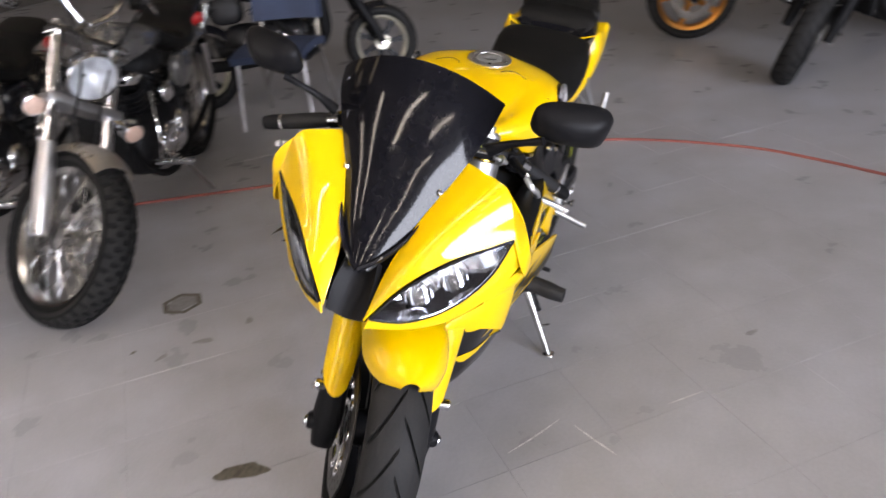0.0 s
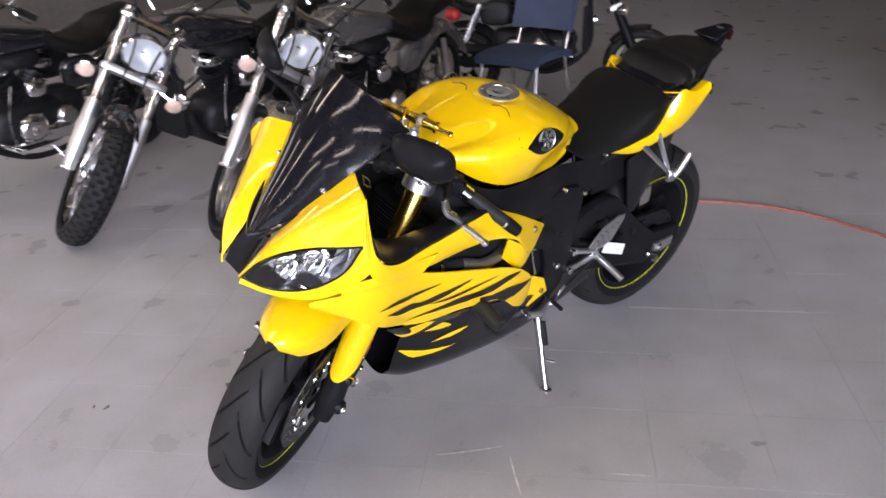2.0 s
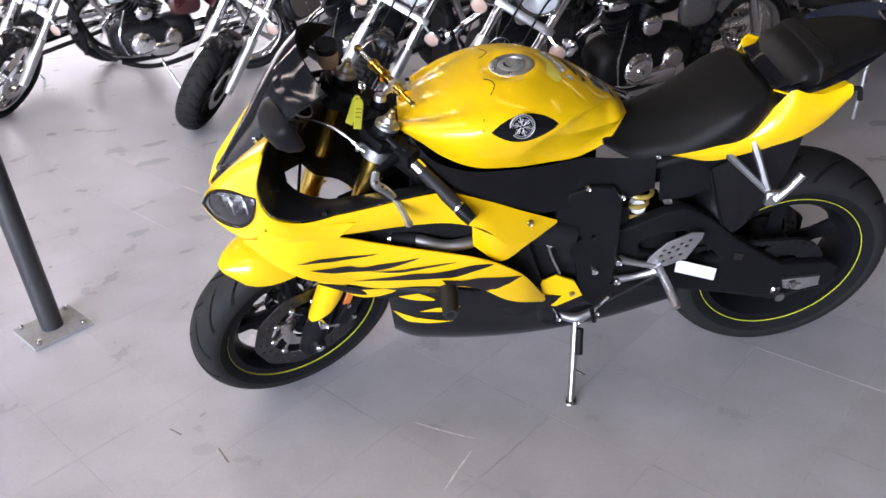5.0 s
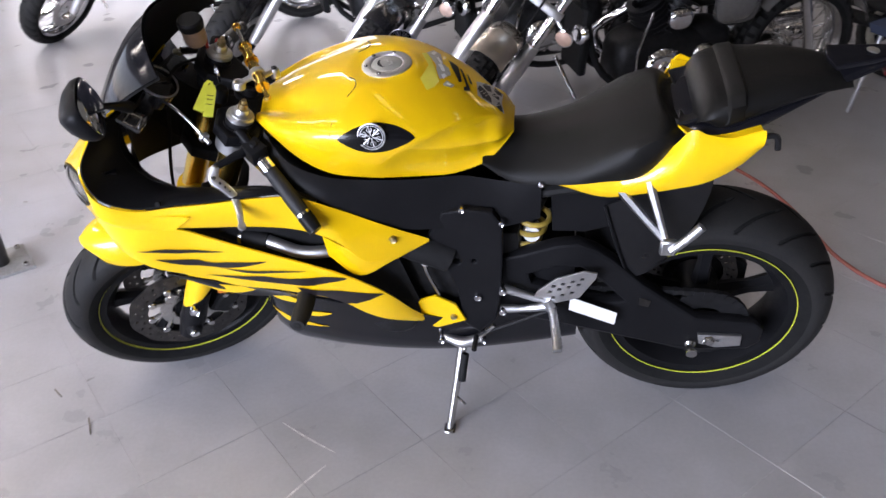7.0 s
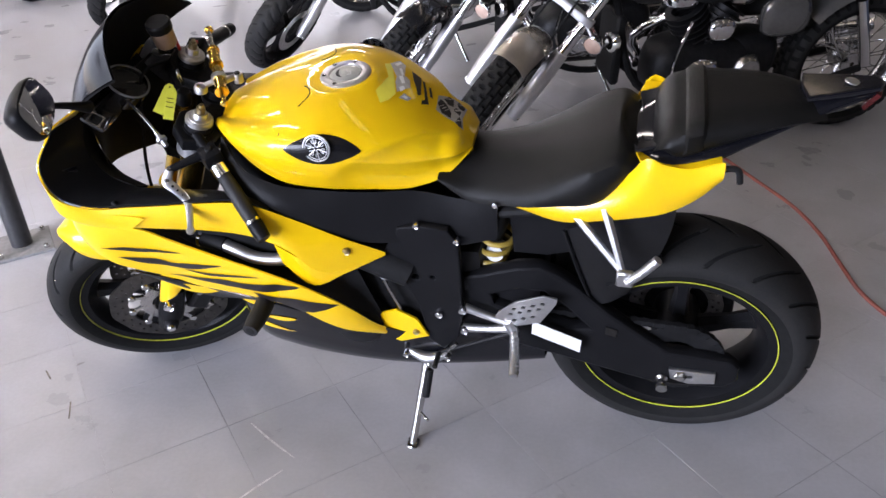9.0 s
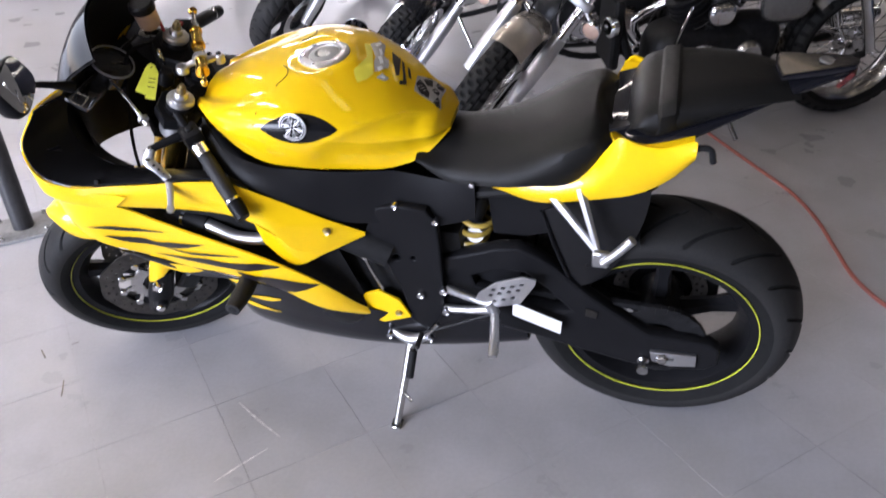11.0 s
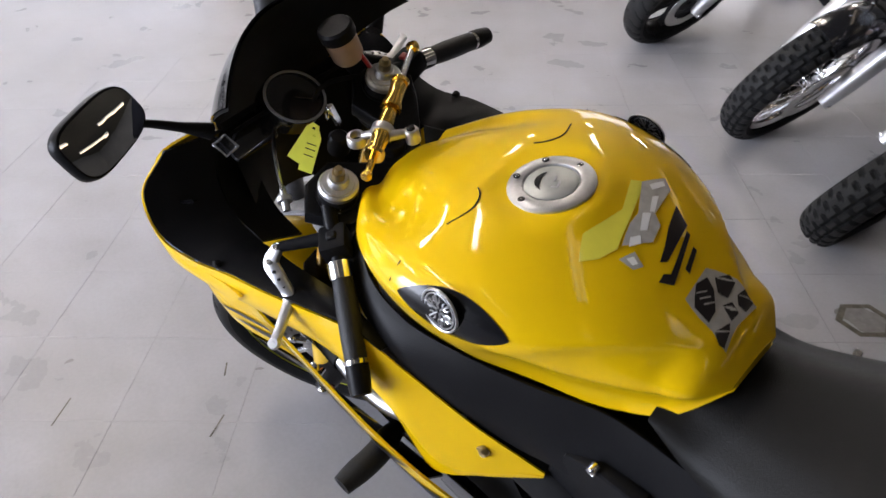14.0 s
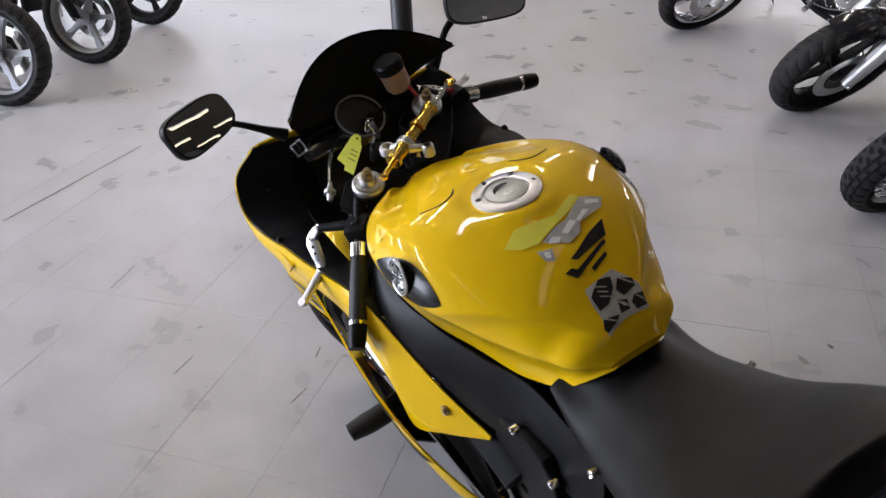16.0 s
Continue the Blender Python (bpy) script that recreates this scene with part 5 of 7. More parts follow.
for side in (1, -1):
    for outline in ([(1.138, 0.463), (1.095, 0.459), (1.018, 0.414), (1.076, 0.413), (1.138, 0.426)], [(1.062, 0.358), (1.002, 0.381), (0.953, 0.383), (0.992, 0.363)], [(1.135, 0.326), (1.112, 0.329), (1.081, 0.312), (0.975, 0.318), (1.038, 0.302), (1.104, 0.300)]):
        film_on("flame_stroke", outline, on_belly, YELLOW, belly, "yellow flame stroke", side)

# frame sliders
for s in (1, -1):
    b = tube([(0.985, s * 0.16, 0.505), (0.985, s * 0.225, 0.504), (0.984, s * 0.228, 0.504), (0.983, s * 0.318, 0.500), (0.983, s * 0.324, 0.500)], [0.014, 0.014, 0.021, 0.021, 0.021, 0.017], 20, 22)
    sl = part("frame_slider", b, GRIP, bike, "round black crash slider")
    part("slider_bore", lathe([(0.0001, 0.0005), (0.008, 0.0008), (0.010, 0.0)], (0.983, s * 0.3245, 0.500), (0, s, 0), 16), MATTE, sl)

# swingarm, shock, chain
arm = [(0.58, 0.515), (0.498, 0.541), (0.42, 0.572), (0.375, 0.579), (0.335, 0.562), (0.297, 0.533), (0.224, 0.46), (0.129, 0.385), (0.085, 0.352), (0.02, 0.346), (-0.05, 0.342), (-0.07, 0.325), (-0.072, 0.285), (-0.05, 0.262), (0.05, 0.252), (0.119, 0.256), (0.256, 0.290), (0.374, 0.320), (0.50, 0.35), (0.58, 0.37)]
hole = [(0.49, 0.49), (0.42, 0.52), (0.36, 0.52), (0.31, 0.48), (0.245, 0.405), (0.30, 0.395), (0.40, 0.425), (0.48, 0.45)]
b = side_plate([arm, hole], 0.035, 0.108, 0.008)
both("swingarm", b, SATIN, bike, "black swingarm")
part("swingarm_bridge", box((0.37, -0.10, 0.40), (0.50, 0.10, 0.50), 0.02, 2), SATIN, bike)
for s in (1, -1):
    b = side_plate([[(0.066, 0.309), (-0.032, 0.311), (-0.034, 0.280), (0.02, 0.270), (0.060, 0.282)], [(0.030, 0.298), (0.012, 0.298), (0.012, 0.286), (0.030, 0.286)]], 0.010, s * 0.130, 0.002)
    b.transform(Matrix.Translation((0.005, 0, 0.0)))
    blk = part("chain_adjuster", b, SILVER, bike, "silver axle block")
    part("axle_nut", lathe([(0.0001, 0.014), (0.010, 0.014), (0.016, 0.008), (0.018, -0.01)], (0.045, s * 0.130, 0.294), (0, s, 0), 6), STEEL, blk)
    b = lathe([(0.0001, 0.034), (0.013, 0.034), (0.014, 0.028), (0.009, 0.02), (0.009, 0.01), (0.014, 0.004), (0.014, 0.0)], (0.085, s * 0.128, 0.272), (0, s, 0), 18)
    part("stand_spool", b, STEEL, bike, "metal paddock-stand spool")
b = bmesh.new()
c0, r0, c1, r1 = Vector((0.56, 0.095, 0.40)), 0.035, Vector((REAR_X, 0.095, REAR_R)), 0.102
pts = []
for k in range(120):
    q = k / 120 * 4
    if q < 1.4:
        u = q / 1.4
        pts.append(Vector((c0.x + (c1.x - c0.x) * u, 0.095, c0.z + r0 + (c1.z + r1 - c0.z - r0) * u)))
    elif q < 2.2:
        a = math.pi / 2 + math.pi * (q - 1.4) / 0.8
        pts.append(Vector((c1.x + r1 * math.cos(a), 0.095, c1.z + r1 * math.sin(a))))
    elif q < 3.6:
        u = (q - 2.2) / 1.4
        pts.append(Vector((c1.x + (c0.x - c1.x) * u, 0.095, c1.z - r1 + (c0.z - r0 - c1.z + r1) * u)))
    else:
        a = -math.pi / 2 + math.pi * (q - 3.6) / 0.4
        pts.append(Vector((c0.x + r0 * math.cos(a), 0.095, c0.z + r0 * math.sin(a))))
for k, p in enumerate(pts):
    q = pts[(k + 1) % len(pts)]
    d = (q - p).normalized()
    n_ = Vector((-d.z, 0, d.x)) * 0.007
    w = Vector((0, 0.007 if k % 2 else 0.005, 0))
    skin([[p + n_ + w, p + n_ - w, p - n_ - w, p - n_ + w], [q + n_ + w, q + n_ - w, q - n_ - w, q - n_ + w]], True, True, b)
part("drive_chain", b, ENGINE, bike)
b = tube([(0.53, 0.04, 0.44), (0.46, 0.04, 0.66)], 0.018, 14)
shock = part("shock_absorber", b, ENGINE, bike)
turns = [Vector((0.525 - 0.055 * q, 0.045 + 0.042 * math.cos(q * 2 * math.pi * 5.5), 0.46 + 0.16 * q)) + Vector((0.040 * math.sin(q * 2 * math.pi * 5.5), 0, 0)) for q in np.linspace(0, 1, 80)]
part("shock_spring", tube(turns, 0.0065, 8, 160), SPRING, shock, "yellow coil spring")
b = lathe([(0.0001, 0.022), (0.019, 0.021), (0.021, 0.014), (0.021, -0.02)], (0.478, 0.060, 0.566), (0.0, 1, 0.25), 22)
part("shock_reservoir", b, WHITE, bike, "pale round reservoir cap")

# hugger and rear splash panel
rows = []
for k in range(15):
    a = radians(32 + 46 * k / 14)
    rows.append([Vector((REAR_X + (REAR_R + 0.028 - 0.05 * abs(s) ** 3) * math.cos(a), 0.098 * s, REAR_R + (REAR_R + 0.028 - 0.05 * abs(s) ** 3) * math.sin(a))) for s in np.linspace(-1, 1, 13)])
part("rear_hugger", thicken(skin(rows), 0.004), SATIN, bike, "black rear hugger")
b = side_plate([[(0.44, 0.745), (0.30, 0.725), (0.20, 0.757), (0.135, 0.742), (0.125, 0.67), (0.18, 0.625), (0.30, 0.62), (0.36, 0.60), (0.43, 0.60)]], 0.006, 0.092, 0.002)
both("splash_panel", b, SATIN, bike, "black inner splash panel")
rows = []
for k in range(16):
    q = k / 15
    front, back = Vector((0.322 - 0.068 * q, 0, 0.690 - 0.214 * q)), Vector((0.112 + 0.075 * q ** 2.0, 0, 0.765 - 0.255 * q))
    rows.append([front.lerp(back, t) + Vector((0, 0.112 + 0.008 * math.sin(math.pi * t) - 0.010 * q * t, 0.016 * math.sin(math.pi * t) * (1 - q))) for t in np.linspace(0, 1, 12)])
flank = both("hugger_side", thicken(skin(rows), 0.004), HUGGER, bike, "glossy black side of the rear hugger")
for sd, ob in zip((1, -1), flank):
    part("hugger_seam", tube([(0.324, sd * 0.116, 0.692), (0.29, sd * 0.118, 0.58), (0.252, sd * 0.116, 0.474)], 0.0035, 6, 14), SATIN, ob)
    part("hugger_screw", bolt((0.262, sd * 0.120, 0.492), (0, sd, 0), 0.005, 0.003), STEEL, ob)
part("undertray", box((0.10, -0.092, 0.74), (0.46, 0.092, 0.775), 0.01, 1), MATTE, bike)
b = tube([(0.52, 0.10, 0.70), (0.30, 0.112, 0.758), (0.10, 0.10, 0.83)], 0.012, 8)
both("subframe_rail", b, MATTE, bike)

# rider footrests
for s in (1, -1):
    b = bmesh.new()
    tube([(0.537, s * 0.150, 0.463), (0.48, s * 0.152, 0.443), (0.435, s * 0.156, 0.432)], [0.011, 0.009, 0.010], 10, 10, b)
    tube([(0.544, s * 0.152, 0.395), (0.48, s * 0.153, 0.402), (0.435, s * 0.156, 0.416)], [0.011, 0.009, 0.012], 10, 10, b)
    tube([(0.440, s * 0.156, 0.440), (0.425, s * 0.157, 0.405)], 0.013, 10, 0, b)
    rest = part("footrest_bracket", b, SILVER, bike, "silver rear-set footrest bracket")
    for z in (0.463, 0.395):
        part("bracket_bolt", bolt((0.540, s * 0.160, z), (0, s, 0), 0.010, 0.007), CHROME, rest)
    slots = []
    for row, (x0, z0, n) in enumerate(((0.424, 0.486, 4), (0.432, 0.468, 4), (0.424, 0.450, 3))):
        for k in range(n):
            x, z = x0 - 0.021 * k, z0 + 0.0085 * k
            slots.append([(x + 0.007, z - 0.0045), (x - 0.004, z - 0.0045), (x - 0.008, z + 0.0045), (x + 0.003, z + 0.0045)])
    b = side_plate([[(0.466, 0.452), (0.458, 0.470), (0.419, 0.509), (0.359, 0.535), (0.330, 0.531), (0.332, 0.515), (0.365, 0.452), (0.417, 0.432)]] + slots, 0.005, s * 0.158, 0.001)
    part("heel_plate", b, SILVER, rest, "silver heel plate with slots")
    b = tube([(0.425, s * 0.158, 0.412), (0.418, s * 0.20, 0.398), (0.411, s * 0.262, 0.380)], [0.0095, 0.0105, 0.0105], 12, 14)
    peg = part("footpeg", b, SILVER, rest, "knurled silver footpeg")
    for k in range(9):
        c = lathe([(0.0104, 0.0022), (0.0114, 0.0), (0.0104, -0.0022)], (0.421 - 0.0015 * k, s * (0.178 + 0.0092 * k), 0.4045 - 0.0029 * k), (-0.1, s, -0.28), 12)
        part("knurl", c, SILVER, rest)
    b = tube([(0.435, s * 0.160, 0.402), (0.53, s * 0.164, 0.352), (0.605, s * 0.170, 0.315)], 0.004, 8)
    tube([(0.605, s * 0.172, 0.315), (0.607, s * 0.215, 0.312)], 0.0065, 8, 0, b)
    part("shift_lever" if s > 0 else "brake_pedal", b, ENGINE, rest)
part("shift_rod", tube([(0.56, 0.170, 0.355), (0.60, 0.165, 0.300)], 0.005, 8), STEEL, bike)
b = side_plate([[(0.383, 0.441), (0.273, 0.394), (0.276, 0.354), (0.385, 0.400)]], 0.002, 0.150, 0.0005)
part("paper_tape", b, WHITE, bike, "strip of white tape on the swingarm")
b = side_plate([[(0.222, 0.425), (0.196, 0.416), (0.200, 0.396), (0.222, 0.402)]], 0.002, 0.128, 0.0005)
part("warning_sticker", b, DISC, bike, "grey warning sticker")

# pillion footrests
for s in (1, -1):
    b = bmesh.new()
    for a0 in ((0.301, s * 0.134, 0.752), (0.246, s * 0.140, 0.782)):
        tube([a0, (0.200, s * 0.185, 0.655)], [0.010, 0.007], 6, 4, b)
    box((0.178, s * 0.192 - 0.008, 0.628), (0.212, s * 0.192 + 0.008, 0.668), 0.004, 1, b)
    hang = part("pillion_bracket", b, SILVER, bike, "silver pillion footrest hanger")
    b = tube([(0.190, s * 0.200, 0.646), (0.165, s * 0.200, 0.675), (0.138, s * 0.198, 0.712)], [0.009, 0.0095, 0.010], 10, 10)
    part("pillion_peg", b, SILVER, hang, "folded silver pillion peg")

# side stand
foot = Vector((0.672, 0.272, 0.064))
top = Vector((0.640, 0.150, 0.272))
b = tube([top, top.lerp(foot, 0.45), foot], [0.013, 0.0105, 0.0095], 12, 10)
box(foot - Vector((0.015, 0.014, 0.005)), foot + Vector((0.015, 0.018, 0.004)), 0.003, 1, b)
tube([top.lerp(foot, 0.62) + Vector((0.0, 0.0, 0)), top.lerp(foot, 0.64) + Vector((-0.030, 0.022, 0.0))], 0.0035, 8, 0, b)
stand = part("side_stand", b, STEEL, bike, "bare metal side stand, down on the floor")
part("stand_sleeve", tube([top.lerp(foot, 0.12) + Vector((-0.010, 0.010, 0)), top.lerp(foot, 0.42) + Vector((-0.012, 0.010, 0))], 0.010, 10), MATTE, stand)
b = tube([(0.690, 0.150, 0.285), (0.640, 0.158, 0.272), (0.585, 0.150, 0.292)], [0.010, 0.016, 0.009], 10, 12)
part("stand_bracket", b, SILVER, stand)
for x, z in ((0.692, 0.286), (0.640, 0.268), (0.588, 0.292)):
    part("stand_bolt", bolt((x, 0.164, z), (0, 1, 0), 0.008, 0.008), CHROME, stand)
b = tube([(0.72, -0.02, 0.22), (0.55, -0.06, 0.21), (0.42, -0.105, 0.25), (0.33, -0.13, 0.29)], [0.05, 0.06, 0.058, 0.05], 16, 18)
part("exhaust", b, ENGINE, bike, "black underslung exhaust")


# ---- the room ----
X0, X1, Y0, Y1, H = -8.0, 11.0, -9.0, 9.0, 4.2


def floor_material():
    m = bpy.data.materials.new("grey_vinyl_tile")
    m.use_nodes = True
    nt = m.node_tree
    p = nt.nodes["Principled BSDF"]
    geo = nt.nodes.new("ShaderNodeNewGeometry")
    info = nt.nodes.new("ShaderNodeObjectInfo")
    noises = []
    for scale, detail in ((0.55, 4), (4.5, 7), (90.0, 3), (11.0, 8), (2.3, 9)):
        n = nt.nodes.new("ShaderNodeTexNoise")
        n.inputs["Scale"].default_value, n.inputs["Detail"].default_value = scale, detail
        nt.links.new(geo.outputs["Position"], n.inputs["Vector"])
        noises.append(n)
    ramps = []
    for n, lo, hi, a, b_ in ((noises[0], (0.408, 0.402, 0.408, 1), (0.468, 0.472, 0.512, 1), 0.32, 0.68), (noises[1], (0.925, 0.923, 0.918, 1), (1.04, 1.04, 1.045, 1), 0.32, 0.68), (noises[2], (0.975, 0.975, 0.975, 1), (1.02, 1.02, 1.02, 1), 0.35, 0.65),
                            (noises[3], (1.005, 1.005, 1.005, 1), (0.955, 0.95, 0.945, 1), 0.56, 0.78), (noises[4], (0.99, 0.985, 0.98, 1), (1.03, 1.033, 1.04, 1), 0.42, 0.66)):
        r = nt.nodes.new("ShaderNodeValToRGB")
        r.color_ramp.elements[0].color, r.color_ramp.elements[1].color = lo, hi
        r.color_ramp.elements[0].position, r.color_ramp.elements[1].position = a, b_
        nt.links.new(n.outputs[0], r.inputs[0])
        ramps.append(r)
    out = ramps[0].outputs[0]
    for r in ramps[1:]:
        mx = nt.nodes.new("ShaderNodeMix")
        mx.data_type, mx.blend_type = "RGBA", "MULTIPLY"
        mx.inputs[0].default_value = 1.0
        nt.links.new(out, mx.inputs[6])
        nt.links.new(r.outputs[0], mx.inputs[7])
        out = mx.outputs[2]
    # each tile a little lighter or darker
    mr = nt.nodes.new("ShaderNodeMapRange")
    mr.inputs[3].default_value, mr.inputs[4].default_value = 0.985, 1.01
    nt.links.new(info.outputs["Random"], mr.inputs[0])
    mx = nt.nodes.new("ShaderNodeVectorMath")
    mx.operation = "SCALE"
    nt.links.new(out, mx.inputs[0])
    nt.links.new(mr.outputs[0], mx.inputs[3])
    nt.links.new(mx.outputs[0], p.inputs["Base Color"])
    rr = nt.nodes.new("ShaderNodeMapRange")
    rr.inputs[1].default_value, rr.inputs[2].default_value = 0.3, 0.7
    rr.inputs[3].default_value, rr.inputs[4].default_value = 0.26, 0.36
    nt.links.new(noises[1].outputs[0], rr.inputs[0])
    nt.links.new(rr.outputs[0], p.inputs["Roughness"])
    p.inputs["Specular IOR Level"].default_value = 0.28
    b_ = nt.nodes.new("ShaderNodeBump")
    b_.inputs["Strength"].default_value, b_.inputs["Distance"].default_value = 0.05, 0.002
    nt.links.new(noises[1].outputs[0], b_.inputs["Height"])
    nt.links.new(b_.outputs[0], p.inputs["Normal"])
    return m


FLOOR = floor_material()
JOINT = material("tile_joint", (0.41, 0.405, 0.415), 0.8, vary=0.3)
floor = link("floor", box((X0 - 0.2, Y0 - 0.2, -0.2), (X1 + 0.2, Y1 + 0.2, -0.0010)), JOINT, None, "grey vinyl tile floor with thin dark joints", False, "structure")
floor["category"] = "floor"


def wall(name, lo, hi, mat):
    ob = link(name, box(lo, hi), mat, None, "plain painted wall", False, "structure")
    ob["category"] = "wall"
    return ob


# an unseen opening to daylight, added in the south wall for floor glare
SX0, SX1, SH = 3.2, 8.6, 3.0
wall("wall_south", (X0, Y0 - 0.2, 0), (SX0, Y0, H), DIMWALL)
wall("wall_south_far", (SX1, Y0 - 0.2, 0), (X1, Y0, H), DIMWALL)
wall("wall_south_lintel", (SX0, Y0 - 0.2, SH), (SX1, Y0, H), DIMWALL)
# an unseen opening added in the north wall, to fill the near side
NX0, NX1, NZ0, NZ1 = 2.8, 10.8, 0.3, 3.9
wall("wall_north", (X0, Y1, 0), (NX0, Y1 + 0.2, H), WALL)
wall("wall_north_far", (NX1, Y1, 0), (X1, Y1 + 0.2, H), WALL)
wall("wall_north_sill", (NX0, Y1, 0), (NX1, Y1 + 0.2, NZ0), WALL)
wall("wall_north_lintel", (NX0, Y1, NZ1), (NX1, Y1 + 0.2, H), WALL)
wall("wall_west", (X0 - 0.2, Y0 - 0.2, 0), (X0, Y1 + 0.2, H), DIMWALL)
# the east wall has a wide roller-door opening to daylight
DY0, DY1, DH = -4.5, 4.0, 3.2
wall("wall_east", (X1, Y0 - 0.2, 0), (X1 + 0.2, DY0, H), WALL)
wall("wall_east_far", (X1, DY1, 0), (X1 + 0.2, Y1 + 0.2, H), WALL)
wall("wall_east_lintel", (X1, DY0, DH), (X1 + 0.2, DY1, H), WALL)
ceil = link("ceiling", box((X0 - 0.2, Y0 - 0.2, H), (X1 + 0.2, Y1 + 0.2, H + 0.2)), CEILING, None, "plain grey ceiling", False, "structure")
ceil["category"] = "ceiling"
ground = link("ground", box((X1 + 0.2, -60, -0.25), (X1 + 80, 60, -0.03)), JOINT, None, "paved yard outside the door", False, "structure")
ground["category"] = "ground"

lamp = bpy.data.lights.new("daylight", "AREA")
lamp.shape, lamp.size, lamp.size_y, lamp.energy, lamp.color = "RECTANGLE", DY1 - DY0, DH, DOOR_LIGHT, (0.80, 0.90, 1.0)
door_lamp = new("daylight", lamp)
door_lamp.matrix_world = look((X1 + 0.1, (DY0 + DY1) / 2, DH / 2), (0, (DY0 + DY1) / 2, DH / 2 - 0.4))

lamp = bpy.data.lights.new("bay_daylight", "AREA")
lamp.shape, lamp.size, lamp.size_y, lamp.energy, lamp.color = "RECTANGLE", SX1 - SX0, SH, SOUTH_LIGHT, (1.0, 0.97, 0.92)
south_lamp = new("bay_daylight", lamp)
south_lamp.matrix_world = look(((SX0 + SX1) / 2, Y0 - 0.1, SH / 2), ((SX0 + SX1) / 2, 0, SH / 2 - 0.4))

# cool fill light added in the north opening
lamp = bpy.data.lights.new("window_daylight", "AREA")
lamp.shape, lamp.size, lamp.size_y, lamp.energy, lamp.color = "RECTANGLE", NX1 - NX0, NZ1 - NZ0, NORTH_FILL, (0.78, 0.88, 1.0)
north_lamp = new("window_daylight", lamp)
north_lamp.matrix_world = look(((NX0 + NX1) / 2, Y1 + 0.1, (NZ0 + NZ1) / 2), ((NX0 + NX1) / 2, 0, (NZ0 + NZ1) / 2 - 0.4))

# fluorescent battens
TUBE = glowing("fluorescent_tube", (1.0, 0.94, 0.83), TUBE_GLOW)
# western rows set dim and warm, to keep that end of the floor dark
DIMTUBE = glowing("dim_warm_tube", (1.0, 0.84, 0.58), TUBE_GLOW * 0.045)
HOUSING = material("lamp_housing", (0.7, 0.7, 0.68), 0.5)


def batten(m, glow):
    ob = thing("ceiling_light", m, "white fluorescent batten light under the ceiling", "ceiling light", "rows of ceiling lights")
    part("housing", box((-1.22, -0.10, 0.0), (1.22, 0.10, 0.05), 0.01, 1), HOUSING, ob)
    for y in (-0.05, 0.05):
        part("tube", tube([(-1.2, y, -0.03), (1.2, y, -0.03)], 0.019, 10), glow, ob, "lit fluorescent tube")
    for x in (-1.0, 1.0):
        part("hanger", tube([(x, 0, 0.05), (x, 0, 0.32)], 0.006, 6), STEEL, ob)
    return ob


for columns, glow in ((range(2, 5), TUBE), (range(-1, 2), DIMTUBE)):
    first = None
    for i in columns:
        for j in range(4):
            m = pose(-2.6 + 2.9 * i, -6.6 + 3.3 * j, H - 0.32, 0, 0, -45)
            first = copy_thing(first, m) if first else batten(m, glow)

# steel pole with its base plate
pole = thing("steel_pole", pose(2.385, -0.41, 0, 0, 0, 45), "dark painted round steel pole on a grey base plate", "pole")
part("shaft", tube([(0, 0, 0.01), (0, 0, H)], 0.037, 24), POLE, pole)
plate_ = part("base_plate", plate([[(-0.10, -0.10), (0.10, -0.10), (0.10, 0.10), (-0.10, 0.10)]], 0.012, 0.002, pose(0, 0, 0.006)), BASEGREY, pole)
for sx in (-1, 1):
    for sy in (-1, 1):
        part("anchor_bolt", bolt((sx * 0.078, sy * 0.078, 0.016), (0, 0, 1), 0.010, 0.008), STEEL, plate_)

# red cord on the floor
pts = [(x, y, 0.006) for x, y in ((0.02, -2.05), (-0.10, -1.84), (-0.19, -1.68), (-0.31, -1.47), (-0.41, -1.29), (-0.48, -1.08), (-0.515, -0.88), (-0.555, -0.69), (-0.64, -0.54), (-0.79, -0.45), (-0.94, -0.36), (-1.06, -0.19), (-1.14, 0.0), (-1.165, 0.25), (-1.15, 0.50), (-1.12, 0.70), (-1.00, 1.00), (-0.86, 1.28), (-0.72, 1.75), (-0.85, 2.4))]
cord = tagged(link("extension_cord", tube(pts, 0.0070, 8, 120), CORD, None), "thin red cord lying on the tiles", "cord")


# marks on the floor
def blotch(name, x, y, rx, ry, turn, mat, label, seed, lift=0.0012):
    """An uneven thin stain."""
    rng_ = random.Random(seed)
    ph = [rng_.uniform(0, 6.28) for _ in range(4)]
    pts_ = []
    for k in range(28):
        a = 2 * math.pi * k / 28
        f = 1 + 0.16 * math.sin(2 * a + ph[0]) + 0.12 * math.sin(3 * a + ph[1]) + 0.08 * math.sin(5 * a + ph[2]) + 0.05 * math.sin(9 * a + ph[3])
        pts_.append((rx * f * math.cos(a), ry * f * math.sin(a)))
    bm = bmesh.new()
    bm.faces.new([bm.verts.new((px_, py_, 0)) for px_, py_ in pts_])
    bm.transform(pose(x, y, lift, 0, 0, turn))
    return part(name, bm, mat, floor, label)


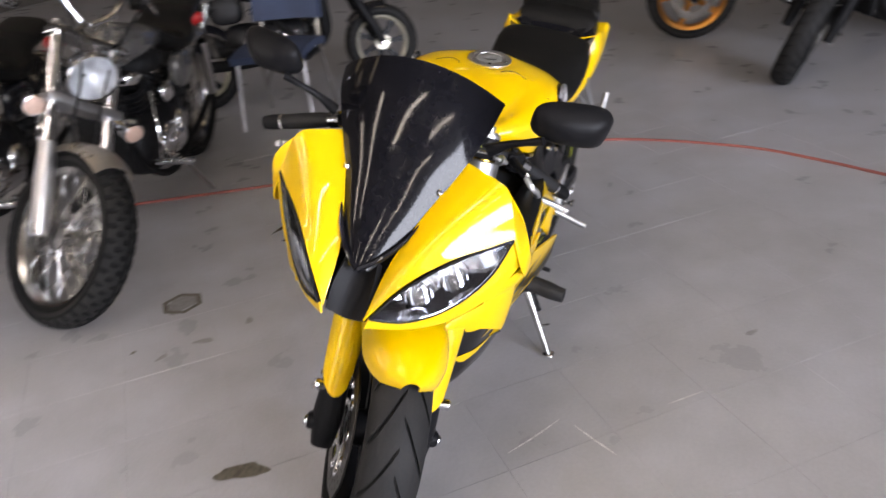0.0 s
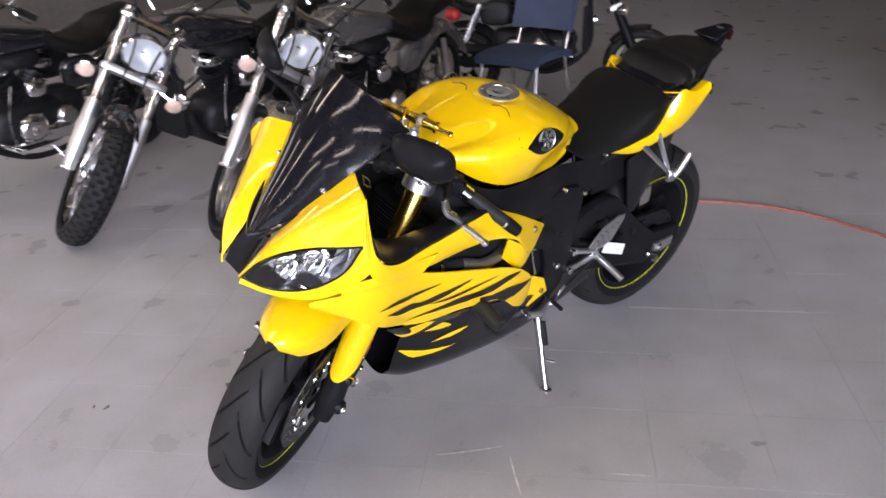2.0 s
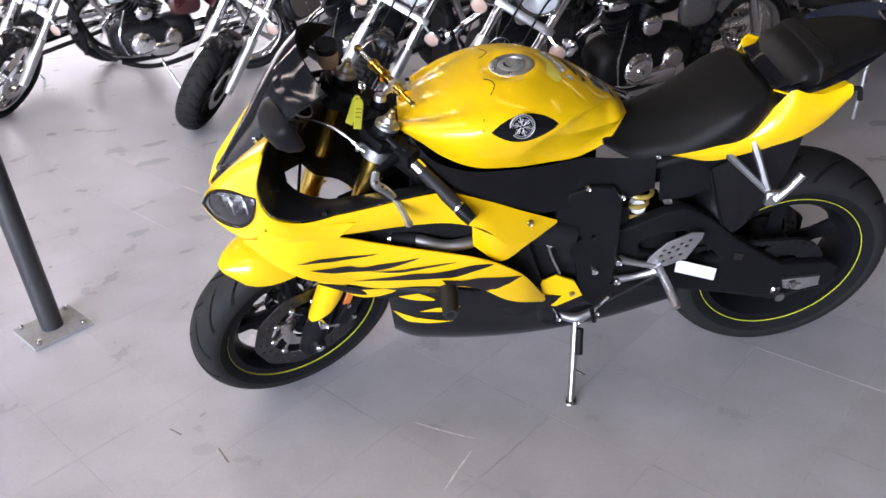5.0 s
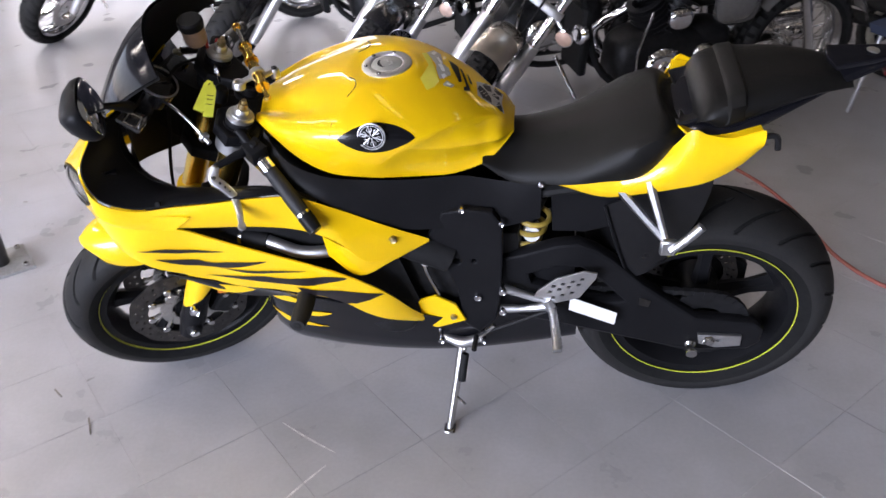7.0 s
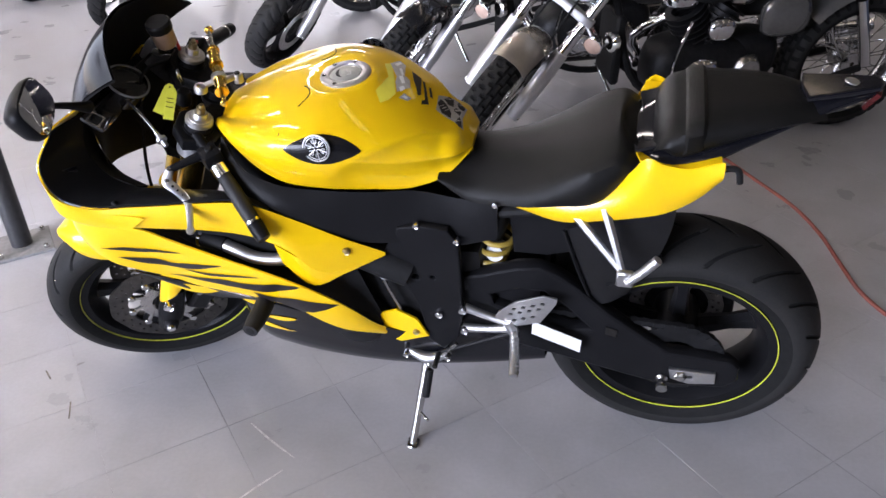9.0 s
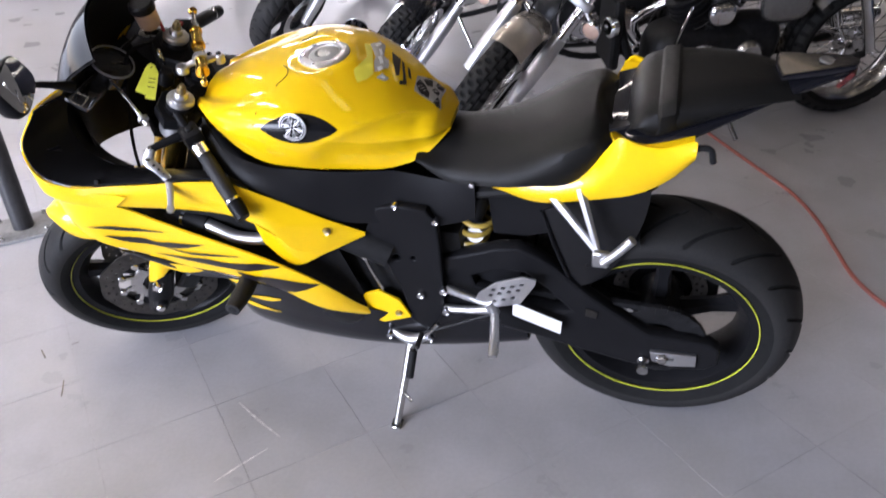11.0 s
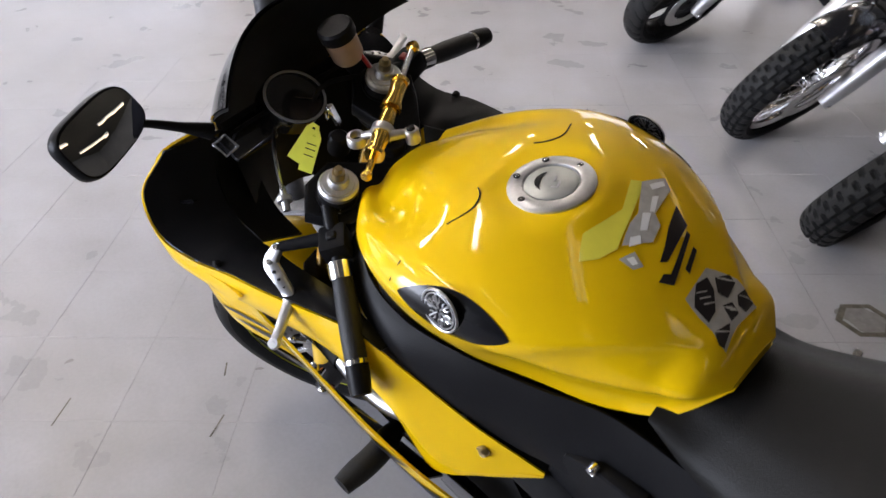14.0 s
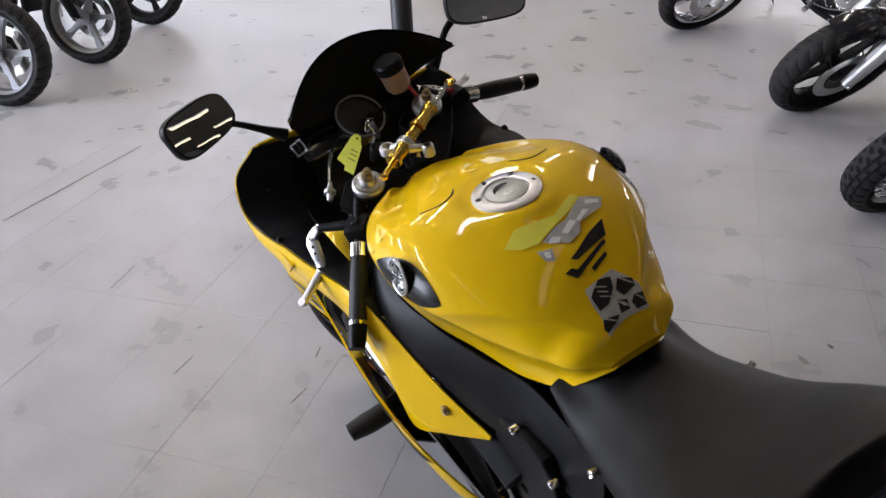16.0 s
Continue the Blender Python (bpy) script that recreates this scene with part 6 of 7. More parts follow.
STAIN = material("oil_stain", (0.13, 0.115, 0.09), 0.45, vary=0.4, scale=30)
FAINT = material("old_scuff", (0.27, 0.262, 0.258), 0.4, vary=0.15, scale=40)
CHALK = material("pale_scratch", (0.62, 0.61, 0.60), 0.6, vary=0.2, scale=60)
blotch("floor_stain", 1.378, -0.382, 0.062, 0.032, 118, STAIN, "dark oil stain", 3)
for k, (x, y, r) in enumerate(((1.025, -1.10, 0.012), (1.76, -0.57, 0.012), (1.79, -0.60, 0.009), (0.90, -0.90, 0.03), (1.02, -0.98, 0.02), (0.75, -0.82, 0.022), (1.72, 0.15, 0.010), (2.1, 0.5, 0.012), (0.4, 0.8, 0.02), (2.6, -0.9, 0.012))):
    blotch("floor_mark", x, y, r, r * 0.55, 40 * k, STAIN if k < 3 else FAINT, "small dark mark", 10 + k)
ring_ = lathe([(0.060, 0.0010), (0.070, 0.0020), (0.080, 0.0010)], (0.718, -1.150, 0.0006), (0, 0, 1), 6)
plug = part("floor_plug", ring_, STAIN, floor, "worn round cover in the floor")
blotch("floor_mark", 0.718, -1.150, 0.062, 0.058, 10, FAINT, "dull patch round the floor cover", 41)
for pts_, w in (([(1.108, 0.266, 0), (1.03, 0.312, 0), (0.942, 0.357, 0)], 0.004), ([(0.955, 0.400, 0), (0.995, 0.465, 0), (1.032, 0.530, 0)], 0.004), ([(0.80, 0.62, 0), (0.72, 0.70, 0)], 0.003)):
    p_ = spline(pts_, 12)
    rows = []
    for k, q in enumerate(p_):
        d = (p_[min(k + 1, 11)] - p_[max(k - 1, 0)]).normalized()
        n_ = Vector((-d.y, d.x, 0)) * w * (0.25 + 0.5 * math.sin(math.pi * k / 11))
        rows.append([q + n_ + Vector((0, 0, 0.0012)), q - n_ + Vector((0, 0, 0.0012))])
    part("floor_scratch", skin(rows), CHALK, floor, "pale scratch")
for pts_ in ([(3.29, 1.04, 0), (3.55, 0.73, 0), (3.83, 0.40, 0)], [(1.80, 0.20, 0), (1.76, 0.23, 0)], [(1.64, 0.30, 0), (1.60, 0.36, 0)], [(2.5, 0.72, 0), (2.62, 0.62, 0)], [(1.9, 0.62, 0), (1.96, 0.55, 0)]):
    p_ = spline(pts_, 10)
    rows = []
    for k, q in enumerate(p_):
        d = (p_[min(k + 1, 9)] - p_[max(k - 1, 0)]).normalized()
        n_ = Vector((-d.y, d.x, 0)) * (0.0045 if pts_[0][0] > 3 else 0.0022)
        rows.append([q + n_ + Vector((0, 0, 0.0012)), q - n_ + Vector((0, 0, 0.0012))])
    part("floor_crack", skin(rows), STAIN, floor, "thin dark crack")


# ---- the other motorcycles: each one's own frame starts at its front tyre's contact, x ahead ----
def laced_wheel(r, w, hub, mat, tread, spokes, centre, parent, prefix, label, lean_turn=None, spoke_mat=None):
    tr = Matrix.Translation(centre) if lean_turn is None else lean_turn @ Matrix.Translation(centre)
    b = tyre(r, w, hub, tread, 304 if tread is knobby_tread else 180, 40 if tread is knobby_tread else 20, 0.7 / 30 if tread is road_tread else 0.0)
    b.transform(tr)
    part(prefix + "_tyre", b, RUBBER, parent, "black tyre").data.materials.append(GROOVE_SHADE)
    b = bmesh.new()
    hw = w * 0.36
    lathe([(hub + 0.004, hw), (hub + 0.010, hw - 0.004), (hub - 0.010, hw * 0.6), (hub - 0.018, 0), (hub - 0.010, -hw * 0.6), (hub + 0.010, -hw + 0.004), (hub + 0.004, -hw), (hub - 0.016, -hw * 0.7), (hub - 0.026, 0), (hub - 0.016, hw * 0.7)], (0, 0, 0), (0, 1, 0), 48, b, True)
    b.transform(tr)
    rim_ob = part(prefix + "_rim", b, mat, parent, label)
    b = lathe([(0.01, 0.06), (0.05, 0.058), (0.052, 0.05), (0.03, 0.045), (0.028, -0.045), (0.052, -0.05), (0.05, -0.058), (0.01, -0.06)], (0, 0, 0), (0, 1, 0), 20)
    b.transform(tr)
    part("hub", b, mat, rim_ob)
    b = bmesh.new()
    if spokes >= 16:
        for k in range(spokes):
            a = 2 * math.pi * k / spokes
            c = a + (0.5 if (k // 2) % 2 else -0.5)
            y = 0.05 if k % 2 else -0.05
            tube([(0.05 * math.cos(c), y, 0.05 * math.sin(c)), ((hub - 0.018) * math.cos(a), y * 0.2, (hub - 0.018) * math.sin(a))], 0.0024, 5, 2, b)
    else:
        for k in range(spokes):
            a = 2 * math.pi * k / spokes
            d, s = Vector((math.cos(a), 0, math.sin(a))), Vector((-math.sin(a), 0, math.cos(a)))
            rows = [[d * q + s * h + Vector((0, v, 0)), d * q + s * h - Vector((0, v, 0)), d * q - s * h - Vector((0, v, 0)), d * q - s * h + Vector((0, v, 0))] for q, h, v in ((0.03, 0.022, 0.022), (hub * 0.6, 0.014, 0.016), (hub - 0.016, 0.024, 0.018))]
            skin(rows, True, True, b)
    b.transform(tr)
    part("spokes", b, spoke_mat or mat, rim_ob)
    return rim_ob


def blob(centre, radii, power=2.6, n=18, bm=None):
    """A rounded block."""
    rows = []
    e = 2 / power
    f = lambda v: math.copysign(abs(v) ** e, v)
    for i in range(n // 2 + 1):
        u = -math.pi / 2 + math.pi * i / (n // 2)
        rows.append([Vector(centre) + Vector((radii[0] * f(math.cos(u)) * f(math.cos(v)), radii[1] * f(math.cos(u)) * f(math.sin(v)), radii[2] * f(math.sin(u)))) for v in [2 * math.pi * k / n for k in range(n)]])
    bm = skin(rows, True, False, bm)
    bmesh.ops.remove_doubles(bm, verts=bm.verts[:], dist=1e-5)
    bmesh.ops.recalc_face_normals(bm, faces=bm.faces[:])
    return bm


def cruiser(name, m, label, tank_mat, fender_mat, wheel_mat=CHROME, tread=None, spokes=36, r=0.325, w=0.12, fork_mat=CHROME, body_mat=ENGINE, base=1.62, rake=40.0, steer=50.0, headlight=True, lean=8.0, group="parked motorcycles", signals=True, high=0.0, bars=True, disc=True, spoke_mat=None, pipe_mat=CHROME):
    """A cruiser with laced or cast wheels, a twin engine and a round headlight."""
    ob = thing(name, m @ pose(0, 0, 0, -lean, 0, 0), label, "motorcycle", group)
    tan = math.tan(radians(rake))
    F = lambda z, y=0.0, a=0.0: Vector((-(z - r) * tan + a, y, z))
    ax = Vector((-math.sin(radians(rake)), 0, math.cos(radians(rake))))
    at = Vector((-0.05, 0, r))
    T = Matrix.Translation(at) @ Matrix.Rotation(radians(steer), 4, ax) @ Matrix.Translation(-at)
    # the turned wheel leans, so the whole front end settles until the tyre meets the floor
    low = min((ob.matrix_world @ T @ Vector(((r - w / 2) * math.cos(a), 0, r + (r - w / 2) * math.sin(a)))).z for a in np.linspace(0, 2 * math.pi, 90)) - w / 2
    T = Matrix.Translation((0, 0, -low)) @ T

    def st(nm, bm, mat, par, lb=""):
        bm.transform(T)
        return part(nm, bm, mat, par, lb)

    hub = r - w * 0.62
    laced_wheel(r, w, hub, wheel_mat, tread or road_tread, spokes, (0, 0, r), ob, "front", "bright wheel rim", T, spoke_mat)
    laced_wheel(r * 0.98, w * 1.25, r * 0.98 - w * 0.66, wheel_mat, tread or road_tread, spokes, (-base, 0, r * 0.98), ob, "rear", "bright wheel rim", None, spoke_mat)
    top = 0.92 + high
    for s in (1, -1):
        y = s * 0.116
        st("fork_tube", tube([F(top, y), F(0.55, y)], 0.0235, 14), fork_mat, ob, "bright fork tube")
        st("fork_leg", tube([F(0.60, y), F(0.585, y), F(r + 0.04, y), F(r - 0.005, y)], [0.029, 0.035, 0.034, 0.027], 14, 16), SILVER if fork_mat is CHROME else fork_mat, ob, "polished fork leg")
        st("axle_nut", bolt((0, s * 0.135, r), (0, s, 0), 0.014, 0.010), CHROME, ob)
    for z, t in ((top - 0.03, 0.03), (0.68 + high, 0.034)):
        b = plate([[(0.035, -0.14), (0.045, -0.10), (0.02, 0), (0.045, 0.10), (0.035, 0.14), (-0.03, 0.14), (-0.06, 0.05), (-0.06, -0.05), (-0.03, -0.14)]], t, 0.006, Matrix.Translation(F(z)) @ Matrix.Rotation(radians(-rake), 4, "Y"))
        st("yoke", b, fork_mat if z > 0.8 else SILVER, ob)
    # front fender
    rows = []
    for k in range(15):
        a = radians(76 + 66 * k / 14)
        rows.append([Vector(((r + 0.022 - 0.045 * abs(s) ** 3) * math.cos(a), (w * 0.62) * s, r + (r + 0.022 - 0.045 * abs(s) ** 3) * math.sin(a))) for s in np.linspace(-1, 1, 11)])
    st("front_fender", thicken(skin(rows), 0.003), fender_mat, ob)
    if disc:
        b = plate([[(0.14 * math.cos(a), 0.14 * math.sin(a)) for a in np.linspace(0, 2 * math.pi, 40, endpoint=False)], (0, 0, 0.09)], 0.005, 0.0006, Matrix.Translation((0, 0.072, r)) @ SIDE)
        st("front_disc", b, STEEL, ob)
        st("caliper", blob(F(r + 0.08, 0.085, -0.10), (0.03, 0.028, 0.06)), MATTE, ob)
    # headlight
    if headlight:
        hl = F(0.80 + high, 0.0, 0.06)
        st("headlight_shell", lathe([(0.0001, -0.11), (0.04, -0.10), (0.075, -0.06), (0.096, 0.0), (0.099, 0.02), (0.093, 0.026), (0.088, 0.018)], hl, (1, 0, -0.08), 30), CHROME if fork_mat is CHROME else GLOSS, ob, "chrome headlight shell")
        st("headlight_reflector", lathe([(0.0001, -0.055), (0.04, -0.042), (0.070, -0.012), (0.088, 0.018)], hl, (1, 0, -0.08), 30), BRIGHTBOWL, ob)
        lens = lathe([(0.0001, 0.034), (0.04, 0.031), (0.07, 0.025), (0.089, 0.018), (0.087, 0.014), (0.04, 0.026), (0.0001, 0.029)], hl, (1, 0, -0.08), 30)
        st("headlight_lens", lens, LENS, ob, "round clear headlight lens")
        st("headlight_bracket", tube([hl + Vector((-0.06, 0.09, -0.02)), hl + Vector((-0.06, -0.09, -0.02))], 0.012, 8), SATIN, ob)
    if signals:
        for s in (1, -1):
            c = F(0.66 + high, s * 0.20, 0.05)
            b = lathe([(0.0001, -0.05), (0.02, -0.045), (0.036, -0.015), (0.040, 0.006), (0.036, 0.008)], c, (1, 0, 0), 18)
            tube([c + Vector((-0.02, 0, 0)), F(0.68 + high, s * 0.10, 0.0)], 0.009, 8, 0, b)
            sg = st("turn_signal", b, CHROME, ob, "chrome turn signal")
            st("signal_lens", lathe([(0.0001, 0.016), (0.02, 0.014), (0.036, 0.006)], c, (1, 0, 0), 18), PALELENS, sg, "pale signal lens")
    if bars:
        for s in (1, -1):
            pts = [F(top + 0.02, s * 0.02, -0.02), F(top + 0.07, s * 0.10, -0.03), F(top + 0.16, s * 0.20, -0.08), F(top + 0.17, s * 0.30, -0.14), F(top + 0.13, s * 0.42, -0.24)]
            st("handlebar", tube(pts, 0.0125, 12, 26), CHROME, ob)
            e = (pts[-1] - pts[-2]).normalized()
            st("grip", tube([pts[-1] - e * 0.11, pts[-1] + e * 0.01], 0.017, 12), GRIP, ob)
            st("lever", tube([pts[-2] + e * 0.03 + Vector((0.03, 0, 0)), pts[-2] + e * 0.08 + Vector((0.06, 0, -0.005)), pts[-1] + Vector((0.05, 0, -0.01))], 0.006, 8), CHROME, ob)
            st("mirror_stem", tube([pts[-2], pts[-2] + Vector((0.02, s * 0.02, 0.09)), pts[-2] + Vector((0.02, s * 0.10, 0.18))], 0.005, 8), CHROME, ob)
            st("mirror", blob(pts[-2] + Vector((0.015, s * 0.13, 0.20)), (0.014, 0.062, 0.036), 2.2), CHROME, ob)
            st("cable", tube([pts[-2], pts[-2] + Vector((0.10, -s * 0.05, 0.0)), F(0.9, s * 0.06, 0.08), F(0.6, s * 0.05, 0.02)], 0.0045, 6), MATTE, ob)
    # body
    tx = -(top - r) * tan - 0.12
    rows = []
    for k in range(20):
        q = k / 19
        x = tx - 0.56 * q
        half = 0.135 * math.sin(math.pi * min(1, 0.16 + 0.62 * (1 - q) + 0.1)) ** 0.7 * (0.55 + 0.45 * (1 - q)) + 0.02
        zc, hh = 0.80 + high - 0.07 * q, 0.105 * (1 - 0.55 * q) * (0.35 + 0.65 * min(1, q * 6))
        rows.append([Vector((x, half * math.copysign(abs(math.cos(a)) ** 0.75, math.cos(a)), zc + hh * math.copysign(abs(math.sin(a)) ** 0.8, math.sin(a)))) for a in np.linspace(0, 2 * math.pi, 24, endpoint=False)])
    tk = part("fuel_tank", skin(rows, True, True), tank_mat, ob, "glossy teardrop fuel tank")
    part("filler_cap", lathe([(0.0001, 0.012), (0.03, 0.010), (0.034, 0.0)], (tx - 0.2, 0, 0.895 + high - 0.02), (0, 0, 1), 18), CHROME, tk)
    rows = []
    for k in range(16):
        q = k / 15
        x = tx - 0.50 - 0.62 * q
        half = 0.11 + 0.055 * math.sin(math.pi * min(1, q * 1.3)) if q < 0.6 else 0.13 - 0.03 * (q - 0.6)
        z = 0.74 + high - 0.07 * math.sin(math.pi * min(1, q * 1.5)) + 0.10 * max(0, q - 0.55)
        rows.append([Vector((x, half * math.copysign(abs(math.cos(a)) ** 0.7, math.cos(a)), z + 0.045 * math.copysign(abs(math.sin(a)) ** 0.8, math.sin(a)))) for a in np.linspace(0, 2 * math.pi, 20, endpoint=False)])
    part("seat", skin(rows, True, True), VINYL, ob, "black seat")
    rows = []
    for k in range(15):
        a = radians(20 + 120 * k / 14)
        rr = r + 0.055
        rows.append([Vector((-base - (rr - 0.05 * abs(s) ** 3) * math.cos(a), (w * 0.85) * s, r + (rr - 0.05 * abs(s) ** 3) * math.sin(a))) for s in np.linspace(-1, 1, 11)])
    part("rear_fender", thicken(skin(rows), 0.003), tank_mat, ob)
    part("tail_lamp", blob((-base - 0.26, 0, 0.70), (0.04, 0.05, 0.035)), RED, ob)
    # engine
    ex = -base * 0.56
    b = blob((ex, 0, 0.36), (0.24, 0.13, 0.14), 3.5, 22)
    blob((ex - 0.22, 0, 0.40), (0.13, 0.11, 0.11), 3.0, 18, b)
    part("crankcase", b, body_mat, ob, "dark engine case")
    for t in (28, -28):
        d = Vector((math.sin(radians(t)), 0, math.cos(radians(t))))
        prof = [(0.058, -0.02)]
        for k in range(9):
            prof += [(0.058, 0.025 * k - 0.004), (0.086, 0.025 * k - 0.003), (0.086, 0.025 * k + 0.003), (0.058, 0.025 * k + 0.004)]
        part("cylinder", lathe(prof, Vector((ex, 0, 0.44)), d, 20), body_mat, ob, "finned cylinder")
        part("rocker_cover", blob(Vector((ex, 0, 0.44)) + d * 0.26, (0.075, 0.075, 0.04), 3), CHROME, ob, "chrome rocker cover")
    for s in (1, -1):
        part("engine_cover", lathe([(0.0001, 0.034), (0.030, 0.034), (0.034, 0.028), (0.056, 0.026), (0.076, 0.016), (0.084, 0.0)], (ex + 0.03, s * 0.13, 0.36), (0, s, 0), 26), CHROME, ob, "round chrome engine cover")
        part("gear_cover", blob((ex - 0.10, s * 0.128, 0.315), (0.10, 0.030, 0.048), 3.0), CHROME, ob, "long chrome gear cover")
        part("air_cover", blob((ex - 0.02, s * 0.125, 0.57), (0.060, 0.030, 0.050), 2.4), CHROME, ob, "chrome air cleaner cover")
        for dx, dz in ((0.10, 0.07), (0.10, -0.06), (-0.05, 0.09), (-0.19, 0.02), (-0.02, -0.09)):
            part("engine_bolt", bolt((ex + 0.03 + dx * 0.8, s * 0.146, 0.36 + dz * 0.8), (0, s, 0), 0.008, 0.006), STEEL, ob)
        part("oil_line", tube([(ex + 0.14, s * 0.12, 0.30), (ex + 0.17, s * 0.14, 0.42), (ex + 0.10, s * 0.10, 0.60)], 0.006, 8), CHROME, ob)
        part("small_cover", lathe([(0.0001, 0.03), (0.045, 0.028), (0.06, 0.014), (0.065, 0.0)], (ex - 0.18, s * 0.12, 0.38), (0, s, 0), 20), STEEL, ob)
        part("engine_bolt", bolt((ex + 0.03, s * 0.162, 0.36), (0, s, 0), 0.012, 0.006), STEEL, ob)
        part("footpeg", tube([(ex + 0.22, s * 0.12, 0.32), (ex + 0.22, s * 0.30, 0.33)], 0.015, 10), CHROME, ob, "chrome footpeg")
        part("side_cover", blob((ex - 0.30, s * 0.115, 0.60), (0.11, 0.035, 0.085), 3.0), tank_mat if s > 0 else body_mat, ob)
        part("rear_shock", tube([(-base, s * 0.135, 0.36), (-base + 0.12, s * 0.14, 0.66)], 0.024, 10), CHROME, ob)
        part("frame_tube", tube([(tx + 0.06, s * 0.05, 0.70), (ex + 0.30, s * 0.10, 0.34), (ex + 0.1, s * 0.12, 0.22), (-base + 0.30, s * 0.12, 0.26), (-base, s * 0.11, r)], 0.017, 8, 24), MATTE, ob)
    for k in range(2):
        b = tube([(ex + 0.10 - 0.16 * k, -0.09, 0.56), (ex + 0.24 - 0.2 * k, -0.15, 0.44), (ex + 0.10, -0.17, 0.28 + 0.07 * k), (-base * 0.7, -0.18, 0.27 + 0.08 * k), (-base - 0.22, -0.18, 0.30 + 0.09 * k)], [0.02, 0.02, 0.022, 0.034, 0.036, 0.034], 12, 26)
        part("exhaust_pipe", b, pipe_mat, ob, "exhaust pipe")
    part("air_box", blob((ex, 0.0, 0.66 + high), (0.12, 0.12, 0.05), 3), MATTE, ob)
    part("radiator", box((tx + 0.02, -0.10, 0.34), (tx + 0.06, 0.10, 0.64), 0.01, 1), MATTE, ob)
    part("horn", lathe([(0.0001, 0.02), (0.03, 0.022), (0.042, 0.012), (0.04, -0.01)], (tx + 0.08, 0.12, 0.55), (1, 0.3, 0), 16), CHROME, ob)
    part("side_stand", tube([(ex - 0.06, 0.13, 0.24), (ex - 0.10, 0.20, 0.14), (ex - 0.14, 0.26, 0.045)], [0.012, 0.010, 0.011], 10, 10), STEEL, ob, "side stand, down")
    part("shift_linkage", tube([(ex + 0.25, 0.15, 0.33), (ex + 0.10, 0.16, 0.30), (ex - 0.05, 0.15, 0.32)], 0.006, 8), CHROME, ob)
    return ob


BLACKPAINT = material("black_motorcycle_paint", (0.010, 0.010, 0.012), 0.15, coat=1.0, vary=0.2, rough_vary=0.04)
DARKRED = material("maroon_motorcycle_paint", (0.05, 0.010, 0.012), 0.15, coat=1.0, vary=0.2)
GREYPAINT = material("grey_motorcycle_paint", (0.16, 0.155, 0.15), 0.25, metal=0.6, coat=0.8, vary=0.1)
COPPER = material("gold_cast_wheel", (0.62, 0.27, 0.06), 0.35, metal=0.9, vary=0.1)
CREAM = material("pale_cast_wheel", (0.55, 0.52, 0.42), 0.4, metal=0.5, vary=0.08)
PALEWHEEL = material("silver_cast_wheel", (0.22, 0.22, 0.23), 0.35, metal=0.7, vary=0.06)

CRUISE = dict(rake=35.0, steer=57.0, high=0.05, base=1.66)
cruiser("cruiser_motorcycle", pose(0.857, -1.56, 0, 0, 0, 24), "black cruiser with a champagne front fender and laced wheel", GREYPAINT, BEIGE, STEEL, knobby_tread, 36, 0.33, 0.125, **CRUISE)
cruiser("cruiser_motorcycle", pose(1.405, -2.040, 0, 0, 0, 24), "black cruiser with chrome fork and laced wheels", BLACKPAINT, BLACKPAINT, CHROME, knobby_tread, 36, 0.33, 0.125, **CRUISE)
cruiser("cruiser_motorcycle", pose(2.315, -2.66, 0, 0, 0, 24), "black cruiser with cast wheels and chrome headlight", BLACKPAINT, BLACKPAINT, SATIN, road_tread, 5, 0.31, 0.13, **CRUISE)
cruiser("cruiser_motorcycle", pose(3.82, -3.31, 0, 0, 0, 24), "black cruiser with chrome cast wheels", DARKRED, BLACKPAINT, CHROME, road_tread, 5, 0.32, 0.13, **CRUISE)
cruiser("cruiser_motorcycle", pose(5.1, -4.0, 0, 0, 0, 24), "black cruiser with laced wheels", BLACKPAINT, BLACKPAINT, CHROME, road_tread, 36, 0.32, 0.12, **CRUISE)
cruiser("small_motorcycle", pose(-2.14, -1.76, 0, 0, 0, 130), "small black motorcycle with pale cast wheels", BLACKPAINT, BLACKPAINT, CREAM, road_tread, 7, 0.25, 0.12, fork_mat=SATIN, pipe_mat=MATTE, steer=0.0, spoke_mat=SATIN, base=1.2, rake=25, high=-0.05, disc=False)
cruiser("standard_motorcycle", pose(-3.21, 0.11, 0, 0, 0, -75), "dark motorcycle with gold cast wheels", BLACKPAINT, BLACKPAINT, COPPER, road_tread, 5, 0.30, 0.12, fork_mat=SATIN, pipe_mat=MATTE, steer=0.0, base=1.4, rake=25)
cruiser("standard_motorcycle", pose(-2.20, 0.81, 0, 0, 0, -48), "black motorcycle with black fork and wheels", BLACKPAINT, BLACKPAINT, SATIN, road_tread, 5, 0.30, 0.12, fork_mat=SATIN, pipe_mat=MATTE, steer=40.0, base=1.4, rake=25)
cruiser("standard_motorcycle", pose(4.90, 0.95, 0, 0, 0, 234), "black motorcycle with silver wheels and a red rim line", BLACKPAINT, BLACKPAINT, PALEWHEEL, road_tread, 5, 0.30, 0.12, fork_mat=SATIN, pipe_mat=MATTE, steer=0.0, base=1.4, rake=25)
cruiser("standard_motorcycle", pose(5.54, 0.42, 0, 0, 0, 234), "black motorcycle with silver cast wheels", BLACKPAINT, BLACKPAINT, PALEWHEEL, road_tread, 5, 0.30, 0.12, fork_mat=SATIN, pipe_mat=MATTE, steer=0.0, base=1.4, rake=25)
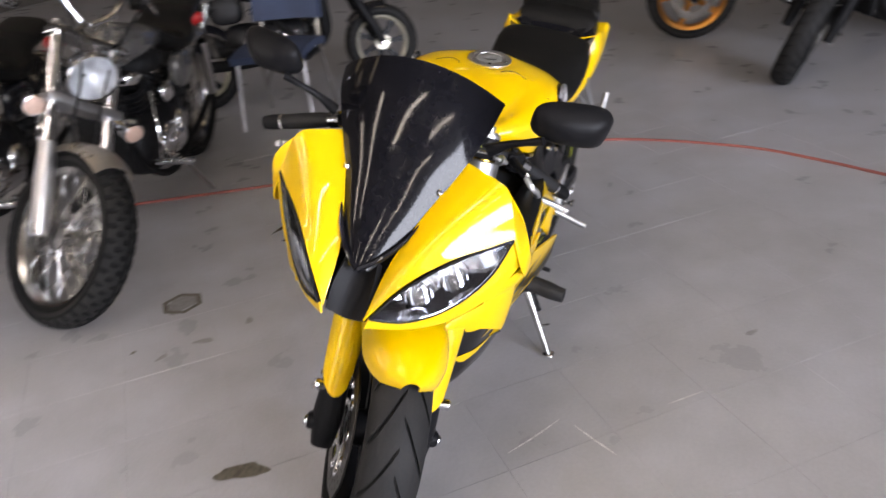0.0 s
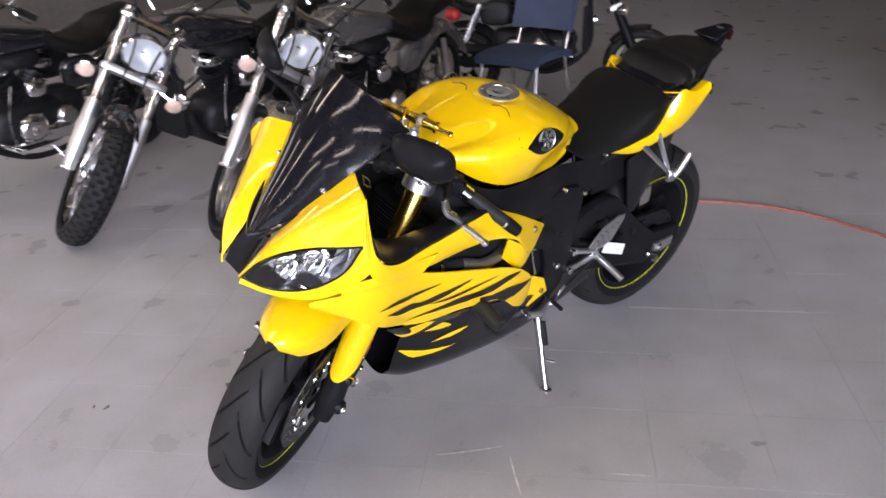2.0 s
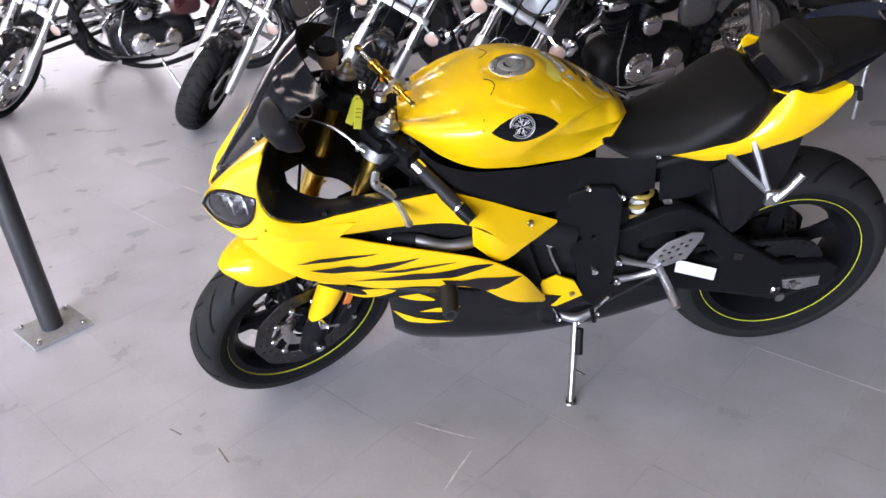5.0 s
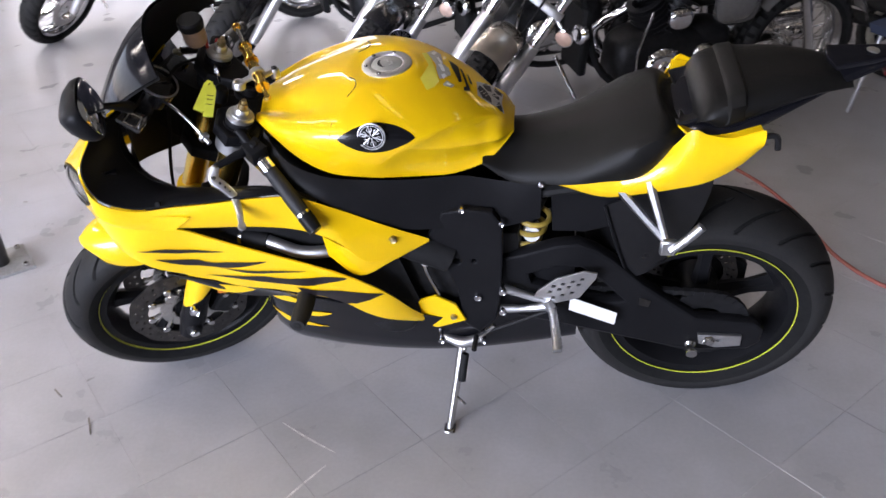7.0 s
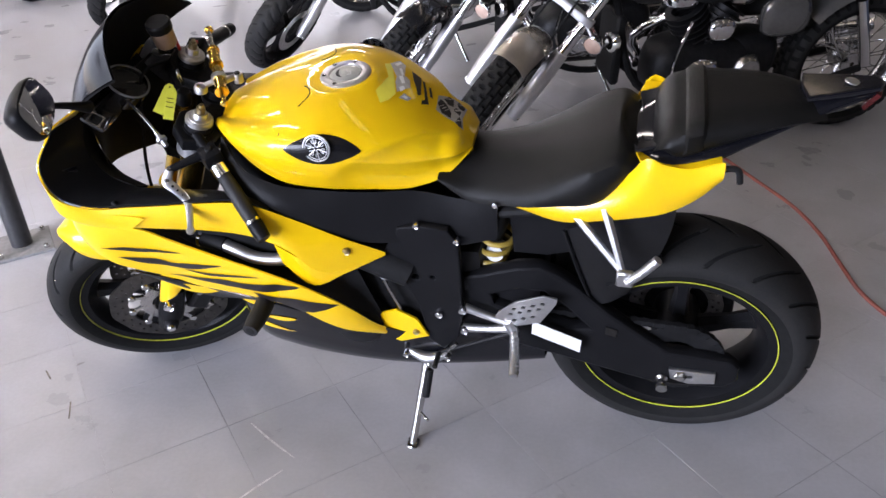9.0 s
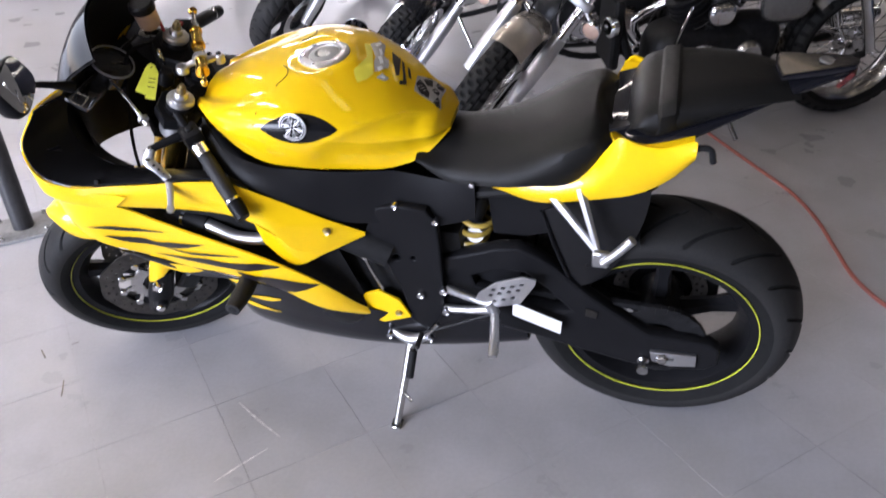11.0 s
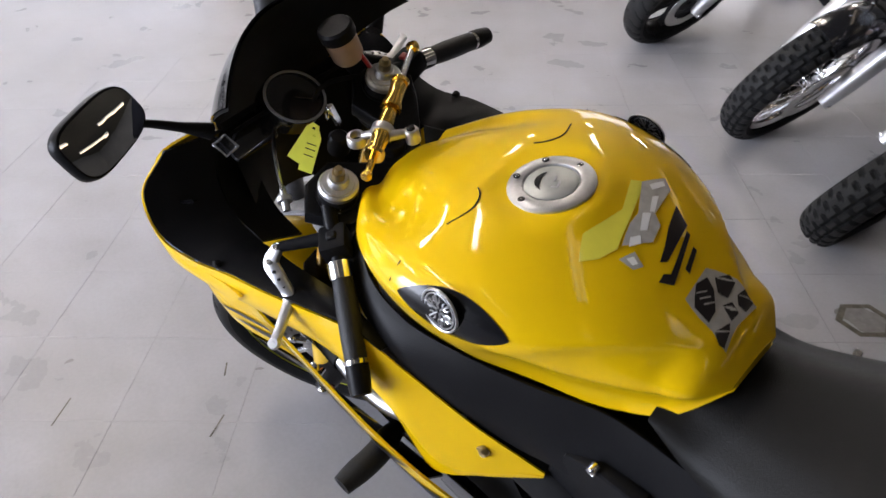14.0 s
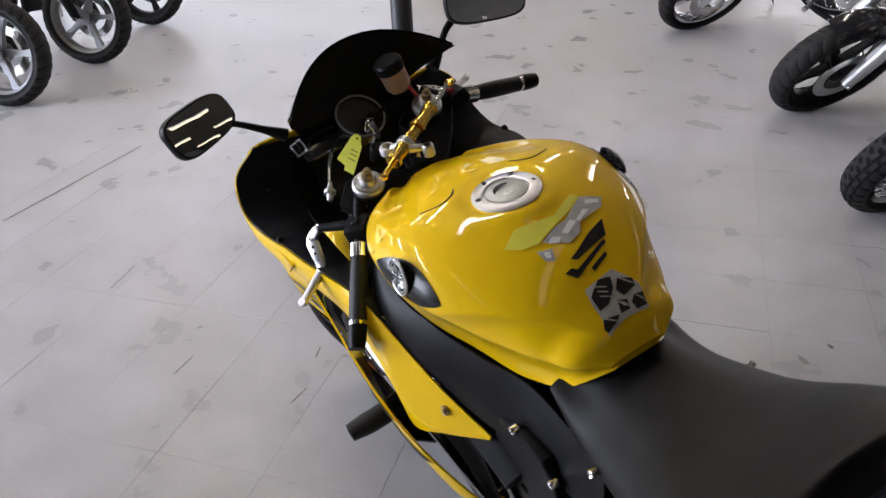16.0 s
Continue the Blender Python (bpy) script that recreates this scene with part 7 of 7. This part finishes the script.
cruiser("standard_motorcycle", pose(6.43, -0.10, 0, 0, 0, 234), "black motorcycle with dark wheels", BLACKPAINT, BLACKPAINT, SATIN, road_tread, 5, 0.30, 0.12, fork_mat=SATIN, pipe_mat=MATTE, steer=0.0, base=1.4, rake=25)

# blue chair
chair = thing("blue_chair", pose(-1.28, -1.98, 0, 0, 0, 14), "dark blue padded chair with thin metal legs", "chair")
rows = [[Vector((x, y, 0.45 + 0.03 * math.cos(x * 5) * math.cos(y * 5) - 0.02 * (x / 0.23) ** 4)) for y in np.linspace(-0.22, 0.22, 9)] for x in np.linspace(-0.22, 0.23, 9)]
part("seat", thicken(skin(rows), 0.045), CHAIRBLUE, chair, "blue padded seat")
rows = [[Vector((-0.22 - 0.10 * q - 0.03 * (1 - (y / 0.22) ** 2), y, 0.55 + 0.36 * q)) for y in np.linspace(-0.22, 0.22, 9)] for q in np.linspace(0, 1, 7)]
part("backrest", thicken(skin(rows), 0.04), CHAIRBLUE, chair, "blue padded backrest")
for s in (1, -1):
    for x in (0.2, -0.2):
        part("leg", tube([(x * 0.8, s * 0.2, 0.43), (x * 1.15, s * 0.22, 0.0)], 0.011, 10), SILVER if x > 0 else STEEL, chair, "thin metal leg")
    part("back_post", tube([(-0.2, s * 0.18, 0.43), (-0.27, s * 0.18, 0.62)], 0.011, 10), STEEL, chair)


# ---- floor tiles, 12 inches, laid at 45 degrees ----
STEP, GAP = 0.3055, 0.0006
PHASE_U, PHASE_V = 0.1116, 0.2985
R2 = math.sqrt(0.5)


def tile_mesh():
    h = STEP / 2 - GAP / 2
    bm = bmesh.new()
    lo = [bm.verts.new((sx * h, sy * h, -0.0035)) for sx, sy in ((-1, -1), (1, -1), (1, 1), (-1, 1))]
    hi = [bm.verts.new((sx * (h - 0.0003), sy * (h - 0.0003), 0.0)) for sx, sy in ((-1, -1), (1, -1), (1, 1), (-1, 1))]
    bm.faces.new(hi)
    for k in range(4):
        bm.faces.new((lo[k], lo[(k + 1) % 4], hi[(k + 1) % 4], hi[k]))
    me = bpy.data.meshes.new("tile")
    bm.to_mesh(me)
    bm.free()
    me.materials.append(FLOOR)
    return me


TILE = tile_mesh()
rest_v, rest_f = [], []
cells = []
for i in range(-50, 60):
    for j in range(-60, 60):
        u, v = PHASE_U + STEP * (i + 0.5), PHASE_V + STEP * (j + 0.5)
        x, y = (u - v) * R2, (u + v) * R2
        if X0 + 0.05 < x < X1 - 0.05 and Y0 + 0.05 < y < Y1 - 0.05:
            cells.append(((x - 1.2) ** 2 + (y - 0.0) ** 2, x, y))
cells.sort()
turn = Matrix.Rotation(radians(45), 4, "Z")
rng = random.Random(5)
for n, (_, x, y) in enumerate(cells):
    if n < 300:
        ob = new("tile", TILE)
        ob.parent = floor
        ob.matrix_basis = Matrix.Translation((x, y, rng.uniform(-0.0003, 0.0003))) @ turn
    else:
        k = len(rest_v)
        h = STEP / 2 - GAP / 2
        for sx, sy in ((-1, -1), (1, -1), (1, 1), (-1, 1)):
            rest_v.append((x + (sx - sy) * h * R2, y + (sx + sy) * h * R2, 0.0))
        rest_f.append((k, k + 1, k + 2, k + 3))
me = bpy.data.meshes.new("outer_tiles")
me.from_pydata(rest_v, [], rest_f)
me.materials.append(FLOOR)
outer = tagged(new("outer_tiles", me), label="the tiles farther off", kind="stuff")
outer.parent = floor
